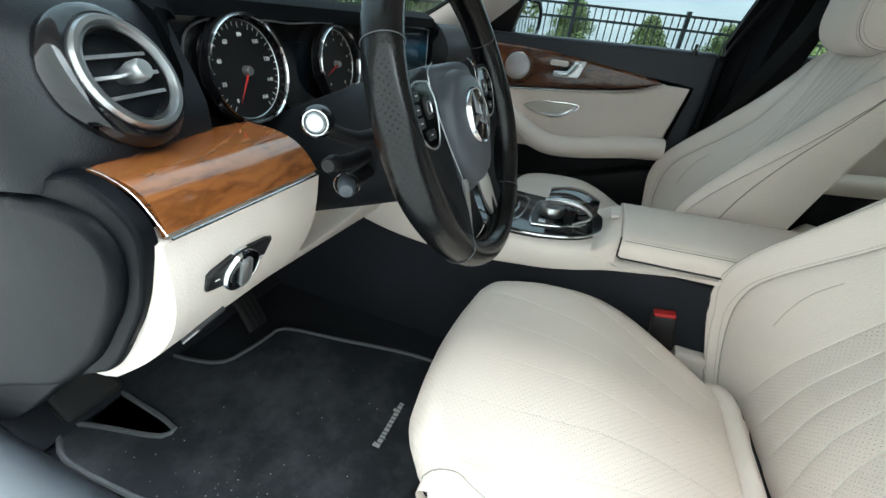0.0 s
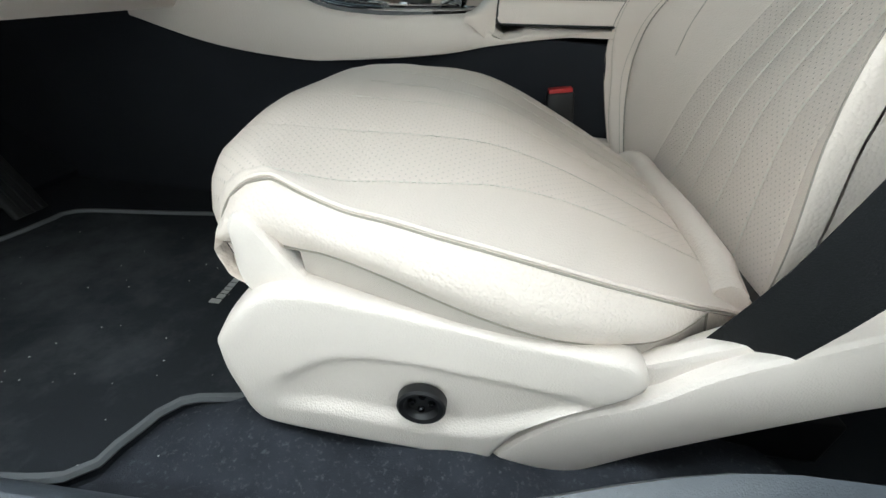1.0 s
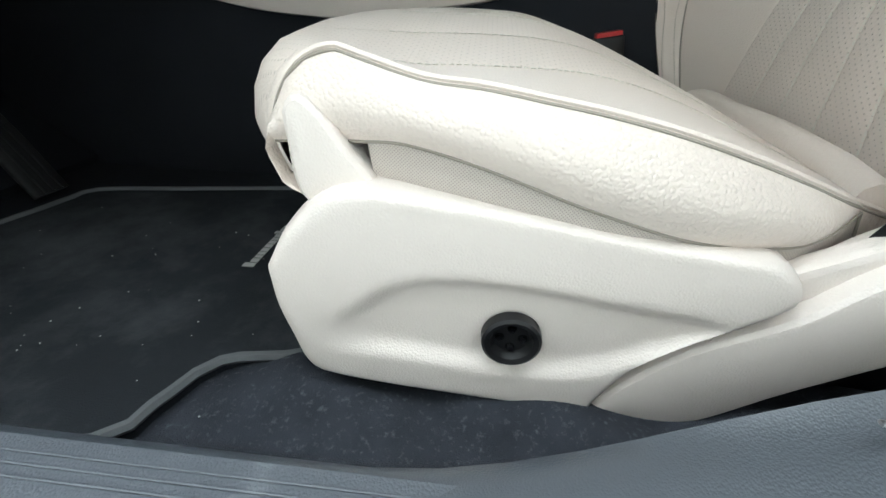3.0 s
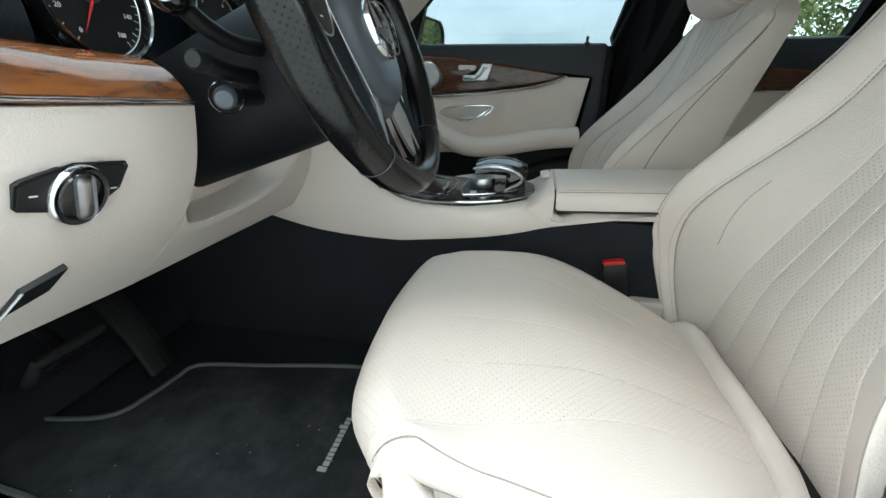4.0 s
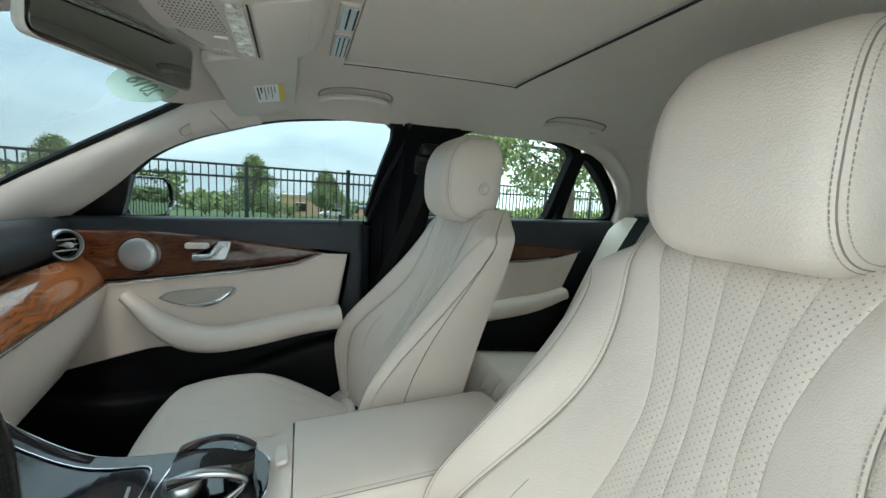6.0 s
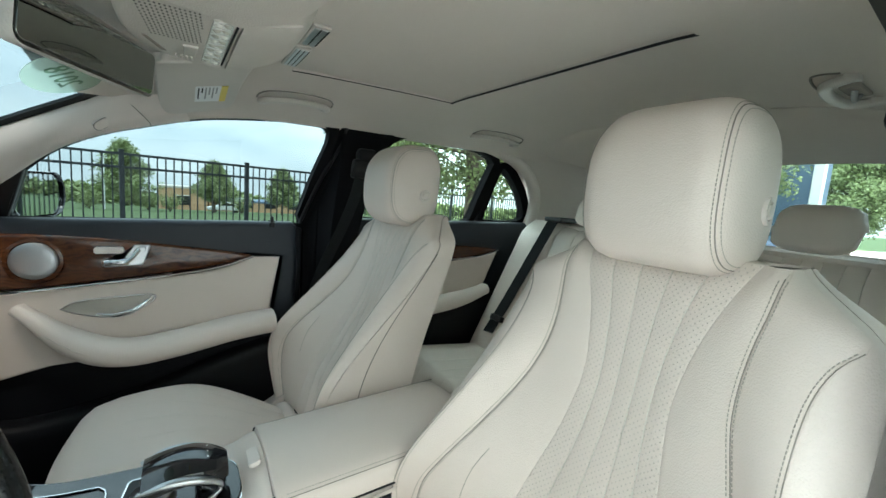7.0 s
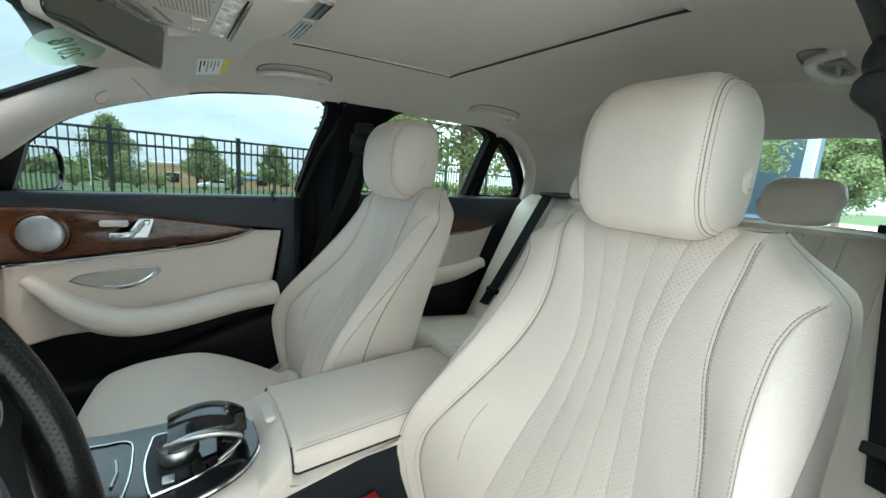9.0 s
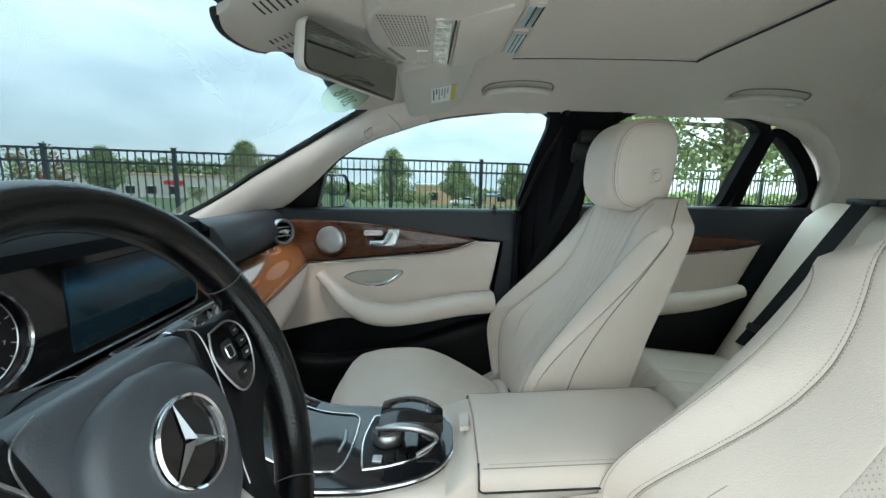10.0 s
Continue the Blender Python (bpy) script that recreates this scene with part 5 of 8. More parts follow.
def crumbs():
    """Pale dust and sand specks lying on the mat."""
    rng = random.Random(11)
    V, F = [], []
    for _ in range(80):
        if rng.random() < 0.6:
            x, y = rng.gauss(-0.28, 0.09), rng.gauss(-0.60, 0.045)
        else:
            x, y = rng.uniform(-0.42, 0.0), rng.uniform(-0.66, -0.30)
        y = max(-0.67, y)
        r = rng.uniform(0.0005, 0.0013)
        k = len(V)
        V += [(x - r, y, 0.3003), (x, y - r, 0.3003), (x + r, y, 0.3003), (x, y + r, 0.3003), (x, y, 0.3003 + r)]
        F += [(k, k + 1, k + 4), (k + 1, k + 2, k + 4), (k + 2, k + 3, k + 4), (k + 3, k, k + 4)]
    tagged(part("sand", (V, F), thread_grey), "pale sand specks scattered on the floor mat", "sand", kind="stuff")


crumbs()


def pedals():
    p = thing("accelerator_pedal", "tall ribbed black accelerator pedal", "pedal", (0, 0, 0))
    path = spline([(-0.505, -0.285, 0.300), (-0.56, -0.283, 0.40), (-0.63, -0.28, 0.49)], 8)
    part("pad", sweep(path, rounded(0.056, 0.014, 0.005, 3), up=(1, 0, 0.6)), rubber, p)
    for y in (-0.298, -0.284, -0.270):
        part("rib", sweep([(q[0] + 0.006, y, q[2] + 0.005) for q in path], rounded(0.004, 0.006, 0.0015, 2), up=(1, 0, 0.6)), satin_black, p)
    b = thing("brake_pedal", "wide black rubber brake pedal on a metal arm", "pedal", (0, 0, 0))
    part("pad", turn_bm(box(-0.008, 0.008, -0.055, 0.055, -0.032, 0.032, 0.006, 3), pose(-0.50, -0.44, 0.445, 0, 40, 0)), rubber, b)
    for k in range(4):
        part("rib", turn_bm(box(0.008, 0.011, -0.046, 0.046, -0.024 + k * 0.014, -0.018 + k * 0.014, 0.001), pose(-0.50, -0.44, 0.445, 0, 40, 0)), satin_black, b)
    part("arm", tube(spline([(-0.512, -0.43, 0.44), (-0.60, -0.42, 0.52), (-0.66, -0.41, 0.72)], 10), 0.010, 8), satin_black, b)
    f = thing("footrest", "black carpeted footrest beside the pedals", "footrest", (0, 0, 0))
    part("pad", turn_bm(box(-0.012, 0.012, -0.05, 0.05, -0.11, 0.11, 0.008), pose(-0.66, -0.60, 0.40, 0, -38, 0)), rubber, f)


pedals()


# ---- steering wheel ----
WHEEL = Matrix.Translation((-0.020, -0.37, 0.905)) @ pose(0, 0, 0, 0, 68, 0)   # local x down the wheel, y to the passenger, z to the driver


leaf_silver = material("brushed_pale_silver", (0.74, 0.75, 0.76), 0.38, 1.0, 0, 1, 0.05)
dull_chrome = material("dull_chrome", (0.34, 0.35, 0.37), 0.28, 1.0)


def steering_wheel():
    w = thing("steering_wheel", "black leather steering wheel with perforated grips and satin spoke trim", "steering wheel")
    w.matrix_world = WHEEL
    R = 0.176

    def rim(a0, a1, n, r0, r1, bulge=0.0):
        rows = []
        for i, a in enumerate(np.linspace(a0, a1, n)):
            k = i / (n - 1)
            r = r0 + (r1 - r0) * k + bulge * math.sin(math.pi * k) ** 2
            c, rad = Vector((R * math.cos(a), R * math.sin(a), 0)), Vector((math.cos(a), math.sin(a), 0))
            rows.append([c + rad * r * math.cos(b) + Vector((0, 0, 1)) * r * 1.15 * math.sin(b) for b in np.linspace(0, 2 * math.pi, 24, endpoint=False)])
        return grid(rows, wrap_v=True)
    d = radians
    for sg in (1, -1):
        gp = part("grip", rim(d(40 * sg), d(118 * sg), 44, 0.0175, 0.0175, 0.0025), grip_leather, w, "perforated black leather grip")
        uv = gp.data.uv_layers.new(name="along_rim")
        for k in range(43 * 24):
            i, j = divmod(k, 24)
            for q, (di, dj) in enumerate(((0, 0), (0, 1), (1, 1), (1, 0))):
                uv.data[4 * k + q].uv = ((i + di) * d(78) / 43 * R, (j + dj) * 2 * math.pi * 0.019 / 24)
        for a in (40, 118):
            part("seam_ring", moved(tube([(0.0182 * math.cos(b), 0, 0.0208 * math.sin(b)) for b in np.linspace(0, 2 * math.pi, 24, endpoint=False)], 0.0005, 5, wrap=True, up=(0, 1, 0)), pose(0, 0, 0, 0, 0, sg * a) @ Matrix.Translation((R, 0, 0))), piping_grey, w)
    part("rim_top", rim(d(118.3), d(241.7), 60, 0.0175, 0.0175), black_leather, w)
    part("rim_bottom", rim(d(-39.7), d(39.7), 40, 0.0175, 0.0175), black_leather, w)
    # shield-shaped pad with a raised round boss
    half = [(-0.062, 0.0), (-0.062, 0.048), (-0.058, 0.072), (-0.045, 0.080), (-0.022, 0.077), (0.005, 0.072), (0.035, 0.061), (0.068, 0.050), (0.092, 0.036), (0.100, 0.0)]
    sh = spline([*half, *[(x, -y) for x, y in half[-2:0:-1]], half[0]], 90)[:-1]
    part("airbag_pad", plate(sh, "z", 0.000, -0.045, 0.016, 5), hub_soft, w)
    bo = spline([(-0.052, 0.0), (-0.046, 0.035), (-0.025, 0.060), (0.008, 0.068), (0.045, 0.058), (0.078, 0.036), (0.090, 0.0), (0.078, -0.036), (0.045, -0.058), (0.008, -0.068), (-0.025, -0.060), (-0.046, -0.035), (-0.052, 0.0)], 60)[:-1]
    rows = []
    for k, h in ((1.0, -0.03), (1.0, -0.006), (0.985, 0.004), (0.94, 0.010), (0.87, 0.0140), (0.75, 0.0165), (0.5, 0.0180), (0.0, 0.0185)):
        rows.append([(0.010 + (x - 0.010) * k, y * k, h) for x, y in bo])
    part("airbag_boss", grid(rows, wrap_v=True), hub_soft, w)
    for sg in (-1, 1):
        part("relief_mark", tube([(0.006, sg * 0.052, 0.0150), (0.012, sg * 0.046, 0.0160), (0.004, sg * 0.046, 0.0162)], 0.0005, 5), black_soft, w)
    for sg in (-1, 1):
        sp = part("spoke", plate(spline([(-0.060, sg * 0.075), (-0.050, sg * 0.12), (-0.046, sg * 0.165), (0.030, sg * 0.168), (0.050, sg * 0.13), (0.095, sg * 0.09), (0.155, sg * 0.088), (0.163, sg * 0.066), (0.11, sg * 0.052), (0.06, sg * 0.06), (-0.060, sg * 0.075)], 50)[:-1], "z", 0.0, -0.022, 0.006, 3), black_soft, w, "black spoke shell")
        part("bright_line", tube([(x, sg * y, 0.002) for x, y in spline([(-0.062, 0.062), (-0.054, 0.079), (-0.036, 0.083), (-0.005, 0.079), (0.03, 0.070), (0.065, 0.058), (0.085, 0.054)], 34)], 0.0006, 6), silver, sp, "thin silver line")
        podo = spline([(-0.045, 0.092), (-0.046, 0.124), (-0.034, 0.142), (-0.014, 0.145), (0.012, 0.131), (0.021, 0.110), (0.013, 0.095), (-0.022, 0.083), (-0.045, 0.092)], 40)[:-1]
        pod = part("button_pod", plate([(x, sg * y) for x, y in podo], "z", 0.004, -0.004, 0.002), gloss_black, sp, "gloss black button pod")
        part("pod_frame", tube([(x, sg * y, 0.0035) for x, y in podo], 0.0010, 6, wrap=True), silver, pod, "silver frame line")
        part("touch_pad", plate([(x - 0.020, sg * (y + 0.106)) for x, y in rounded(0.022, 0.019, 0.004)], "z", 0.0052, 0.002, 0.001), satin_black, pod)
        part("touch_frame", tube([(x - 0.020, sg * (y + 0.106), 0.0053) for x, y in rounded(0.0120, 0.0100, 0.0028)], 0.0009, 5, wrap=True), chrome, pod)
        for bx, by, bw, bh in ((-0.034, 0.128, 0.010, 0.012), (-0.021, 0.132, 0.010, 0.013), (-0.008, 0.131, 0.010, 0.015), (0.006, 0.114, 0.010, 0.020)):
            bt = part("button", plate([(x + bx, sg * (y + by)) for x, y in rounded(bw, bh, 0.002)], "z", 0.0048, 0.002, 0.0006), satin_black, pod)
            part("symbol_bar", box(bx - 0.0006, bx + 0.0006, sg * by - 0.0025, sg * by + 0.0025, 0.0047, 0.0052, 0), white_print, bt)
    for sg in (-1, 1):
        leg = [(0.078, 0.034), (0.10, 0.036), (0.128, 0.046), (0.160, 0.052), (0.168, 0.064), (0.160, 0.086), (0.142, 0.080), (0.115, 0.058), (0.090, 0.050)]
        sh = part("lower_spoke", plate(spline([*[(x, sg * y) for x, y in leg], (leg[0][0], sg * leg[0][1])], 50)[:-1], "z", -0.002, -0.016, 0.004, 3), black_soft, w, "black lower spoke shell")
        outer = spline([(0.074, 0.044, -0.001), (0.10, 0.054, -0.001), (0.13, 0.070, -0.001), (0.150, 0.084, 0.0), (0.160, 0.092, 0.0)], 18)
        inner = spline([(0.078, 0.020, -0.006), (0.105, 0.026, -0.008), (0.135, 0.038, -0.008), (0.155, 0.048, -0.006), (0.166, 0.056, -0.002)], 18)
        rows = [[(p.x + (q.x - p.x) * k, sg * (p.y + (q.y - p.y) * k), p.z + (q.z - p.z) * k + 0.003 * math.sin(math.pi * k)) for k in np.linspace(0, 1, 6)] for p, q in zip(map(Vector, outer), map(Vector, inner))]
        part("leaf", thick(grid(rows), (0, 0, -0.004)), leaf_silver, sh, "wide satin silver leaf")
    part("lower_shell", plate(spline([(0.080, 0.030), (0.12, 0.030), (0.165, 0.040), (0.170, 0.0), (0.165, -0.040), (0.12, -0.030), (0.080, -0.030), (0.075, 0.0), (0.080, 0.030)], 40)[:-1], "z", -0.020, -0.034, 0.004, 2), satin_black, w, "black lower spoke shell")
    em = part("emblem", moved(lathe([(0.0, 0.0), (0.0295, 0.0), (0.0305, 0.002), (0.033, 0.002), (0.034, -0.004)], 40), Matrix.Translation((0.0075, 0, 0.0185))), gloss_black, w, "round dark emblem disc")
    part("emblem_ring", moved(lathe([(0.0305, 0.0), (0.0309, 0.004), (0.0325, 0.005), (0.034, 0.003), (0.0345, -0.003)], 44), Matrix.Translation((0.0075, 0, 0.019))), chrome, em, "chrome ring")
    for k in range(3):
        a = math.pi + k * 2 * math.pi / 3
        t, n = Vector((math.cos(a), math.sin(a), 0)), Vector((-math.sin(a), math.cos(a), 0))
        bar = ([Vector((0, 0, 0.005)), t * 0.0045 + n * 0.0042, t * 0.0310, t * 0.0045 - n * 0.0042, Vector((0, 0, -0.002))], [(0, 1, 2), (0, 2, 3), (4, 2, 1), (4, 3, 2)])
        part("emblem_bar", moved(bar, Matrix.Translation((0.0075, 0, 0.0195))), dull_chrome, em, "chrome tapered bar")
    return w


steering_wheel()


def column():
    c = thing("steering_column", "black steering column shroud with control stalks", "steering column")
    rows = []
    for h, r in ((-0.040, 0.050), (-0.045, 0.062), (-0.06, 0.072), (-0.10, 0.076), (-0.15, 0.075), (-0.3, 0.07)):
        rows.append([WHEEL @ Vector((r * 1.10 * math.cos(a) + 0.014, r * 1.05 * math.sin(a), h)) for a in np.linspace(0, 2 * math.pi, 36, endpoint=False)])
    v, f = grid(rows, wrap_v=True)
    part("shroud", (v, f + [tuple(range(35, -1, -1))]), black_soft, c)
    part("shroud_seam", tube([rows[2][j] for j in range(36)], 0.0012, 5, wrap=True), rubber, c)
    st = part("stalk", tube(spline([(-0.10, -0.44, 0.878), (-0.104, -0.48, 0.880), (-0.108, -0.515, 0.892), (-0.108, -0.542, 0.908)], 14), 0.0078, 12), satin_black, c, "black wiper stalk")
    ax = (0.45, -0.88, 0.12)
    part("stalk_end", moved(lathe([(0.0, 0.020), (0.011, 0.019), (0.0145, 0.015), (0.0155, 0.004), (0.0145, -0.010), (0.009, -0.018)], 26), aim((-0.108, -0.543, 0.909), ax)), gloss_black, st, "gloss black rounded stalk end")
    part("stalk_button", moved(lathe([(0.0, 0.003), (0.0075, 0.003), (0.0092, 0.001), (0.0096, -0.004)], 22), aim(Vector((-0.108, -0.543, 0.909)) + Vector(ax).normalized() * 0.0195, ax)), silver, st, "silver button")
    part("button_ring", moved(lathe([(0.0100, 0.0), (0.0106, 0.0015), (0.0118, 0.001), (0.012, -0.003)], 22), aim(Vector((-0.108, -0.543, 0.909)) + Vector(ax).normalized() * 0.0193, ax)), chrome, st, "chrome ring")
    s2 = part("stalk", tube(spline([(-0.11, -0.45, 0.852), (-0.108, -0.49, 0.855), (-0.106, -0.522, 0.861)], 10), 0.0085, 12), satin_black, c, "short black cruise stalk")
    part("stalk_end", moved(lathe([(0.0, 0.010), (0.009, 0.010), (0.0125, 0.007), (0.0135, -0.004), (0.0115, -0.012)], 20), aim((-0.106, -0.527, 0.862), (0.2, -0.97, 0.1)) @ Matrix.Diagonal((0.7, 0.7, 1, 1))), satin_black, s2)
    s3 = part("stalk", tube(spline([(-0.11, -0.44, 0.832), (-0.106, -0.47, 0.832), (-0.102, -0.50, 0.833)], 10), 0.0085, 12), satin_black, c, "black column adjuster")
    part("stalk_end", moved(lathe([(0.0, 0.014), (0.010, 0.013), (0.0130, 0.010), (0.0140, 0.0), (0.0130, -0.010), (0.008, -0.014)], 24), aim((-0.101, -0.508, 0.833), (0.5, -0.86, -0.1)) @ Matrix.Diagonal((0.72, 0.72, 1, 1))), hub_soft, s3)
    s4 = part("stalk", tube(spline([(-0.115, -0.31, 0.893), (-0.110, -0.26, 0.908), (-0.107, -0.205, 0.918)], 12), 0.0085, 12), satin_black, c, "black gear selector stalk")
    part("stalk_end", moved(lathe([(0.0, 0.022), (0.009, 0.021), (0.0115, 0.016), (0.012, 0.0), (0.0115, -0.016), (0.008, -0.020)], 24), aim((-0.107, -0.212, 0.917), (0.05, 0.98, 0.18))), hub_soft, s4, "grey selector end")
    part("ring", moved(lathe([(0.0122, -0.001), (0.0128, 0.0), (0.0122, 0.001)], 24), aim((-0.107, -0.222, 0.915), (0.05, 0.98, 0.18))), chrome, s4)
    part("ring", moved(lathe([(0.0140, -0.001), (0.0148, 0.0), (0.0140, 0.001)], 24), aim((-0.1025, -0.505, 0.833), (0.5, -0.86, -0.1))), chrome, s3, "thin chrome ring")
    return c


column()


# ---- dashboard ----
def vent(at, axis, r, parent, surround):
    """A round air vent: ring, dark throat, slats and a centre knob."""
    m = aim(at, axis)
    v = part("vent_ring", moved(lathe([(r * 0.74, -0.014), (r * 0.77, 0.000), (r * 0.80, 0.003), (r * 0.82, 0.0), (r * 0.87, 0.005), (r * 0.95, 0.005), (r, 0.0), (r * 1.01, -0.012)], 44), m), silver, parent, "satin silver vent ring")
    part("throat", moved(lathe([(r * 0.75, 0.0), (r * 0.74, -0.03), (0.0, -0.032)], 36), m), satin_black, v)
    up = (m.inverted().to_3x3() @ Vector((0, 0, 1)))
    a = math.atan2(up.y, up.x)
    for k in (-0.45, 0.0, 0.45):
        L = math.sqrt(1 - k * k) * r * 0.73
        part("slat", turn_bm(box(k * r * 0.75 - 0.0012, k * r * 0.75 + 0.0012, -L, L, -0.022, -0.004, 0.0008, 1), m @ pose(0, 0, 0, 0, 0, math.degrees(a))), satin_black, v)
        part("slat_edge", turn_bm(box(k * r * 0.75 - 0.0016, k * r * 0.75 + 0.0016, -L, L, -0.0045, -0.0025, 0.0005, 1), m @ pose(0, 0, 0, 0, 0, math.degrees(a))), leaf_silver, v)
    part("vent_knob", moved(lathe([(0.0, 0.017), (r * 0.15, 0.0165), (r * 0.18, 0.013), (r * 0.19, 0.004), (r * 0.15, -0.003), (r * 0.12, -0.014)], 24), m), leaf_silver, v, "satin silver knob")
    if surround:
        part("surround", moved(lathe([(r * 0.99, -0.001), (r * 1.03, 0.0005), (r * 1.10, -0.001), (r * 1.20, -0.005), (r * 1.235, -0.010), (r * 1.24, -0.018)], 52), m), gloss_black, v, "gloss black surround")
    return v


def lower(k, t):
    """The cream panel below the walnut band: k across from the door, t down."""
    y = -0.69 + 0.215 * k
    top = Vector((-0.152 - 0.010 * k, y, 0.829 - 0.006 * k))
    bot = Vector((-0.285 - 0.018 * k, y, 0.622 - 0.018 * k))
    p = top.lerp(bot, t)
    p.x += (0.045 - 0.008 * k) * math.sin(math.pi * t)
    return p


def dial(c, y, z, r, marks, labels, parent, needle):
    """A round gauge: rim, face, tick marks, figures and a needle."""
    m = upright((-0.283, y, z), (1, 0, 0.12))
    d = part("gauge_face", moved(lathe([(0.0, 0.0), (r * 0.9, 0.0), (r * 0.93, -0.002)], 44), m), satin_black, parent, "black gauge face")
    part("gauge_rim", moved(lathe([(r * 0.92, -0.002), (r * 0.93, 0.010), (r * 0.98, 0.013), (r * 1.02, 0.010), (r * 1.04, -0.004)], 48), m), gloss_black, d)
    part("bright_ring", moved(lathe([(r * 0.955, 0.0115), (r * 0.975, 0.0140), (r * 0.995, 0.0115)], 48), m), chrome, d, "chrome ring")
    part("inner_ring", moved(lathe([(r * 0.885, 0.0), (r * 0.90, 0.001), (r * 0.915, 0.0)], 48), m), silver, d)
    ticks = []
    for k in range(marks * 2 + 1):
        a = radians(235 - 290 * k / (marks * 2))
        L = 0.10 if k % 2 == 0 else 0.06
        n = Vector((-math.sin(a), math.cos(a), 0)) * 0.0006
        A, B = Vector((math.cos(a) * r * 0.86, math.sin(a) * r * 0.86, 0.0007)), Vector((math.cos(a) * r * (0.86 - L), math.sin(a) * r * (0.86 - L), 0.0007))
        ticks.append(([A + n, A - n, B - n, B + n], [(0, 1, 2, 3)]))
    part("scale", moved(join(*ticks), m), white_print, d, "white scale marks")
    for k, tx in enumerate(labels):
        a = radians(235 - 290 * k / (len(labels) - 1))
        lettering(tx, r * 0.11, m @ Matrix.Translation((math.cos(a) * r * 0.64, math.sin(a) * r * 0.64, 0.0008)), white_print, d, "figure")
    a = radians(needle)
    t, n = Vector((math.cos(a), math.sin(a), 0)), Vector((-math.sin(a), math.cos(a), 0))
    nd = part("needle", moved(([t * r * 0.72 + Vector((0, 0, 0.005)), n * 0.0022 + Vector((0, 0, 0.005)), -t * r * 0.12 + Vector((0, 0, 0.005)), -n * 0.0022 + Vector((0, 0, 0.005)), Vector((0, 0, 0.0065))], [(0, 1, 4), (1, 2, 4), (2, 3, 4), (3, 0, 4)]), m), red_print, d, "red needle")
    part("needle_hub", moved(lathe([(0.0, 0.009), (r * 0.07, 0.0085), (r * 0.09, 0.006), (r * 0.10, 0.0)], 20), m), silver, nd, "satin hub")
    return d


def dashboard():
    d = thing("dashboard", "black leather dashboard with walnut band and cream lower panel", "dashboard")
    rows = []
    for y in [*np.linspace(-0.558, -0.52, 9), *np.linspace(-0.51, 0.15, 34), *np.linspace(0.16, 0.20, 8), *np.linspace(0.22, 0.70, 26)]:
        r = sstep(-0.562, -0.530, y) * (1 - sstep(0.165, 0.195, y))
        right = sstep(0.25, 0.70, y)
        zt = 0.992 + 0.020 * r - 0.012 * right
        xe = -0.262 - 0.014 * r - 0.050 * right
        rows.append([(-0.99, y, 0.88), (-0.80, y, 0.93), (-0.55, y, zt - 0.030), (xe - 0.07, y, zt), (xe - 0.022, y, zt - 0.005), (xe - 0.004, y, zt - 0.018), (xe - 0.002, y, zt - 0.030), (xe + 0.006 * (1 - r) - 0.075 * r, y, zt - 0.034),
                     (xe + 0.012 * (1 - r) - 0.08 * r, y, 0.93), (xe + 0.002 * (1 - r) - 0.08 * r, y, 0.897), (xe - 0.03 - 0.07 * r, y, 0.878), (-0.37, y, 0.70), (-0.6, y, 0.62)])
    rows = [spline(q, 44) for q in rows]
    m = len(rows[0])
    b = next(k for k, q in enumerate(rows) if q[0][1] > 0.18)
    for name, chunk, mat, label in (("instrument_hood", rows[:b + 1], hood_black, "black leather hood over the displays"), ("upper_pad", rows[b:], navy_pad, "dark navy leather upper pad")):
        v, f = grid(chunk)
        part(name, (v, f + [tuple(range(m)), tuple((len(chunk) - 1) * m + j for j in range(m - 1, -1, -1))]), mat, d, label)
    # pad round the outer vent, wrapping round the dashboard's end
    vc, va = Vector((-0.240, -0.620, 0.938)), Vector((0.887, 0.208, 0.413)).normalized()
    front = lambda y, z: vc.x - (va.y * (y - vc.y) + va.z * (z - vc.z)) / va.x - 0.011 / va.x
    rows = []
    for y in [*(-0.700 - 0.020 * math.cos(math.pi / 2 * k / 11) for k in range(12)), *np.linspace(-0.685, -0.535, 22)]:
        w = max(0.0, (-0.700 + 0.075 - y) / 0.096)
        inset = 0.080 * (1 - math.sqrt(max(0.0, 1 - w * w)))
        zb = 0.868 + 0.010 * sstep(-0.70, -0.56, y)
        rows.append(spline([(-0.99, y, 0.88), (-0.80, y, 0.93 - inset), (-0.55, y, 0.976 - inset), (front(y, 0.994) - 0.075 - inset, y, 1.002 - 0.5 * inset), (front(y, 0.994) - 0.022 - inset, y, 0.997 - 0.4 * inset),
                            (front(y, 0.975) - 0.002 - inset, y, 0.977 - 0.2 * inset), (front(y, 0.945) - inset, y, 0.945), (front(y, 0.915) - inset, y, 0.915), (front(y, zb) - 0.010 - inset, y, zb), (front(y, zb) - 0.060 - inset, y, zb - 0.020), (-0.6, y, 0.84)], 48))
    m = len(rows[0])
    v, f = grid(rows)
    part("upper_pad", (v, f + [tuple(range(m)), tuple((len(rows) - 1) * m + j for j in range(m - 1, -1, -1))]), navy_pad, d, "dark navy leather pad round the outer vent")
    # wide gloss panel with gauges and screen
    pan = spline([(-0.548, 0.985), (-0.540, 0.885), (-0.520, 0.860), (-0.40, 0.846), (-0.10, 0.842), (0.13, 0.842), (0.152, 0.856), (0.156, 0.955), (0.140, 0.978), (-0.20, 0.984), (-0.548, 0.985)], 90)[:-1]
    gp = part("display_panel", plate(pan, "x", -0.296, -0.34, 0.004), gloss_black, d, "wide gloss black display panel")
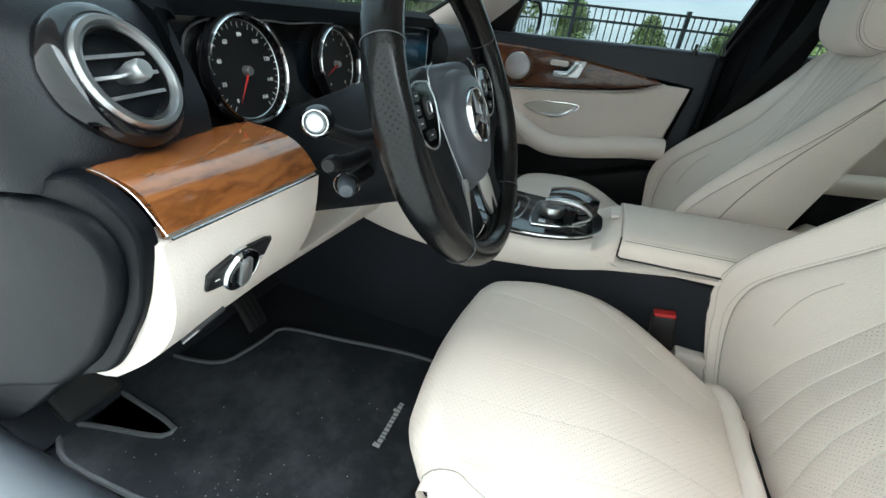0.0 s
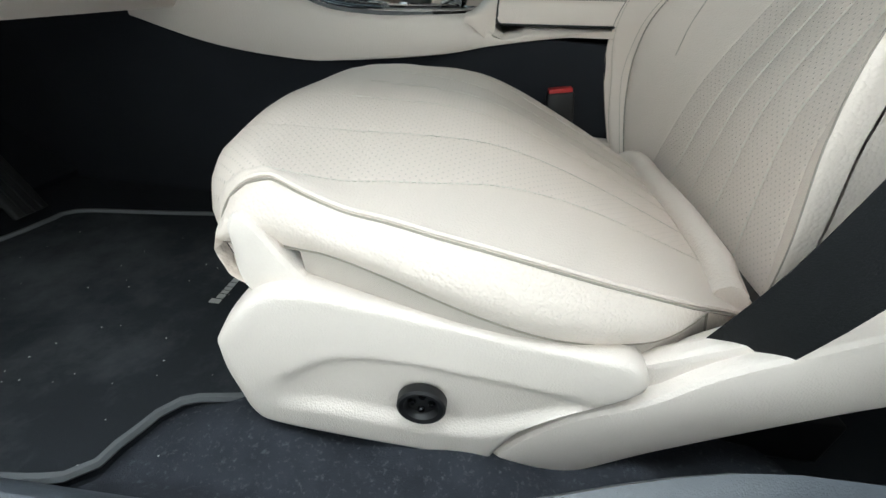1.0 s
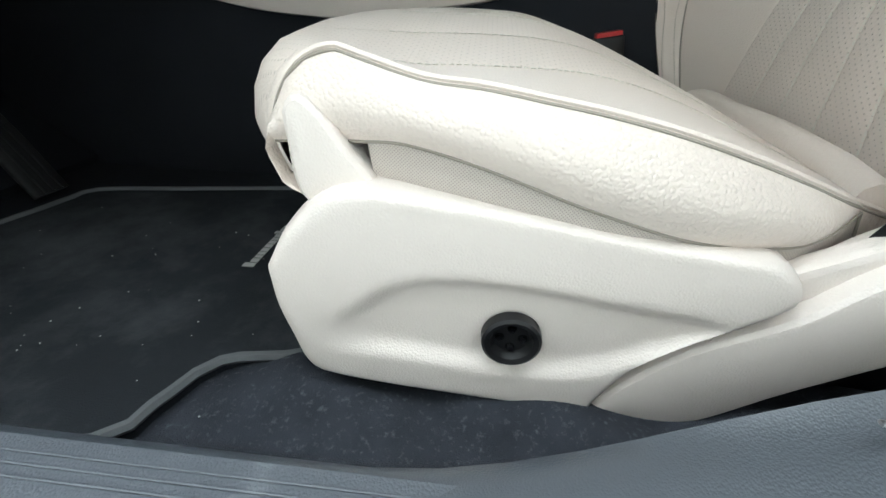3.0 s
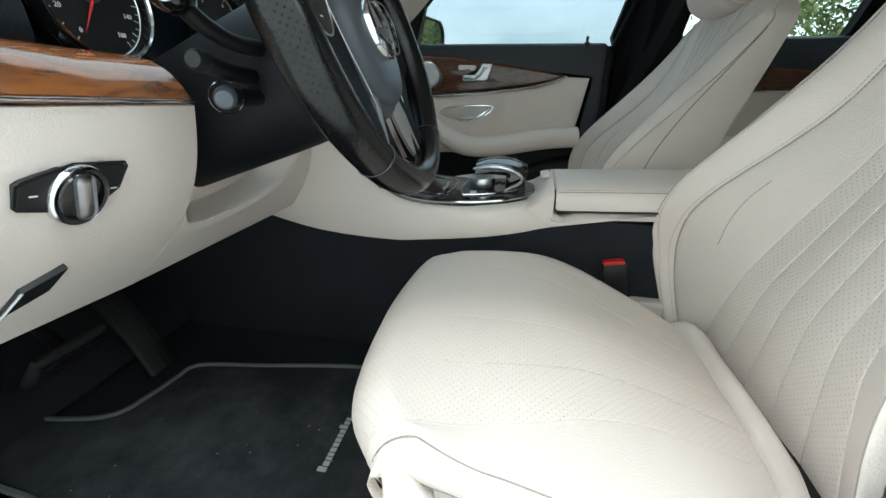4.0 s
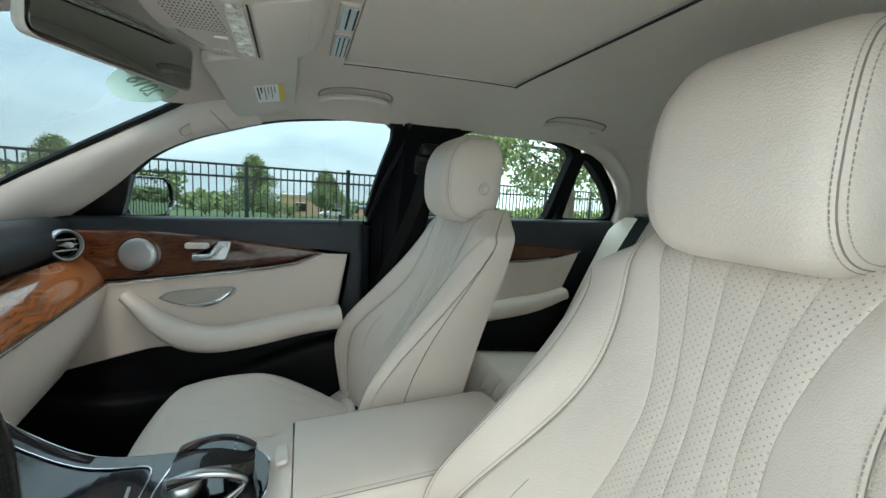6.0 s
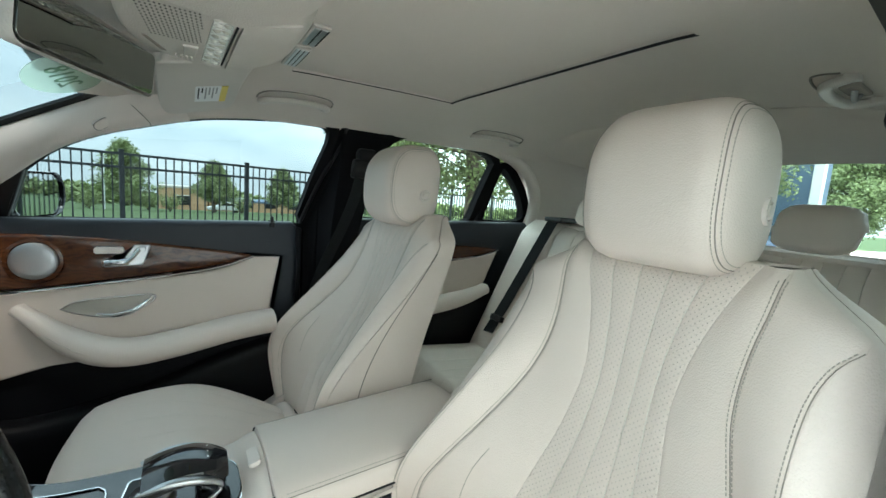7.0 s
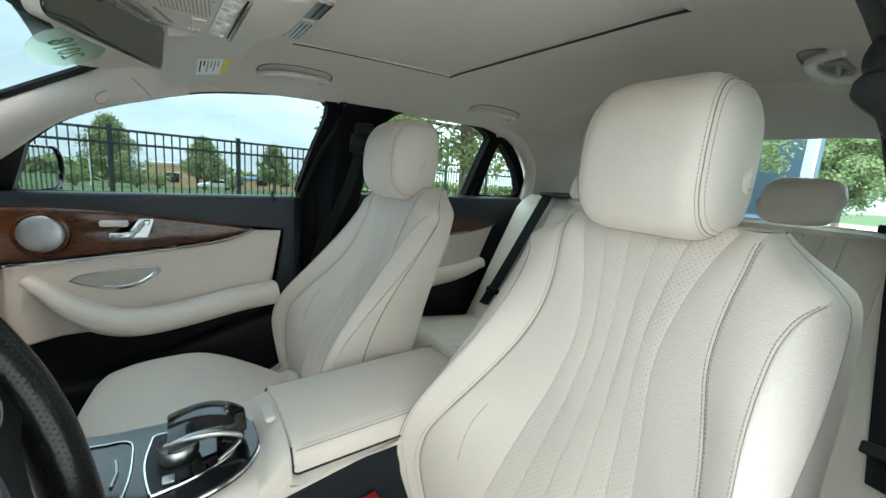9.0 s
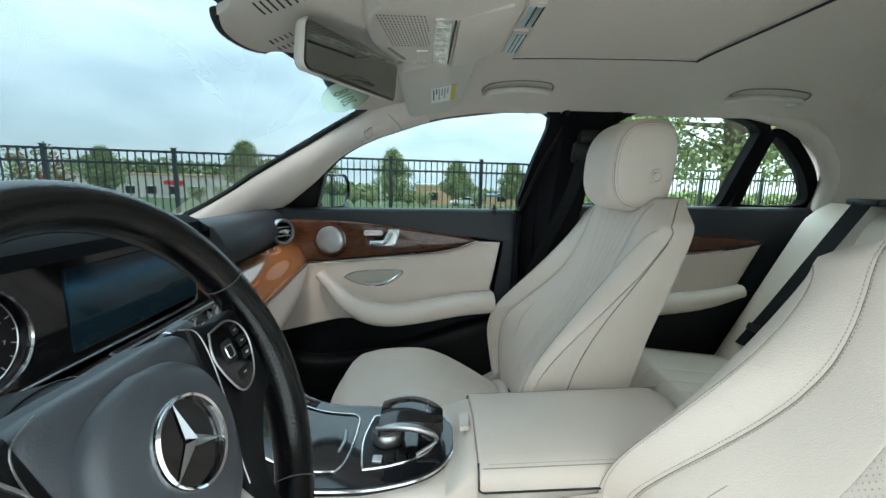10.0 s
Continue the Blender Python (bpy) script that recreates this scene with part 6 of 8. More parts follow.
    part("panel_frame", tube([(-0.2945, y, z) for y, z in pan], 0.0018, 6, wrap=True, up=(1, 0, 0)), silver, gp, "thin silver frame")
    part("screen", plate([(y + 0.02, z + 0.912) for y, z in rounded(0.29, 0.112, 0.004)], "x", -0.2935, -0.30, 0.001), screen_lit, gp, "dim blue centre screen")
    part("cluster_screen", plate([(y - 0.35, z + 0.912) for y, z in rounded(0.085, 0.085, 0.004)], "x", -0.2935, -0.30, 0.001), screen_glass, gp)
    arch = spline([(-0.293, -0.525, 0.90), (-0.293, -0.515, 0.965), (-0.293, -0.45, 0.982), (-0.293, -0.35, 0.978), (-0.293, -0.25, 0.980), (-0.293, -0.20, 0.96)], 40)
    part("arch_line", tube(arch, 0.0014, 6, up=(1, 0, 0)), silver, gp)
    dial(gp, -0.447, 0.924, 0.063, 16, ["0", "20", "40", "60", "80", "100", "120", "140", "160"], gp, 238)
    dial(gp, -0.252, 0.922, 0.056, 8, ["0", "1", "2", "3", "4", "5", "6", "7", "8"], gp, 205)
    # walnut bands
    def band(y0, y1, n, top, bot, swell=0.016):
        P = []
        for y in np.linspace(y0, y1, n):
            k = (y - y0) / (y1 - y0)
            A, B = Vector(top(k)), Vector(bot(k))
            P.append([(q.x + swell * math.sin(math.pi * t), y, q.z + 0.75 * swell * math.sin(math.pi * t)) for t in np.linspace(0, 1, 12) for q in (A.lerp(B, t),)])
        return thick(grid(P), (-0.006, 0, -0.006))
    part("walnut_band", band(-0.685, -0.478, 24, lambda k: (-0.222 - 0.040 * min(1, k * 1.6), 0, 0.876 - 0.005 * k), lambda k: (-0.150 - 0.012 * k, 0, 0.838 - 0.008 * k)), wood, d, "glossy orange-brown burl walnut band")
    part("walnut_band", band(0.115, 0.692, 48, lambda k: (-0.268 - 0.030 * k, 0, 0.888 - 0.004 * k), lambda k: (-0.200 - 0.045 * k, 0, 0.797 + 0.013 * k), 0.007), wood, d, "glossy orange-brown burl walnut band")
    part("bright_strip", tube([(-0.1455 - 0.012 * k, -0.685 + 0.207 * k, 0.835 - 0.008 * k) for k in np.linspace(0, 1, 8)], 0.0013, 8), chrome, d, "chrome strip under the walnut")
    part("bright_strip", tube(spline([(-0.222, -0.687, 0.878), (-0.196, -0.688, 0.8765), (-0.170, -0.688, 0.866), (-0.147, -0.687, 0.838)], 18), 0.0005, 8), chrome, d, "chrome strip at the walnut's end")
    part("bright_strip", tube([(-0.195 - 0.045 * k, 0.115 + 0.577 * k, 0.793 + 0.013 * k) for k in np.linspace(0, 1, 12)], 0.0025, 8), chrome, d, "chrome strip under the walnut")
    # cream lower panel, driver side
    lp = part("lower_panel", thick(grid([[lower(k, t) for t in np.linspace(0, 1, 18)] for k in np.linspace(0, 1, 24)]), (-0.025, 0, 0.004)), cream_soft, d, "cream lower panel")
    P = [[lower(0, t) + Vector((-0.05 * u, -0.006 * math.sin(math.pi * u), 0.0)) for u in np.linspace(0, 1, 5)] for t in np.linspace(0, 1, 18)]
    part("panel_end", thick(grid(P), (0, 0.012, 0)), cream_soft, d, "cream end face")
    # light switch
    def facing(k, t):
        a, b, c = Vector(lower(k, t)), Vector(lower(k + 0.05, t)), Vector(lower(k, t + 0.05))
        n = (c - a).cross(b - a).normalized()
        return n if n.x > 0 else -n
    n = facing(0.29, 0.30)
    m = upright(lower(0.335, 0.295) + n * 0.0022, n) @ pose(0, 0, 0, 0, 0, -8) @ Matrix.Diagonal((0.92, 0.92, 0.85, 1))
    loc = lambda a, b, c: Matrix.Translation((a, b, c))
    hexa = [(-0.045, 0.0125), (-0.040, 0.0155), (-0.004, 0.0262), (0.045, 0.0265), (0.048, 0.023), (0.042, 0.004), (0.024, -0.008), (-0.020, -0.009), (-0.042, -0.0055), (-0.045, -0.003)]
    ls = part("light_switch", turn_bm(plate(hexa, "z", 0.002, -0.014, 0.0015), m), satin_black, lp, "black light switch panel")
    part("switch_frame", moved(tube([(x * 1.03, y * 1.05, 0.0003) for x, y in hexa], 0.0012, 6, wrap=True), m), satin_black, ls, "black frame")
    part("switch_ring", moved(lathe([(0.0, 0.006), (0.021, 0.006), (0.0235, 0.0065), (0.0245, 0.005), (0.025, -0.006)], 36), m @ loc(0.002, 0.002, 0)), gloss_black, ls)
    part("ring_line", moved(lathe([(0.0238, 0.005), (0.0246, 0.0068), (0.0256, 0.0055), (0.0258, -0.006)], 36), m @ loc(0.002, 0.002, 0)), chrome, ls, "chrome ring")
    part("rotary_knob", moved(lathe([(0.0, 0.008), (0.017, 0.008), (0.0195, 0.0075), (0.0205, 0.006), (0.021, 0.004)], 30), m @ loc(0.002, 0.002, 0)), gloss_black, ls, "gloss black rotary knob")
    part("knob_grip", turn_bm(box(-0.0085, 0.0085, -0.0195, 0.0195, 0.005, 0.0120, 0.006, 4), m @ loc(0.002, 0.002, 0) @ pose(0, 0, 0, 0, 0, 13)), silver, ls)
    lettering("AUTO", 0.0052, m @ loc(0.0, 0.0190, 0.0068), white_print, ls)
    for bx in (-0.034, 0.036):
        part("symbol_bar", turn_bm(box(bx - 0.003, bx + 0.003, 0.004, 0.0052, 0.002, 0.0026, 0), m), white_print, ls)
    # parking brake switch low on the panel
    m2 = upright(lower(0.255, 0.64) + facing(0.255, 0.64) * 0.0015, facing(0.255, 0.64)) @ pose(0, 0, 0, 0, 0, -4)
    pb = part("brake_switch", turn_bm(plate([(-0.018, -0.024), (-0.014, 0.005), (0.017, 0.018), (0.014, -0.010)], "z", 0.003, -0.016, 0.0015), m2), satin_black, lp, "black parking brake switch")
    part("switch_edge", moved(tube([(-0.018, -0.024, 0.003), (-0.014, 0.005, 0.003)], 0.0012, 6), m2), silver, pb)
    # knee panel with the column recess, and the passenger side
    rim_z = lambda y: curve(y, [(-0.478, 0.722), (-0.468, 0.700), (-0.448, 0.684), (-0.385, 0.677), (-0.30, 0.684), (-0.24, 0.702), (-0.19, 0.735), (-0.12, 0.82)])
    P = []
    for y in np.linspace(-0.474, -0.125, 110):
        k = (y + 0.478) / 0.353
        zt, zb, xb = 0.823 - 0.048 * k, 0.604 + 0.018 * k, -0.303 + 0.040 * k
        row = []
        for t in np.linspace(0, 1, 90):
            z = zt + (zb - zt) * t
            x = -0.162 - 0.055 * k + (xb + 0.162 + 0.055 * k) * t + (0.037 - 0.020 * k) * math.sin(math.pi * t)
            h = z - rim_z(y)
            row.append((x - 0.055 * sstep(0, 0.016, h) * sstep(-0.478, -0.468, y) + 0.0028 * math.exp(-((h + 0.010) / 0.005) ** 2) * sstep(-0.478, -0.455, y), y, z))
        P.append(row)
    part("knee_panel", thick(grid(P), (-0.025, 0, 0.004)), cream_soft, d, "cream knee panel")
    P = []
    for y in np.linspace(0.10, 0.702, 28):
        k = (y - 0.10) / 0.602
        A, B = Vector((-0.197 - 0.045 * k, y, 0.790 + 0.013 * k)), Vector((-0.235 - 0.125 * k, y, 0.60 - 0.055 * k))
        P.append([(q.x + 0.018 * math.sin(math.pi * t), y, q.z) for t in np.linspace(0, 1, 10) for q in (A.lerp(B, t),)])
    part("glovebox_panel", thick(grid(P), (-0.025, 0, 0)), cream_soft, d, "cream glovebox panel")
    # end cap facing the door opening
    cap = spline([(-0.222, 0.8765), (-0.196, 0.8735), (-0.170, 0.860), (-0.157, 0.840), (-0.163, 0.806), (-0.178, 0.768), (-0.204, 0.728), (-0.262, 0.655), (-0.36, 0.590), (-0.65, 0.36), (-0.9, 0.40), (-0.9, 0.86), (-0.5, 0.84), (-0.31, 0.856), (-0.222, 0.8765)], 280)[:-1]
    ec = part("end_cap", plate(cap, "y", -0.704, -0.6885, 0.006, 4), cap_navy, d, "dark blue-grey end cap")
    bulge = spline([(-0.80, 0.80), (-0.36, 0.838), (-0.276, 0.850), (-0.225, 0.852), (-0.196, 0.846), (-0.180, 0.830), (-0.178, 0.808), (-0.190, 0.776), (-0.217, 0.735), (-0.285, 0.655), (-0.42, 0.56), (-0.80, 0.42), (-0.80, 0.80)], 220)[:-1]
    part("cap_panel", plate(bulge, "y", -0.715, -0.700, 0.012, 6), cap_navy, ec)
    vent(vc, va, 0.0478, d, True)
    vent((-0.283, 0.602, 0.922), (1, -0.62, 0.06), 0.039, d, False)
    # centre stack
    stack = part("control_panel", sweep([(-0.238, 0, 0.842), (-0.225, 0, 0.80), (-0.205, 0, 0.765), (-0.185, 0, 0.735)], [(-0.118, -0.02), (0.118, -0.02), (0.118, 0.012), (0.112, 0.016), (-0.112, 0.016), (-0.118, 0.012)], up=(1, 0, 0.5)), gloss_black, d, "gloss black control panel above the console")
    part("vent_panel", turn_bm(plate(rounded(0.29, 0.064, 0.008), "x", 0.006, -0.012, 0.003), pose(-0.232, 0, 0.832, 0, 14, 0)), gloss_black, stack, "gloss black panel round the centre vents")
    part("bright_strip", tube([(-0.222, y, 0.865) for y in np.linspace(-0.2, 0.125, 8)], 0.0018, 6), silver, stack, "silver strip above the vents")
    for y in (-0.105, -0.034, 0.037, 0.108):
        vent((-0.220, y, 0.835), (1, 0, 0.25), 0.0285, stack, False)
    for r in range(3):
        for k in range(7):
            x, z = -0.222 + r * 0.014, 0.806 - r * 0.024
            part("button", turn_bm(box(-0.004, 0.004, -0.012, 0.012, -0.007, 0.007, 0.002), pose(x + 0.016, -0.096 + k * 0.032, z + 0.006, 0, 32, 0)), silver if r != 1 else satin_black, stack)
    return d


hood_black = material("black_hood_leather", (0.0035, 0.004, 0.005), 0.65, 0, 0.2, 500, 0.12, spec=0.06, voronoi=True)
def lit_screen():
    """A dim display: a blue band over dark ground."""
    m = material("dim_blue_display", (0.004, 0.006, 0.009), 0.10, 0, 0, 1, 0.1, spec=0.3)
    n, l = m.node_tree.nodes, m.node_tree.links
    tc, sep, soft, ramp = n.new("ShaderNodeTexCoord"), n.new("ShaderNodeSeparateXYZ"), n.new("ShaderNodeTexNoise"), n.new("ShaderNodeValToRGB")
    soft.inputs["Scale"].default_value, soft.inputs["Detail"].default_value = 30.0, 5.0
    add = n.new("ShaderNodeMath")
    add.operation, add.inputs[1].default_value = "MULTIPLY_ADD", 0.03
    l.new(tc.outputs["Object"], sep.inputs[0])
    l.new(tc.outputs["Object"], soft.inputs["Vector"])
    l.new(soft.outputs["Fac"], add.inputs[0])
    l.new(sep.outputs[2], add.inputs[2])
    rng = n.new("ShaderNodeMapRange")
    rng.inputs["From Min"].default_value, rng.inputs["From Max"].default_value = 0.87, 0.985
    l.new(add.outputs[0], rng.inputs["Value"])
    l.new(rng.outputs["Result"], ramp.inputs["Fac"])
    e = ramp.color_ramp.elements
    e[0].position, e[0].color, e[1].position, e[1].color = 0.0, (0.001, 0.003, 0.004, 1), 1.0, (0.0005, 0.001, 0.0015, 1)
    for p, c in ((0.45, (0.001, 0.0045, 0.006)), (0.60, (0.002, 0.010, 0.015)), (0.74, (0.003, 0.016, 0.027)), (0.88, (0.001, 0.003, 0.005))):
        e.new(p).color = (*c, 1)
    b = n["Principled BSDF"]
    l.new(ramp.outputs["Color"], b.inputs["Emission Color"])
    b.inputs["Emission Strength"].default_value = 0.13
    return m


screen_lit = lit_screen()
screen_glass = material("dark_screen_glass", (0.004, 0.007, 0.010), 0.10, 0, 0, 1, 0.1, spec=0.3)
dashboard()


# ---- centre console ----
LIFT = [(-0.36, 0.845), (-0.30, 0.822), (-0.22, 0.778), (-0.168, 0.737), (-0.12, 0.693), (-0.066, 0.657), (-0.02, 0.643), (0.05, 0.640), (0.12, 0.643), (0.22, 0.652)]   # height of the gloss panel over x


def console():
    c = thing("centre_console", "cream leather centre console with piano black panel", "centre console")
    rows = []
    for x in np.linspace(-0.345, 0.63, 56):
        top = min(curve(x, LIFT) - 0.005, curve(x, [(-0.40, 0.80), (0.20, 0.80), (0.235, 0.640), (0.30, 0.636), (0.63, 0.652)]))
        low = curve(x, [(-0.40, 0.616), (-0.355, 0.604), (-0.21, 0.570), (-0.066, 0.558), (0.0, 0.563), (0.096, 0.575), (0.18, 0.588), (0.243, 0.603), (0.41, 0.632), (0.63, 0.648)])
        low = min(low, top - 0.006)
        w = 0.124 + 0.012 * sstep(0.0, -0.3, x)
        prof = [(w - 0.016, low), (w - 0.002, low + 0.002), (w, low + 0.006), (w - 0.001, low + 0.5 * (top - low)), (w - 0.003, top - 0.012), (w - 0.010, top - 0.002), (w - 0.022, top + 0.001)]
        slim = 0.016 * sstep(0.10, 0.24, x)
        rows.append([(x, slim - y, z) for y, z in prof] + [(x, -0.05, top + 0.001), (x, 0.05, top + 0.001)] + [(x, y, z) for y, z in reversed(prof)])
    part("body", grid(rows), cream_soft, c)
    for sg in (-1, 1):
        part("tunnel_side", sweep([(-0.95, sg * 0.085, 0.44), (0.95, sg * 0.085, 0.44)], rounded(0.03, 0.36, 0.004, 2)), carpet, c, "black carpeted tunnel side")
    # armrest lid with a crowned top and rounded rims
    lid = []
    for x in [0.245, 0.246, 0.2475, 0.250, *np.linspace(0.255, 0.625, 24)]:
        e = min(1.0, (x - 0.245) / 0.004 + 0.55, (0.625 - x) / 0.035)
        e = math.sqrt(max(0.0, 1 - (1 - e) ** 2))
        ring = []
        for y, z in [(-0.119, 0.0), (-0.120, 0.010), (-0.119, 0.024), (-0.112, 0.034), (-0.090, 0.042), (-0.045, 0.049), (0.0, 0.051), (0.045, 0.049), (0.090, 0.042), (0.112, 0.034), (0.119, 0.024), (0.120, 0.010), (0.119, 0.0)]:
            ring.append((x, 0.008 + y * 0.945, 0.637 + z * (0.25 + 0.75 * e) + 0.055 * (x - 0.245)))
        lid.append(ring)
    v, f = grid(lid)
    m = 13
    ld = part("armrest_lid", (v, f + [tuple(range(m)), tuple((len(lid) - 1) * m + j for j in range(m - 1, -1, -1))]), leather, c, "cream leather armrest lid")
    for sg in (-1, 1):
        part("stitching", stitches([(x, 0.008 + sg * 0.1010, 0.6730 + 0.055 * (x - 0.245)) for x in np.linspace(0.26, 0.61, 60)], (0, sg * 0.0002, 0.0002)), thread, ld)
        part("seam_cord", tube([(x, 0.008 + sg * 0.1060, 0.6702 + 0.055 * (x - 0.245)) for x in np.linspace(0.25, 0.62, 12)], 0.0010, 5), seam_dark, ld)
        edge = [(0.2445, 0.008 + sg * 0.096, 0.672), (0.2445, 0.008 + sg * 0.107, 0.664), (0.2445, 0.008 + sg * 0.1125, 0.650), (0.2450, 0.008 + sg * 0.1125, 0.640), (0.252, 0.008 + sg * 0.1125, 0.6355)]
        part("lid_gap", tube([*spline(edge, 20), *[(x, 0.008 + sg * 0.1125, 0.6355 + 0.055 * (x - 0.252)) for x in np.linspace(0.27, 0.62, 12)]], 0.0019, 6), rubber, ld, "dark gap under the lid")
    # collar in front of the lid, with the release button
    col = []
    for x in np.linspace(0.195, 0.2432, 8):
        k = (x - 0.195) / 0.0482
        col.append([(x, y * (0.98 - 0.085 * k) + 0.008 * k, 0.642 + z * (0.15 + 0.80 * sstep(0, 1, k))) for y, z in [(-0.1235, -0.03), (-0.1215, 0.004), (-0.118, 0.014), (-0.111, 0.024), (-0.085, 0.034), (-0.04, 0.042), (0.0, 0.045), (0.04, 0.042), (0.085, 0.034), (0.111, 0.024), (0.118, 0.014), (0.1215, 0.004), (0.1235, -0.03)]])
    part("collar", thick(grid(col), (0, 0, -0.004)), leather, c, "cream leather collar")
    part("lid_button", turn_bm(plate(rounded(0.018, 0.042, 0.006), "z", 0.0035, -0.004, 0.0015), pose(0.228, -0.002, 0.6860, 0, -14, 0)), cream_plastic, c, "cream lid release button")
    # gloss panel, swept up to the dashboard
    po = spline([(-0.215, -0.108), (-0.15, -0.112), (0.0, -0.112), (0.10, -0.106), (0.17, -0.085), (0.205, -0.045), (0.212, 0.0), (0.205, 0.045), (0.17, 0.085), (0.10, 0.106), (0.0, 0.112), (-0.15, 0.112), (-0.215, 0.108)], 80)
    lift = lambda x: curve(x, LIFT)
    bm = plate(po, "z", 0.006, -0.006, 0.003)
    bmesh.ops.subdivide_edges(bm, edges=[e for e in bm.edges if e.calc_length() > 0.05], cuts=5, use_grid_fill=True)
    for vv in bm.verts:
        vv.co.z += lift(vv.co.x)
    pn = part("gloss_panel", bm, gloss_black, c, "piano black console panel")
    part("panel_rim", tube([(x, y, lift(x) + 0.002) for x, y in po], 0.0022, 6), chrome, pn, "chrome rim")
    L = lambda pts: [(x, y, lift(x) + 0.0075) for x, y in pts]
    cub = spline([(-0.17, -0.075), (0.0, -0.078), (0.030, -0.070), (0.040, -0.03), (0.042, 0.03), (0.036, 0.070), (0.0, 0.078), (-0.17, 0.075)], 50)
    part("cubby_frame", tube(L(cub), 0.0016, 6), chrome, pn, "chrome frame of the lidded tray")
    part("cubby_handle", tube(L([(0.022, -0.03), (0.026, 0.0), (0.022, 0.03)]), 0.0024, 6), silver, pn)
    fr = spline([(0.066, 0.066), (0.058, 0.0), (0.066, -0.066), (0.074, -0.071), (0.12, -0.062), (0.165, -0.040), (0.182, 0.0), (0.165, 0.040), (0.12, 0.062), (0.074, 0.071), (0.066, 0.066)], 60)[:-1]
    ct = part("controller_frame", tube(L(fr), 0.0022, 6, wrap=True), chrome, pn, "chrome controller frame")
    part("controller_base", plate([(x, y) for x, y in fr], "z", lift(0.1) + 0.0070, lift(0.1), 0.001), satin_black, ct)
    for k in range(5):
        x0 = 0.080 + 0.019 * k
        part("button", box(x0, x0 + 0.015, -0.060 + 0.006 * max(0, k - 2), -0.044 + 0.004 * max(0, k - 2), 0.648, 0.6535, 0.0015), satin_black if k else silver, ct)
        part("button", box(x0, x0 + 0.015, 0.044 - 0.004 * max(0, k - 2), 0.060 - 0.006 * max(0, k - 2), 0.648, 0.6535, 0.0015), satin_black, ct)
    part("rotary_dial", moved(lathe([(0.0, 0.018), (0.020, 0.018), (0.026, 0.022), (0.0275, 0.018), (0.0285, 0.008), (0.025, 0.0)], 36), Matrix.Translation((0.100, -0.002, 0.650))), silver, ct, "satin silver rotary dial")
    # touchpad bridge over the dial
    tp = []
    for x in np.linspace(0.088, 0.192, 16):
        k = (x - 0.088) / 0.104
        w = 0.038 * math.sqrt(max(0.0, 1 - (1.9 * max(0, k - 0.55)) ** 2)) + 0.001
        z = 0.690 + 0.018 * math.sin(math.pi * (0.15 + 0.75 * k))
        tp.append([(x, -w - 0.002, z - 0.010), (x, -w, z), (x, -w * 0.5, z + 0.005), (x, 0, z + 0.006), (x, w * 0.5, z + 0.005), (x, w, z), (x, w + 0.002, z - 0.010)])
    tb = part("touchpad", thick(grid(tp), (0, 0, -0.006)), gloss_black, ct, "gloss black touchpad hood")
    for sg in (-1, 1):
        arm = spline([(0.084, sg * 0.036, 0.694), (0.12, sg * 0.042, 0.702), (0.160, sg * 0.042, 0.696), (0.182, sg * 0.036, 0.675), (0.150, sg * 0.048, 0.656)], 26)
        part("touchpad_arm", sweep(arm, rounded(0.012, 0.009, 0.003, 3), up=(0, 0, 1), scale=[0.5 + 0.6 * math.sin(math.pi * min(1, k / 20)) for k in range(26)]), silver, tb, "satin silver arm")
    part("touchpad_stem", box(0.150, 0.190, -0.022, 0.022, 0.645, 0.695, 0.008), gloss_black, ct)
    for y in (-0.014, 0.0, 0.014):
        part("dot", moved(lathe([(0.0, 0.0004), (0.0010, 0.0003), (0.0011, -0.0005)], 8), aim((0.166, y, 0.7135), (0.2, 0, 1))), white_print, tb)
    return c


console()


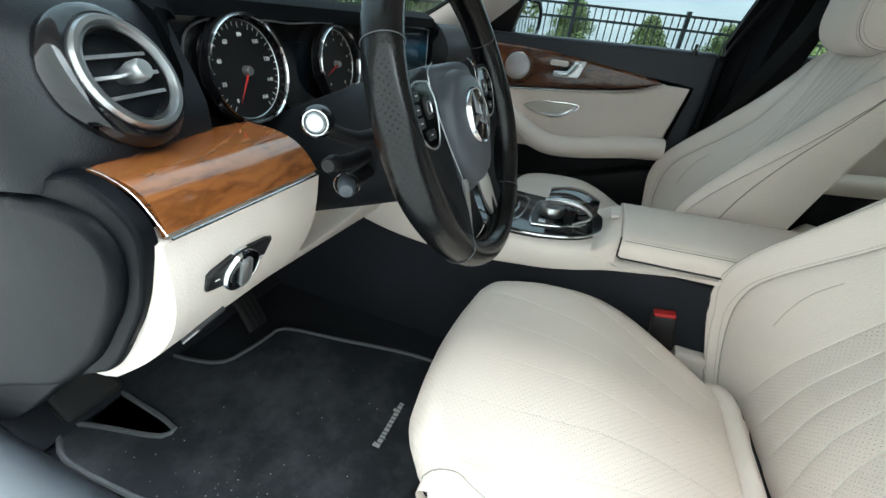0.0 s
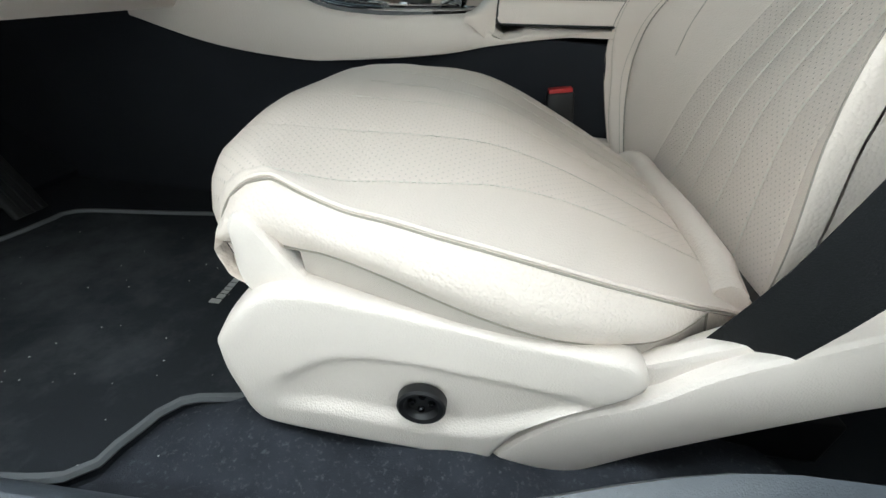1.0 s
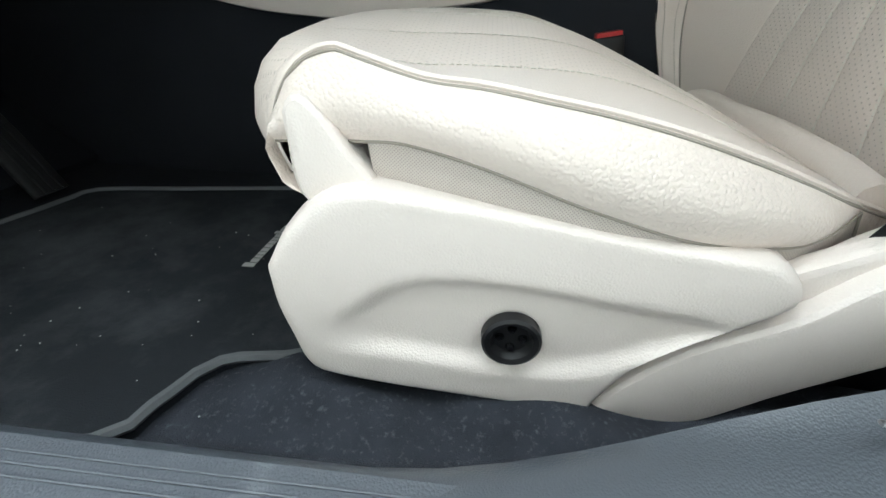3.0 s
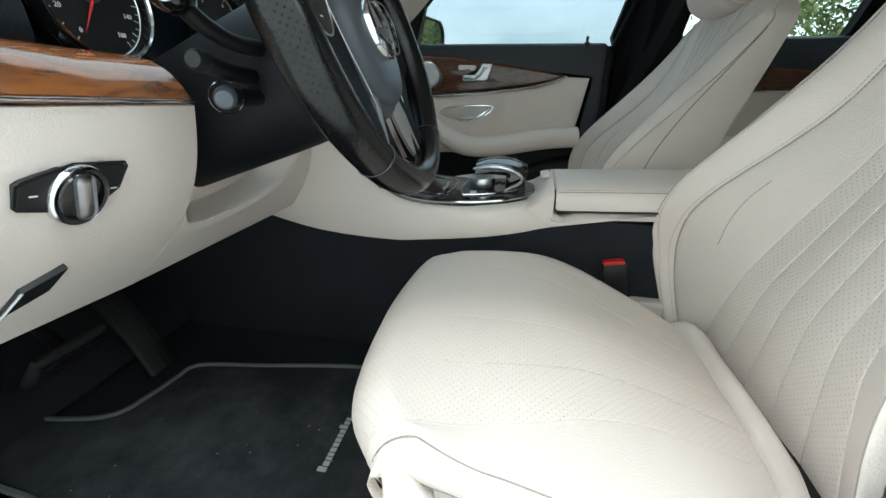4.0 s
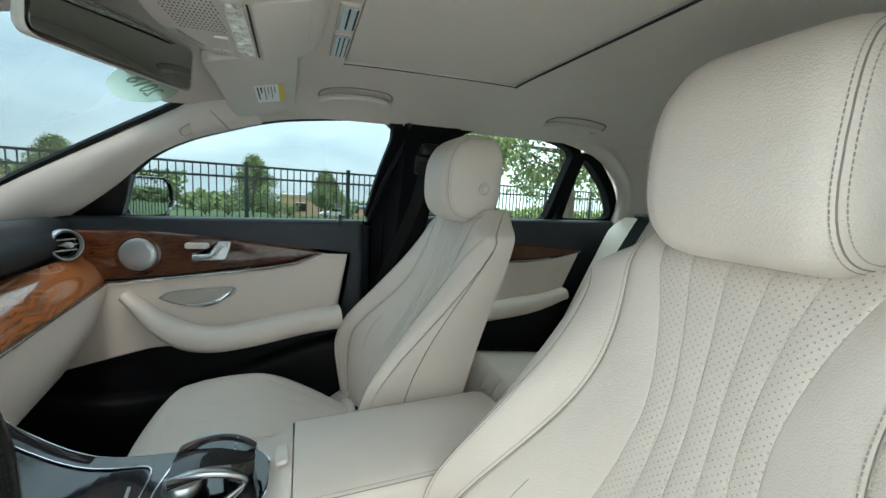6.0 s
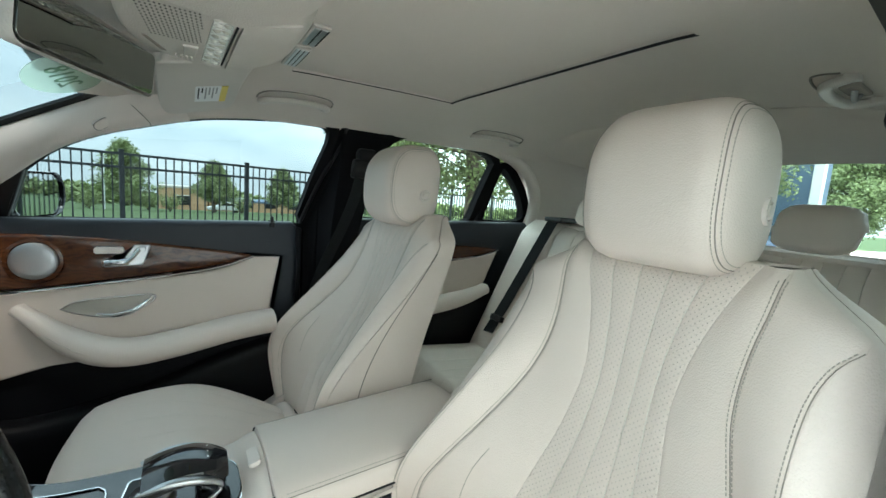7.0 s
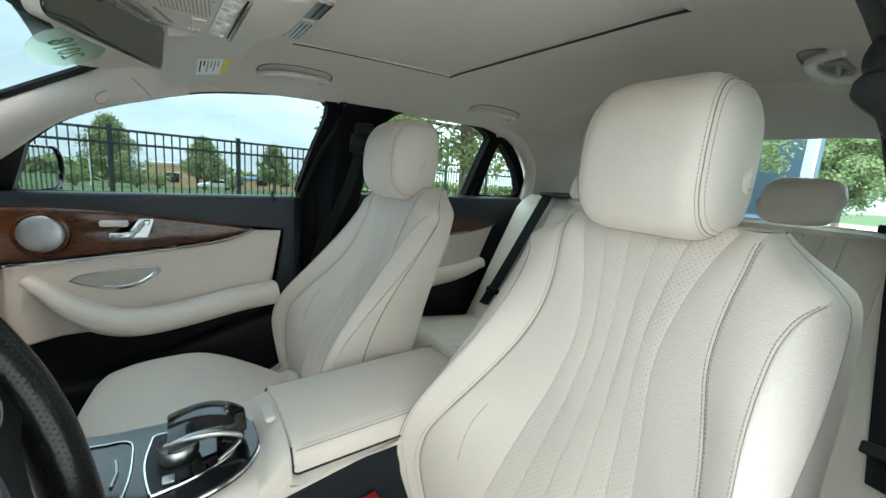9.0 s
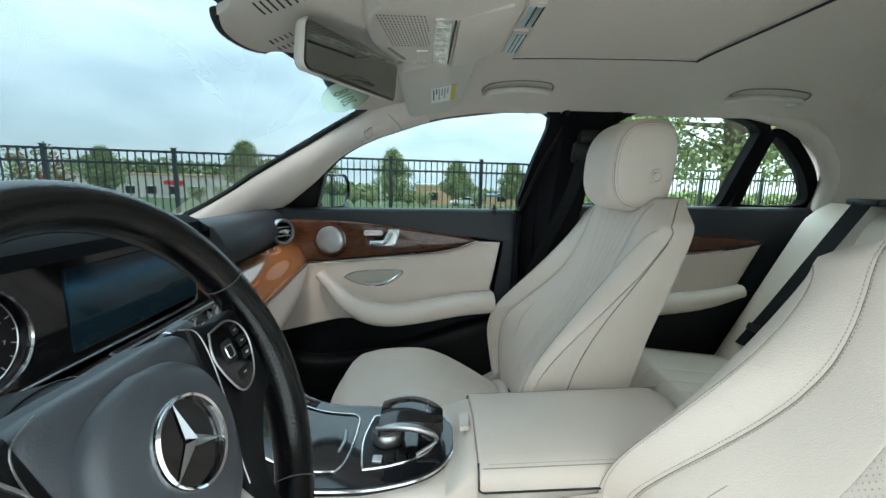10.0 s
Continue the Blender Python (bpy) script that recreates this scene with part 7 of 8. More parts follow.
# ---- passenger doors ----
def door_front():
    d = thing("passenger_door", "closed passenger door with walnut inlay and cream leather panel", "car door")
    part("shell", box(-0.62, 0.47, 0.742, 0.80, 0.28, 0.978, 0.01), black_soft, d)
    part("upper_trim", plate([(-0.46, 0.93), (-0.36, 0.91), (0.0, 0.90), (0.31, 0.885), (0.395, 0.880), (0.365, 0.74), (0.36, 0.66), (0.44, 0.60), (0.452, 0.85), (0.445, 0.985), (0.43, 0.996), (0.0, 0.990), (-0.33, 0.984), (-0.46, 0.98)], "y", 0.712, 0.75, 0.016, 5), navy_soft, d, "dark soft upper trim")
    wd = spline([(-0.36, 0.948), (-0.22, 0.950), (-0.08, 0.945), (0.1, 0.925), (0.315, 0.892), (0.225, 0.864), (0.085, 0.843), (-0.10, 0.822), (-0.26, 0.810), (-0.33, 0.812), (-0.36, 0.88), (-0.36, 0.948)], 70)[:-1]
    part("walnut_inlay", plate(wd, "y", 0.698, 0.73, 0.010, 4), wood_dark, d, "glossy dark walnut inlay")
    cr = [(-0.42, 0.79), (-0.25, 0.804), (-0.1, 0.815), (0.085, 0.835), (0.225, 0.856), (0.315, 0.888), (0.395, 0.886), (0.365, 0.70), (0.36, 0.66), (0.0, 0.62), (-0.15, 0.612), (-0.42, 0.545)]
    part("cream_panel", plate(cr, "y", 0.704, 0.74, 0.006), leather, d, "cream leather panel")
    part("chrome_strip", tube([(x, 0.698, z) for x, z in spline([(-0.34, 0.802), (-0.26, 0.805), (-0.1, 0.818), (0.085, 0.838), (0.225, 0.859), (0.318, 0.891)], 40)], 0.0030, 8), chrome, d, "thin chrome strip")
    path = [(x, y, z) for x, y, z in spline([(-0.200, 0.690, 0.770), (-0.165, 0.672, 0.745), (-0.115, 0.660, 0.700), (-0.05, 0.650, 0.662), (0.02, 0.648, 0.648), (0.12, 0.650, 0.658), (0.26, 0.656, 0.684), (0.372, 0.665, 0.695)], 44)]
    ar = part("armrest", sweep(path, rounded(0.085, 0.068, 0.032, 6), up=(0, 0, 1), scale=[0.45 + 0.55 * sstep(0, 14, k) for k in range(44)]), leather, d, "cream leather armrest")
    part("stitching", stitches([(p[0], p[1] - 0.0415, p[2] - 0.004) for p in path[6:]], (0, 0, 0)), thread, ar)
    # lower part: map pocket with a raised lip
    part("lower_trim", plate([(-0.60, 0.56), (-0.42, 0.56), (-0.15, 0.625), (0.0, 0.63), (0.36, 0.67), (0.44, 0.62), (0.44, 0.30), (-0.60, 0.30)], "y", 0.722, 0.75, 0.01), black_soft, d, "black lower trim")
    lip = [(x, 0.668, z) for x, z in spline([(-0.42, 0.535), (-0.36, 0.505), (-0.26, 0.478), (-0.16, 0.476), (0.0, 0.505), (0.16, 0.560), (0.33, 0.615), (0.42, 0.62)], 40)]
    P = [[(p[0], 0.722, p[2] + 0.004), (p[0], 0.690, p[2] + 0.008), p, (p[0], 0.662, p[2] - 0.010), (p[0], 0.664, p[2] - 0.04), (p[0], 0.685, 0.32)] for p in lip]
    part("map_pocket", thick(grid(P), (0, 0.006, 0)), black_soft, d, "black map pocket with rounded lip")
    sp = part("speaker_grille", moved(lathe([(0.0, 0.005), (0.030, 0.0045), (0.040, 0.003), (0.0445, 0.0), (0.046, -0.006)], 44), aim((-0.168, 0.694, 0.885), (0, -1, 0.04))), grille_metal, d, "round perforated metal speaker grille")
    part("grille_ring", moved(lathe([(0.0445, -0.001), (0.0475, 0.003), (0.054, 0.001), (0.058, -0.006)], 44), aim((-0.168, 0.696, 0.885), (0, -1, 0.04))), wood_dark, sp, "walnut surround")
    # seat adjuster switches
    pl = part("switch_plate", plate([(0.026, 0.925), (0.060, 0.925), (0.062, 0.920), (0.050, 0.880), (0.044, 0.871), (-0.034, 0.866), (-0.041, 0.872), (-0.039, 0.886), (-0.030, 0.890), (0.004, 0.890)], "y", 0.692, 0.705, 0.003), silver, d, "satin switch plate")
    part("memory_key", plate([(x - 0.025, z + 0.911) for x, z in rounded(0.062, 0.017, 0.007)], "y", 0.686, 0.70, 0.003), cream_plastic, pl)
    part("seat_key", sweep([(-0.034, 0.684, 0.879), (-0.008, 0.682, 0.880), (0.012, 0.682, 0.882)], rounded(0.012, 0.017, 0.006, 3), up=(0, 0, 1)), chrome, pl, "chrome seat-base switch")
    part("back_key", sweep([(0.008, 0.682, 0.878), (0.022, 0.682, 0.892), (0.038, 0.684, 0.914)], rounded(0.012, 0.015, 0.006, 3), up=(0, 1, 0)), chrome, pl, "chrome backrest switch")
    part("headrest_key", plate([(x + 0.045, z + 0.914) for x, z in rounded(0.016, 0.014, 0.004)], "y", 0.684, 0.70, 0.003), silver, pl)
    # pull handle in its bowl
    bowl = spline([(-0.125, 0.760), (-0.09, 0.778), (0.0, 0.786), (0.068, 0.786), (0.064, 0.768), (0.03, 0.746), (-0.02, 0.732), (-0.06, 0.736), (-0.10, 0.748), (-0.125, 0.760)], 50)[:-1]
    bw = part("handle_bowl", plate(bowl, "y", 0.701, 0.712, 0.002), bowl_beige, d, "satin beige handle bowl")
    part("bowl_rim", tube([(x, 0.701, z) for x, z in bowl], 0.0022, 6, wrap=True, up=(0, 1, 0)), chrome, bw, "chrome rim")
    part("pull_handle", sweep([(x, y, z) for x, y, z in spline([(-0.055, 0.698, 0.741), (-0.015, 0.688, 0.738), (0.025, 0.684, 0.750), (0.055, 0.688, 0.772), (0.066, 0.698, 0.784)], 24)], rounded(0.010, 0.014, 0.004, 3), up=(0, 0, 1), scale=[0.5 + 0.5 * math.sin(math.pi * k / 23) for k in range(24)]), chrome, bw, "chrome pull handle")
    pin = part("lock_pin", tube([(0.375, 0.742, 0.975), (0.375, 0.742, 1.020)], 0.0050, 8), satin_black, d, "black lock pin")
    part("pin_collar", moved(lathe([(0.005, 0.003), (0.011, 0.002), (0.013, -0.006)], 16), aim((0.375, 0.742, 0.996), (0, 0, 1))), satin_black, pin)
    part("lock_pin", moved(lathe([(0.0, 0.022), (0.004, 0.021), (0.0052, 0.018), (0.0045, 0.004), (0.0085, 0.002), (0.009, -0.012)], 16), aim((0.369, 0.703, 0.992), (0, 0, 1))), satin_black, d, "black lock pin")
    # black corner sail by the mirror
    part("mirror_sail", side_plate([(-0.46, 0.972), (-0.30, 0.985), (-0.315, 0.99), (-0.165, 1.165), (-0.27, 1.10)], 1, 0.02, 0.01, 0.006), satin_black, d, "black mirror sail")
    part("mirror_sail", side_plate([(-0.47, 0.972), (-0.225, 0.985), (-0.15, 1.175), (-0.28, 1.105)], 1, 0.006, 0.03, 0.004), satin_black, d, "black mirror sail")
    return d


bowl_beige = material("satin_beige_plastic", (0.42, 0.39, 0.34), 0.35, 0.3, 0.0, 1, 0.05)
grille_metal = perforated(material("perforated_grille_metal", (0.55, 0.56, 0.57), 0.35, 1.0), (0, 2), 0.0026, 0.28, 0.3)
door_front()


def rear_door():
    d = thing("rear_passenger_door", "closed rear door with walnut inlay and cream armrest", "car door")
    part("shell", box(0.60, 1.48, 0.742, 0.80, 0.28, 0.985, 0.01), black_soft, d)
    part("upper_trim", plate([(0.62, 0.86), (1.15, 0.88), (1.285, 0.90), (1.22, 0.72), (1.40, 0.74), (1.50, 1.0), (1.44, 1.024), (0.62, 1.016)], "y", 0.712, 0.75, 0.016, 4), navy_soft, d, "dark soft upper trim")
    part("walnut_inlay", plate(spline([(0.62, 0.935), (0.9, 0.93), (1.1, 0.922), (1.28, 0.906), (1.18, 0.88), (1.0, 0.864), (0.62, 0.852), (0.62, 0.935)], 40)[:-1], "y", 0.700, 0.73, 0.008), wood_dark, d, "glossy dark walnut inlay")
    part("chrome_strip", tube([(x, 0.700, z) for x, z in spline([(0.62, 0.848), (1.0, 0.860), (1.18, 0.876), (1.285, 0.903)], 20)], 0.003, 8), chrome, d, "thin chrome strip")
    part("cream_panel", plate([(0.62, 0.845), (1.0, 0.857), (1.18, 0.873), (1.285, 0.900), (1.21, 0.73), (0.62, 0.68)], "y", 0.705, 0.74, 0.006), leather, d, "cream leather panel")
    part("armrest", sweep(spline([(0.62, 0.668, 0.672), (0.85, 0.664, 0.685), (1.08, 0.668, 0.712), (1.215, 0.682, 0.742)], 20), rounded(0.075, 0.062, 0.028, 5), scale=[1 - 0.3 * sstep(12, 19, k) for k in range(20)]), leather, d, "cream leather armrest")
    part("lower_trim", plate([(0.60, 0.68), (1.24, 0.71), (1.38, 0.72), (1.35, 0.30), (0.60, 0.30)], "y", 0.70, 0.75, 0.02, 3), black_soft, d, "black lower trim")
    part("lock_pin", tube([(1.235, 0.735, 1.005), (1.235, 0.735, 1.035)], 0.004, 8), satin_black, d)
    return d


rear_door()


def plain_rear_door():
    d = thing("rear_driver_side_door", "closed rear door behind the driver with dark trim", "car door")
    part("shell", box(0.66, 1.48, -0.80, -0.742, 0.28, 0.985, 0.01), black_soft, d)
    part("upper_trim", plate([(0.66, 0.86), (1.285, 0.88), (1.48, 0.90), (1.48, 1.02), (0.66, 1.016)], "y", -0.712, -0.75, 0.016, 4), navy_soft, d)
    part("cream_panel", plate([(0.66, 0.845), (1.285, 0.88), (1.21, 0.70), (0.66, 0.68)], "y", -0.705, -0.74, 0.006), leather, d)
    part("lower_trim", plate([(0.66, 0.70), (1.38, 0.72), (1.35, 0.30), (0.66, 0.30)], "y", -0.70, -0.75, 0.02, 3), black_soft, d)


plain_rear_door()


def wing_mirror():
    m = thing("wing_mirror", "black door mirror outside the passenger window", "wing mirror", (-0.222, 0.952, 1.034))
    housing = []
    for x, k in ((-0.095, 0.10), (-0.085, 0.45), (-0.06, 0.78), (-0.03, 0.95), (0.0, 1.0), (0.016, 1.0), (0.022, 0.985), (0.020, 0.955), (0.010, 0.94)):
        housing.append([(x, py * k * (1.0 if py > 0 else 1.06), pz * k + 0.006 * (1 - k)) for py, pz in rounded(0.250, 0.132, 0.060, 8)])
    part("housing", grid(housing, wrap_v=True), paint_black, m)
    part("mirror_glass", plate([(y, z) for y, z in rounded(0.230, 0.118, 0.053, 8)], "x", 0.014, 0.008, 0.001), mirror_face, m, "mirror glass")
    part("foot", sweep([(-0.01, -0.095, -0.03), (-0.03, -0.13, -0.050), (-0.04, -0.185, -0.055)], rounded(0.05, 0.03, 0.01, 3)), seal_black, m)
    m.rotation_euler = (0, 0, radians(-13))
    return m


mirror_face = material("mirror_silver", (0.85, 0.87, 0.87), 0.02, 1.0, vary=0.0)
wing_mirror()


# ---- rear bench ----
def bench():
    b = thing("rear_bench", "cream leather rear bench seat with fluted centre panels", "rear seat")

    def ct(y, r, sink):
        a = abs(abs(y) - 0.34) / 0.30
        x = 0.84 + 0.62 * max(r, 0)
        z = 0.545 - 0.06 * max(r, 0) + 0.016 * a * a
        if r < 0:
            g = -r * math.pi / 2
            return (0.84 - 0.05 * math.sin(g) + sink, y, z - 0.10 * (1 - math.cos(g)) - 0.02 * g)
        return (x, y, z - sink)
    rows = [*np.linspace(-1, -0.05, 10), *np.linspace(0, 1, 18)]
    edges = [-0.63, -0.50, -0.43, -0.37, -0.31, -0.25, -0.14, 0.14, 0.25, 0.31, 0.37, 0.43, 0.50, 0.63]
    for k in range(len(edges) - 1):
        part("cushion_panel", seam_band(lambda r, k=k: edges[k], lambda r, k=k: edges[k + 1], ct, rows, 0.002, 6, 0.002), leather, b)
    part("cushion_front", box(0.815, 1.40, -0.625, 0.625, FLOOR, 0.44, 0.03, 3), leather, b)

    def bt(y, r, sink):
        z = 0.50 + 0.545 * r
        x = 1.185 + 0.235 * r - 0.055 * sstep(0.38, 0.60, abs(y)) * (1 - r * 0.6) + 0.05 * max(0, (r - 0.88) / 0.12) ** 2
        return (x + sink, y, z)
    br = np.linspace(0, 1, 22)
    be = [-0.66, -0.48, -0.40, -0.36, -0.32, -0.28, -0.24, -0.16, 0.16, 0.24, 0.28, 0.32, 0.36, 0.40, 0.48, 0.66]
    for k in range(len(be) - 1):
        part("back_panel", seam_band(lambda r, k=k: be[k], lambda r, k=k: be[k + 1], bt, br, 0.003, 7, 0.003), leather, b)
    part("back_frame", box(1.43, 1.56, -0.66, 0.66, 0.40, 1.04, 0.02), leather, b)
    for y in (-0.302, 0.0, 0.302):
        rows = []
        HWR = 0.085 if y else 0.072
        for u in np.linspace(-1, 1, 15):
            k = max(0.0, 1 - abs(u) ** 4.0) ** 0.4
            ring = []
            for j in range(28):
                a = 2 * math.pi * j / 28
                c, s = math.cos(a), math.sin(a)
                ring.append((1.405 + 0.045 * k * abs(c) ** 0.7 * (1 if c > 0 else -1) + 0.02 * s, y + u * HWR, (1.10 if y else 1.085) + 0.058 * k * abs(s) ** 0.7 * (1 if s > 0 else -1)))
            rows.append(ring)
        part("rear_headrest", grid(rows, wrap_v=True), leather, b, "cream leather rear headrest")
    return b


bench()


def rear_belt(s):
    b = thing("rear_seat_belt", "black rear seat belt lying against the bench backrest", "seat belt", (0, 0, 0), "rear seat belts")
    path = spline([(1.382, s * 0.495, 1.052), (1.318, s * 0.515, 0.92), (1.228, s * 0.552, 0.72), (1.165, s * 0.578, 0.59)], 18)
    part("webbing", ribbon(path, 0.046, (0.25, -s * 0.9, 0.0)), belt_web, b)
    part("tongue", turn_bm(box(-0.012, 0.012, -0.03, 0.03, -0.012, 0.012, 0.004), pose(1.195, s * 0.565, 0.648, 0, 20, 0)), satin_black, b)
    part("outlet", box(1.375, 1.50, s * 0.495 - 0.045, s * 0.495 + 0.045, 1.045, 1.064, 0.006), satin_black, b)


rear_belt(1)
rear_belt(-1)


# ---- overhead ----
def grab_handle(x0, x1, s, hook, y_out=0.502):
    """A folded handle: feet outboard, the bar lying inboard; its well is only a dark shade line."""
    h = thing("grab_handle", "greige folding grab handle on the roof lining" + (" with a coat hook" if hook else ""), "grab handle", (0, 0, 0), "roof grab handles")
    zr = lambda x, yy: roof_z(x, yy)
    ends = ((x0, 0.0, -0.004), (x0 + 0.002, 0.018, -0.010), (x0 + 0.016, 0.036, -0.014), (x0 + 0.05, 0.044, -0.015), ((x0 + x1) / 2, 0.046, -0.015), (x1 - 0.05, 0.044, -0.015), (x1 - 0.016, 0.036, -0.014), (x1 - 0.002, 0.018, -0.010), (x1, 0.0, -0.004))
    pts = spline([(x, s * (y_out - dy), zr(x, s * (y_out - dy)) + dz) for x, dy, dz in ends], 60)
    part("grip", sweep(pts, rounded(0.019, 0.014, 0.006, 4), up=(0, 0, 1)), handle_plastic, h)
    for x in (x0, x1):
        part("mount", box(x - 0.011, x + 0.011, s * y_out - 0.010, s * y_out + 0.010, zr(x, y_out) - 0.010, zr(x, y_out) + 0.006, 0.004, 3), handle_plastic, h)
    # dark line laid on the uncut lining for the shade round the bar
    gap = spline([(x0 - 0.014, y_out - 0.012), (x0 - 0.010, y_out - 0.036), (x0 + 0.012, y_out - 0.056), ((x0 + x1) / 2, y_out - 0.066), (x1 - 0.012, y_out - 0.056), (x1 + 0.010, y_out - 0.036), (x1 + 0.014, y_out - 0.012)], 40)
    part("well_shade", tube([(px, s * py, zr(px, py) - 0.0004) for px, py in gap], 0.0022, 6), handle_shade, h, "dark line painted for the shade at the well's edge")
    if hook:
        zc = zr((x0 + x1) / 2, y_out) - 0.004
        part("coat_hook", tube(spline([((x0 + x1) / 2 - 0.012, s * (y_out - 0.012), zc), ((x0 + x1) / 2 + 0.004, s * (y_out - 0.014), zc - 0.014), ((x0 + x1) / 2 + 0.020, s * (y_out - 0.012), zc - 0.002)], 12), 0.0045, 8), silver, h, "chrome coat hook")
        # no recess is cut here; a dark block carries its shade
        part("hook_shade", box((x0 + x1) / 2 - 0.035, (x0 + x1) / 2 + 0.04, min(s * y_out, s * (y_out - 0.028)), max(s * y_out, s * (y_out - 0.028)), zc - 0.002, zc + 0.012, 0.003), seam_dark, h, "dark block for the shaded recess behind the hook")
    return h


# dark tone of the shade line round the grab handles
handle_shade = material("dark_well_shade", (0.20, 0.18, 0.16), 0.8, 0, 0.3, 500, 0.05)
headlining_plastic = material("greige_plastic", (0.60, 0.545, 0.49), 0.5, 0, 0.3, 500, 0.03, voronoi=True)
handle_plastic = material("grey_beige_plastic", (0.60, 0.55, 0.495), 0.42, 0, 0.3, 500, 0.03, voronoi=True)
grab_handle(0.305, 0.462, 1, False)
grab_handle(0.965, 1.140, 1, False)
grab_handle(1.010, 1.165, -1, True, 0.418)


dimmed_mirror = material("dimmed_mirror", (0.36, 0.38, 0.36), 0.02, 1.0, vary=0.0)


def rear_view_mirror():
    m = thing("rear_view_mirror", "cream-backed rear-view mirror on a stalk", "mirror")
    a, b = Vector((0.006, -0.112, 1.250)), Vector((0.100, 0.084, 1.247))
    t = (b - a).normalized()
    n = Vector((t.y, -t.x, -0.10)).normalized()
    up = n.cross(t).normalized()
    if up.z < 0:
        up = -up
    c = (a + b) / 2
    w = (b - a).length
    M = Matrix((t, up, n)).transposed().to_4x4()
    M.translation = c
    body = []
    for z, k in ((-0.035, 0.35), (-0.028, 0.75), (-0.012, 0.96), (0.0, 1.0), (0.006, 0.985)):
        body.append([M @ Vector((x * k, y * k, z)) for x, y in rounded(w, 0.062, 0.013, 5)])
    part("casing", grid(body, wrap_v=True), headlining_plastic, m, "greige casing")
    part("glass", turn_bm(plate(rounded(w - 0.010, 0.053, 0.008, 5), "z", 0.0065, 0.0, 0.0008), M), dimmed_mirror, m, "mirror glass")
    part("stalk", tube(spline([c - n * 0.02, c - n * 0.045 + Vector((0, 0, 0.03)), (0.0, -0.005, 1.305)], 10), 0.012, 10), headlining_plastic, m)
    return m


rear_view_mirror()


def sensor_casing():
    """A tapering casing under the windscreen's head, with groups of open slots."""
    s = thing("sensor_casing", "greige casing at the windscreen's head with dark vent slots", "roof console")

    def surf(x, y):
        k = (x + 0.106) / 0.181
        w = 0.078 + 0.075 * sstep(0, 0.45, k)
        u = min(1.0, abs(y) / w)
        return curve(x, [(-0.16, 1.268), (-0.06, 1.300), (0.08, 1.318)]) - 0.016 * math.sin(math.pi * (0.12 + 0.76 * k)) * (1 - u ** 4), w
    rows = []
    for x in np.linspace(-0.106, 0.075, 18):
        w = surf(x, 0)[1]
        rows.append([(x - 0.018 * (1 - u * u) * sstep(-0.03, -0.106, x), u * w, surf(x, u * w)[0]) for u in np.linspace(-1, 1, 21)])
    part("casing", thick(grid(rows), (0, 0, 0.012)), headlining_plastic, s)

    def slot(a, b, r=0.0016):
        part("slot", tube([(x, y, surf(x, y)[0] + 0.0004) for x, y in (a, ((a[0] + b[0]) / 2, (a[1] + b[1]) / 2), b)], r, 6), rubber, s, "dark open slot")
    for sg in (-1, 1):
        for k in range(8):
            slot((-0.050 + 0.0095 * k, sg * (0.104 + 0.004 * k)), (-0.046 + 0.0095 * k, sg * (0.079 + 0.004 * k)))
        for k in range(5):
            slot((-0.076 + 0.0095 * k, 0.028 + sg * 0.016 - 0.007 * k), (-0.075 + 0.0095 * k, 0.041 + sg * 0.016 - 0.007 * k), 0.0012)
    part("border", tube([(p[0] - 0.002, p[1], p[2] + 0.005) for p in rows[0]], 0.0065, 8), rubber, s, "black border")
    return s


sensor_casing()


def airbag_tag():
    """A small oval clip cover on the windscreen pillar."""
    t = thing("airbag_tag", "small oval cream airbag clip cover on the windscreen pillar", "clip cover", (0, 0, 0))
    m = Matrix.Translation((-0.019, 0.588, 1.219)) @ Vector((0.50, -0.76, -0.42)).to_track_quat("Z", "Y").to_matrix().to_4x4()
    a = m.inverted().to_3x3() @ Vector((0.83, -0.2, 0.45))
    m = m @ pose(0, 0, 0, 0, 0, math.degrees(math.atan2(a.y, a.x)))
    o = rounded(0.034, 0.020, 0.0095, 6)
    part("cover", turn_bm(plate(o, "z", 0.004, -0.01, 0.0012), m), cream_plastic, t)
    part("groove", moved(tube([(x * 1.05, y * 1.08, 0.0022) for x, y in o], 0.0009, 5, wrap=True), m), seam_dark, t)


airbag_tag()


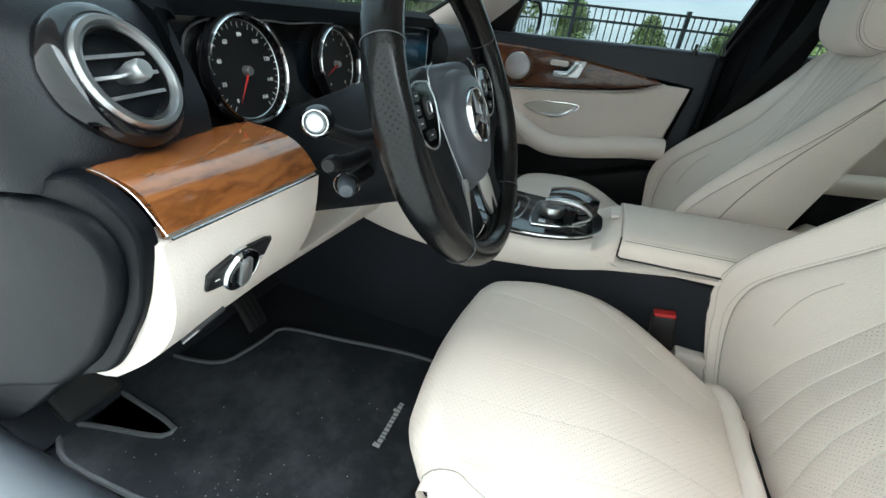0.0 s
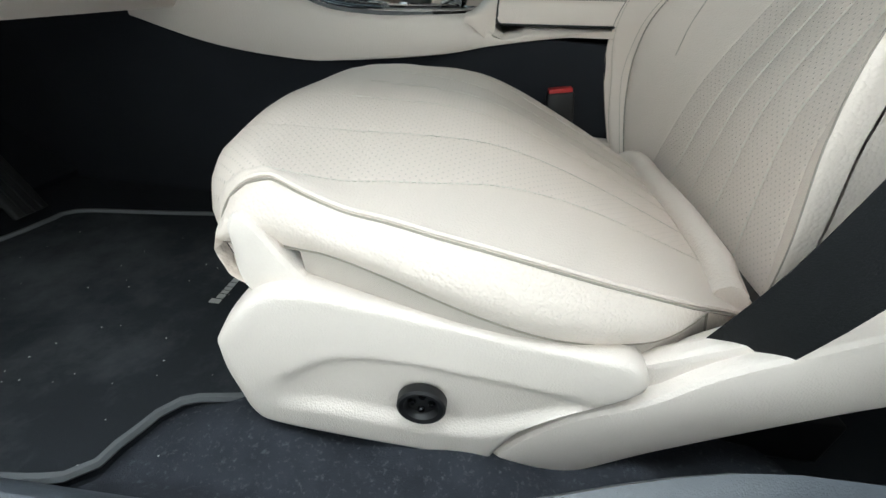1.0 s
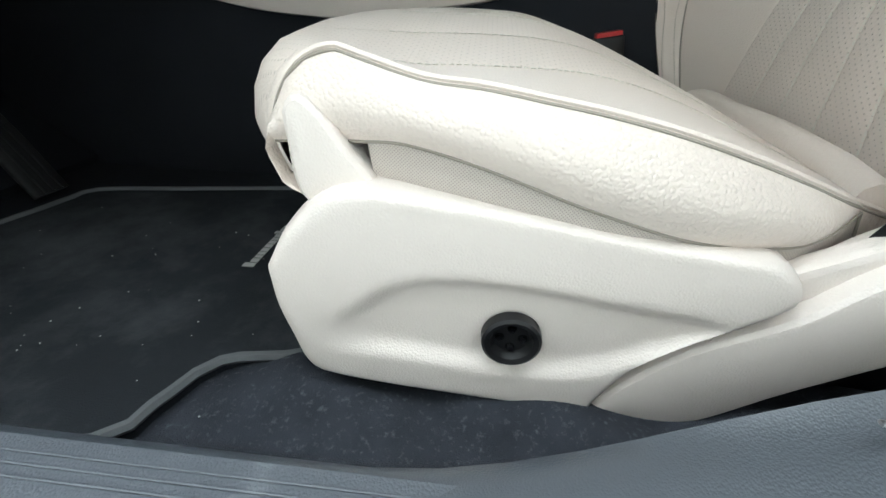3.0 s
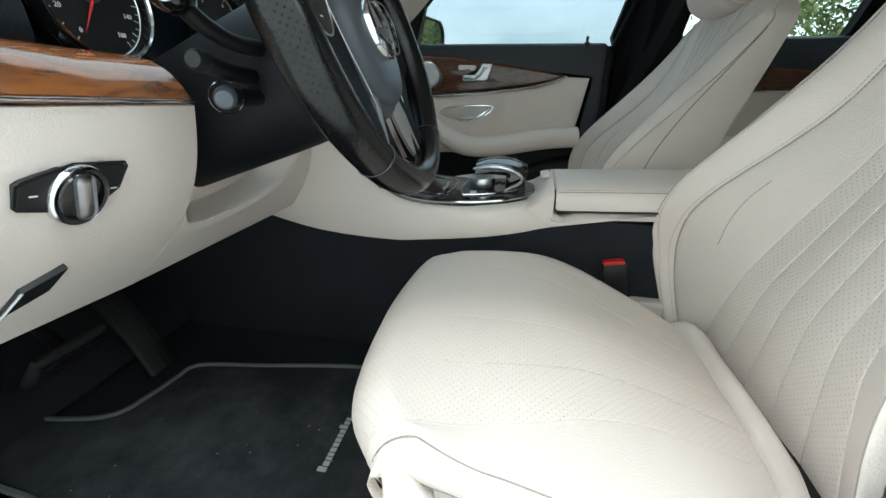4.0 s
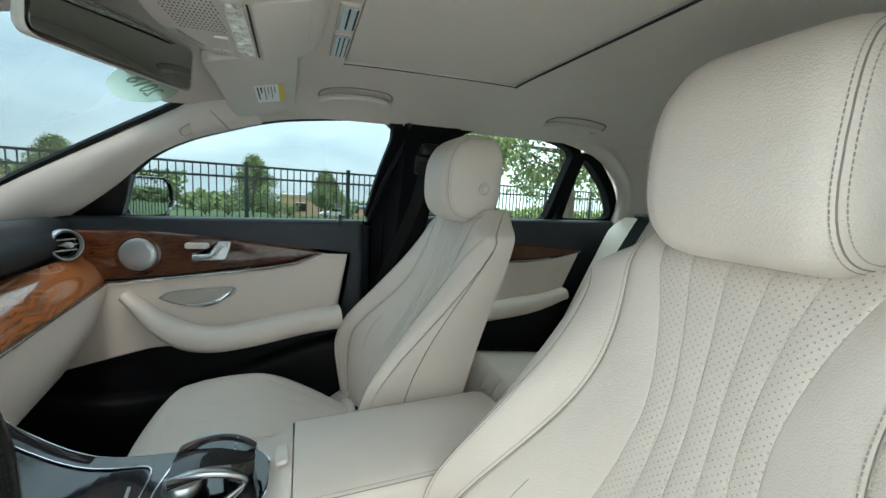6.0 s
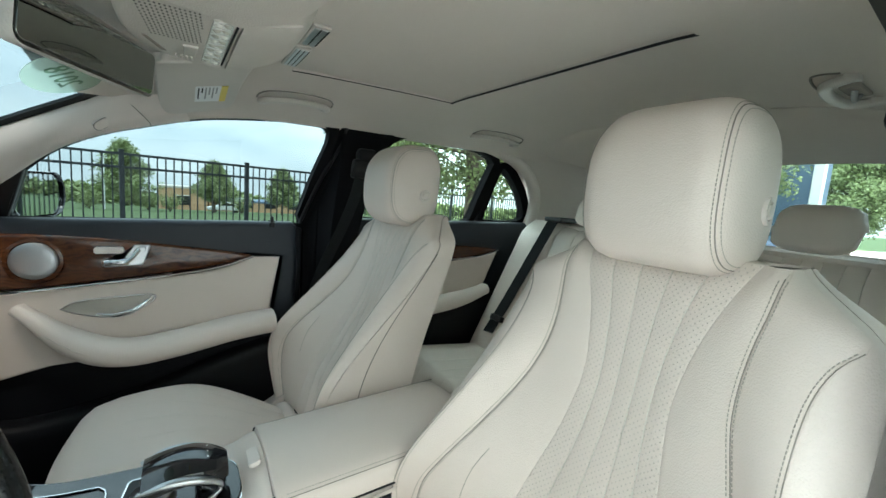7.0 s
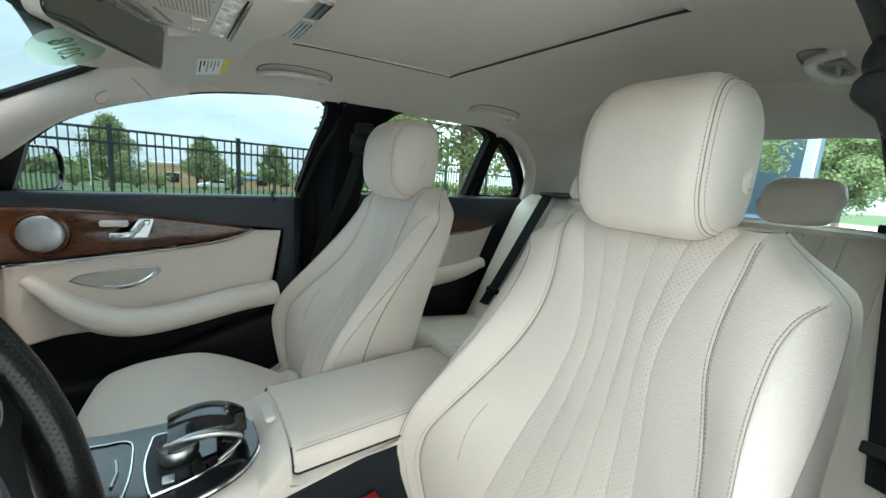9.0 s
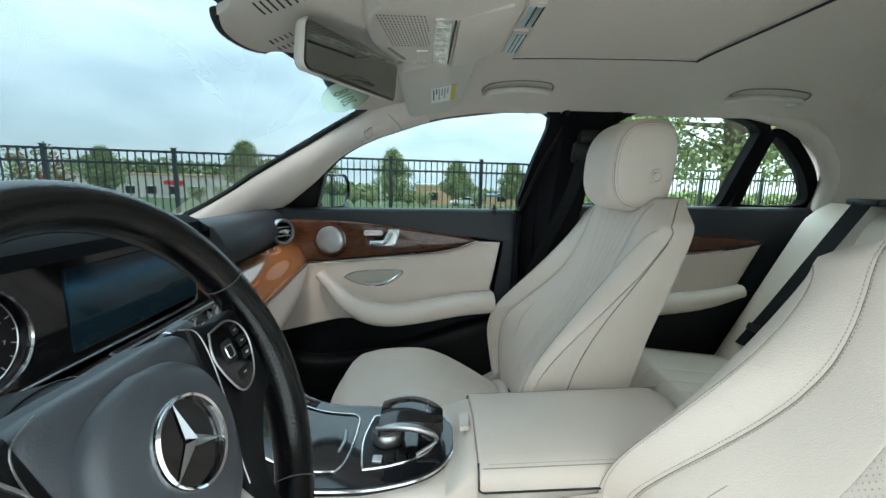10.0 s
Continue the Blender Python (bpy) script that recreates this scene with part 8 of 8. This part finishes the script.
def overhead_console():
    c = thing("overhead_console", "greige overhead light console with grille and clear lamps", "roof console")
    Z = 1.290
    half = [(0.280, 0.0), (0.278, 0.070), (0.266, 0.122), (0.236, 0.150), (0.195, 0.152), (0.155, 0.148), (0.118, 0.130), (0.090, 0.098), (0.076, 0.05), (0.072, 0.0)]
    o = spline([*half, *[(x, -y) for x, y in half[-2:0:-1]], half[0]], 88)[:-1]
    rows = []
    for k, lift in ((1.16, 0.060), (1.10, 0.036), (1.035, 0.012), (1.0, 0.004), (0.975, 0.001), (0.94, 0.0), (0.5, -0.001), (0.0, -0.001)):
        rows.append([(0.165 + (x - 0.165) * k, y * k, Z + lift + 0.10 * (x - 0.165) * max(0.0, k - 0.94)) for x, y in o])
    part("casing", grid(rows, wrap_v=True), headlining_plastic, c)
    # wide clear lens across the console
    lo = [(0.1675, -0.085), (0.189, -0.093), (0.1855, 0.112), (0.161, 0.107)]
    lens = part("lamp_lens", plate(lo, "z", Z - 0.0035, Z + 0.004, 0.0012), lens_clear, c, "clear faceted reading lamp lens")
    for side in (0, 1):
        for k in range(9):
            u = (k + 0.5) / 9
            p, q = Vector((*lo[0], 0)).lerp(Vector((*lo[3], 0)), u), Vector((*lo[1], 0)).lerp(Vector((*lo[2], 0)), u)
            w = p.lerp(q, 0.28 + 0.44 * side)
            part("facet", moved(lathe([(0.0, -0.0026), (0.0030, -0.0018), (0.0048, 0.0)], 8), Matrix.Translation((w.x, w.y, Z - 0.0035))), lens_glint if (k + side) % 3 else lens_clear, lens)
    part("lens_gap", tube([(0.1935, -0.094, Z - 0.0012), (0.189, 0.116, Z - 0.0012)], 0.0014, 6), rubber, c, "dark gap beside the lens")
    # folding lid, its catch, and the hump beside it
    part("compartment_lid", plate([(0.198, -0.088), (0.264, -0.090), (0.262, 0.070), (0.250, 0.112), (0.228, 0.132), (0.1945, 0.130)], "z", Z - 0.0035, Z + 0.004, 0.0014, 3), headlining_plastic, c, "folding compartment lid")
    hump = spline([(0.110, -0.125), (0.160, -0.112), (0.197, -0.098), (0.248, -0.128), (0.264, -0.175), (0.262, -0.24), (0.18, -0.28), (0.10, -0.24), (0.095, -0.16), (0.110, -0.125)], 50)[:-1]
    part("hump", plate(hump, "z", Z - 0.010, Z + 0.05, 0.009, 4), headlining_plastic, c, "rounded hump beside the lid")
    # perforated patch of the microphone cover
    holes = []
    for r in range(13):
        for q in range(15):
            x, y = 0.094 + q * 0.0046 + 0.0008 * r, -0.090 + r * 0.0095
            if x > 0.158:
                continue
            z, e = Z - 0.0014, 0.0009
            holes.append(([(x - e, y - e * 2.6, z), (x + e, y - e * 2.6, z), (x + e, y + e * 2.6, z), (x - e, y + e * 2.6, z)], [(0, 1, 2, 3)]))
    tagged(part("speaker_grille", join(*holes), rubber, c), kind="stuff")
    part("groove", plate([(0.092, 0.040), (0.098, 0.040), (0.118, 0.098), (0.112, 0.098)], "z", Z - 0.0016, Z + 0.003, 0.0004), seam_dark, c, "moulded slot")
    part("key", plate([(0.138, 0.044), (0.156, 0.042), (0.153, 0.092), (0.138, 0.092)], "z", Z - 0.004, Z + 0.003, 0.0015), headlining_plastic, c)
    for k in range(4):
        part("rib", plate([(0.128 + 0.0065 * k, 0.104), (0.131 + 0.0065 * k, 0.104), (0.131 + 0.0065 * k, 0.122), (0.128 + 0.0065 * k, 0.122)], "z", Z - 0.003, Z + 0.003, 0.0006), headlining_plastic, c)
    # the rear half rises towards the roof
    for o in c.children_recursive:
        for v in o.data.vertices:
            v.co.z += 0.25 * max(0.0, v.co.x - 0.195)
    return c


lens_glint = material("amber_lens_facet", (0.84, 0.76, 0.66), 0.10, 0.5, 0.0, 1, 0.25, mottling=60)
lens_clear = material("clear_lamp_lens", (0.75, 0.73, 0.66), 0.10, 0.0, 0.9, 220, 0.12, coat=0.6, voronoi=True)
overhead_console()


def slot_strip(y0, y1, bars):
    """A shallow tray with thin bright bars at the sunroof's front edge."""
    s = thing("roof_slot_plate", "greige slotted plate with thin chrome bars at the sunroof's front edge", "trim plate", (0, 0, 0), "roof slot plates")

    def lay(x0, x1, a, b, lo, hi, bev):
        bm = box(x0, x1, a, b, lo, hi, bev)
        for v in bm.verts:
            v.co.z += roof_z(0.32, v.co.y) - 0.001
        return bm
    part("plate", lay(0.303, 0.331, y0, y1, -0.004, 0.006, 0.002), headlining_plastic, s)
    for k in range(bars):
        x = 0.306 + 0.023 * (k + 0.5) / bars
        part("bar", lay(x - 0.0052 * 1.6 / bars, x + 0.0052 * 1.6 / bars, y0 + 0.008, y1 - 0.008, -0.0056, -0.003, 0.0006), silver, s, "thin chrome bar")
        part("slot", lay(x + 0.0060 * 1.6 / bars, x + 0.0095 * 1.6 / bars, y0 + 0.010, y1 - 0.010, -0.0046, -0.003, 0), rubber, s, "dark slot")


slot_strip(0.015, 0.115, 2)
slot_strip(0.135, 0.262, 3)


def sun_visor(s):
    v = thing("sun_visor", "greige sun visor folded up against the roof", "sun visor", (0, 0, 0), "sun visors")
    o = spline([(0.098, 0.165), (0.110, 0.158), (0.236, 0.150), (0.247, 0.165), (0.241, 0.40), (0.236, 0.465), (0.222, 0.490), (0.150, 0.512), (0.115, 0.515), (0.099, 0.490), (0.094, 0.40), (0.098, 0.165)], 70)[:-1]
    bm = plate([(x, s * y) for x, y in o], "z", -0.008, 0.010, 0.006, 3)
    for q in bm.verts:
        q.co.z += roof_z(q.co.x, q.co.y) - 0.026 - 0.13 * (0.25 - q.co.x)
    part("board", bm, headlining_plastic, v)
    part("pivot", tube([(0.10, s * 0.145, roof_z(0.10, s * 0.15) - 0.020), (0.10, s * 0.185, roof_z(0.10, s * 0.18) - 0.024)], 0.008, 10), headlining_plastic, v)
    if s > 0:
        def laid(bm):
            for q in bm.verts:
                q.co.z += roof_z(q.co.x, q.co.y) - 0.034 - 0.13 * (0.25 - q.co.x)
            return bm
        at = lambda x0, x1, y0, y1, z: laid(box(0.188 + 1.12 * x0, 0.188 + 1.12 * x1, 0.385 + 1.2 * y0, 0.385 + 1.2 * y1, z - 0.0006, z + 0.0012, 0))
        lb = part("label", at(-0.026, 0.026, -0.042, 0.042, -0.0006), white_paint, v, "white warning label with a yellow strip")
        part("label_strip", at(0.015, 0.026, -0.042, 0.042, -0.0011), yellow_print, lb, "yellow strip")
        for k in range(6):
            part("text_bar", at(-0.022 + k * 0.0058, -0.0195 + k * 0.0058, -0.036, 0.028 - 0.008 * (k % 2), -0.0012), rubber if k < 2 else thread_grey, lb)


yellow_print = material("yellow_print", (0.75, 0.60, 0.12), 0.6)
sun_visor(1)
sun_visor(-1)


def year_sticker():
    """A round window sticker, read from its back."""
    s = thing("window_sticker", "pale green oval year sticker on the windscreen", "sticker")
    m = Matrix.Translation((-0.045, 0.395, 1.279)) @ Vector((0.42, -0.10, -0.90)).to_track_quat("Z", "Y").to_matrix().to_4x4()
    xx = m.inverted().to_3x3() @ Vector((0, 1, 0))
    m = m @ pose(0, 0, 0, 0, 0, math.degrees(math.atan2(xx.y, xx.x)))
    part("disc", turn_bm(plate(circle(0.098, 44, 0.060), "z", 0.0008, -0.0004, 0.0003), m), sticker_green, s)
    lettering("2018", 0.055, m @ Matrix.Translation((0, -0.004, 0.0012)) @ Matrix.Diagonal((-1, 1, 1, 1)), sticker_ink, s, "year")


def film_material(name, tint):
    """Printed film that lets the light behind it through."""
    m = bpy.data.materials.new(name)
    m.use_nodes = True
    n, l = m.node_tree.nodes, m.node_tree.links
    n.remove(n["Principled BSDF"])
    see, body, mix = n.new("ShaderNodeBsdfTransparent"), n.new("ShaderNodeBsdfTranslucent"), n.new("ShaderNodeMixShader")
    see.inputs["Color"].default_value = body.inputs["Color"].default_value = (*tint, 1)
    mix.inputs["Fac"].default_value = 0.3
    l.new(see.outputs[0], mix.inputs[1])
    l.new(body.outputs[0], mix.inputs[2])
    l.new(mix.outputs[0], n["Material Output"].inputs["Surface"])
    return m


sticker_green = film_material("pale_green_film", (0.84, 0.92, 0.84))
sticker_ink = film_material("green_ink", (0.42, 0.52, 0.42))
year_sticker()
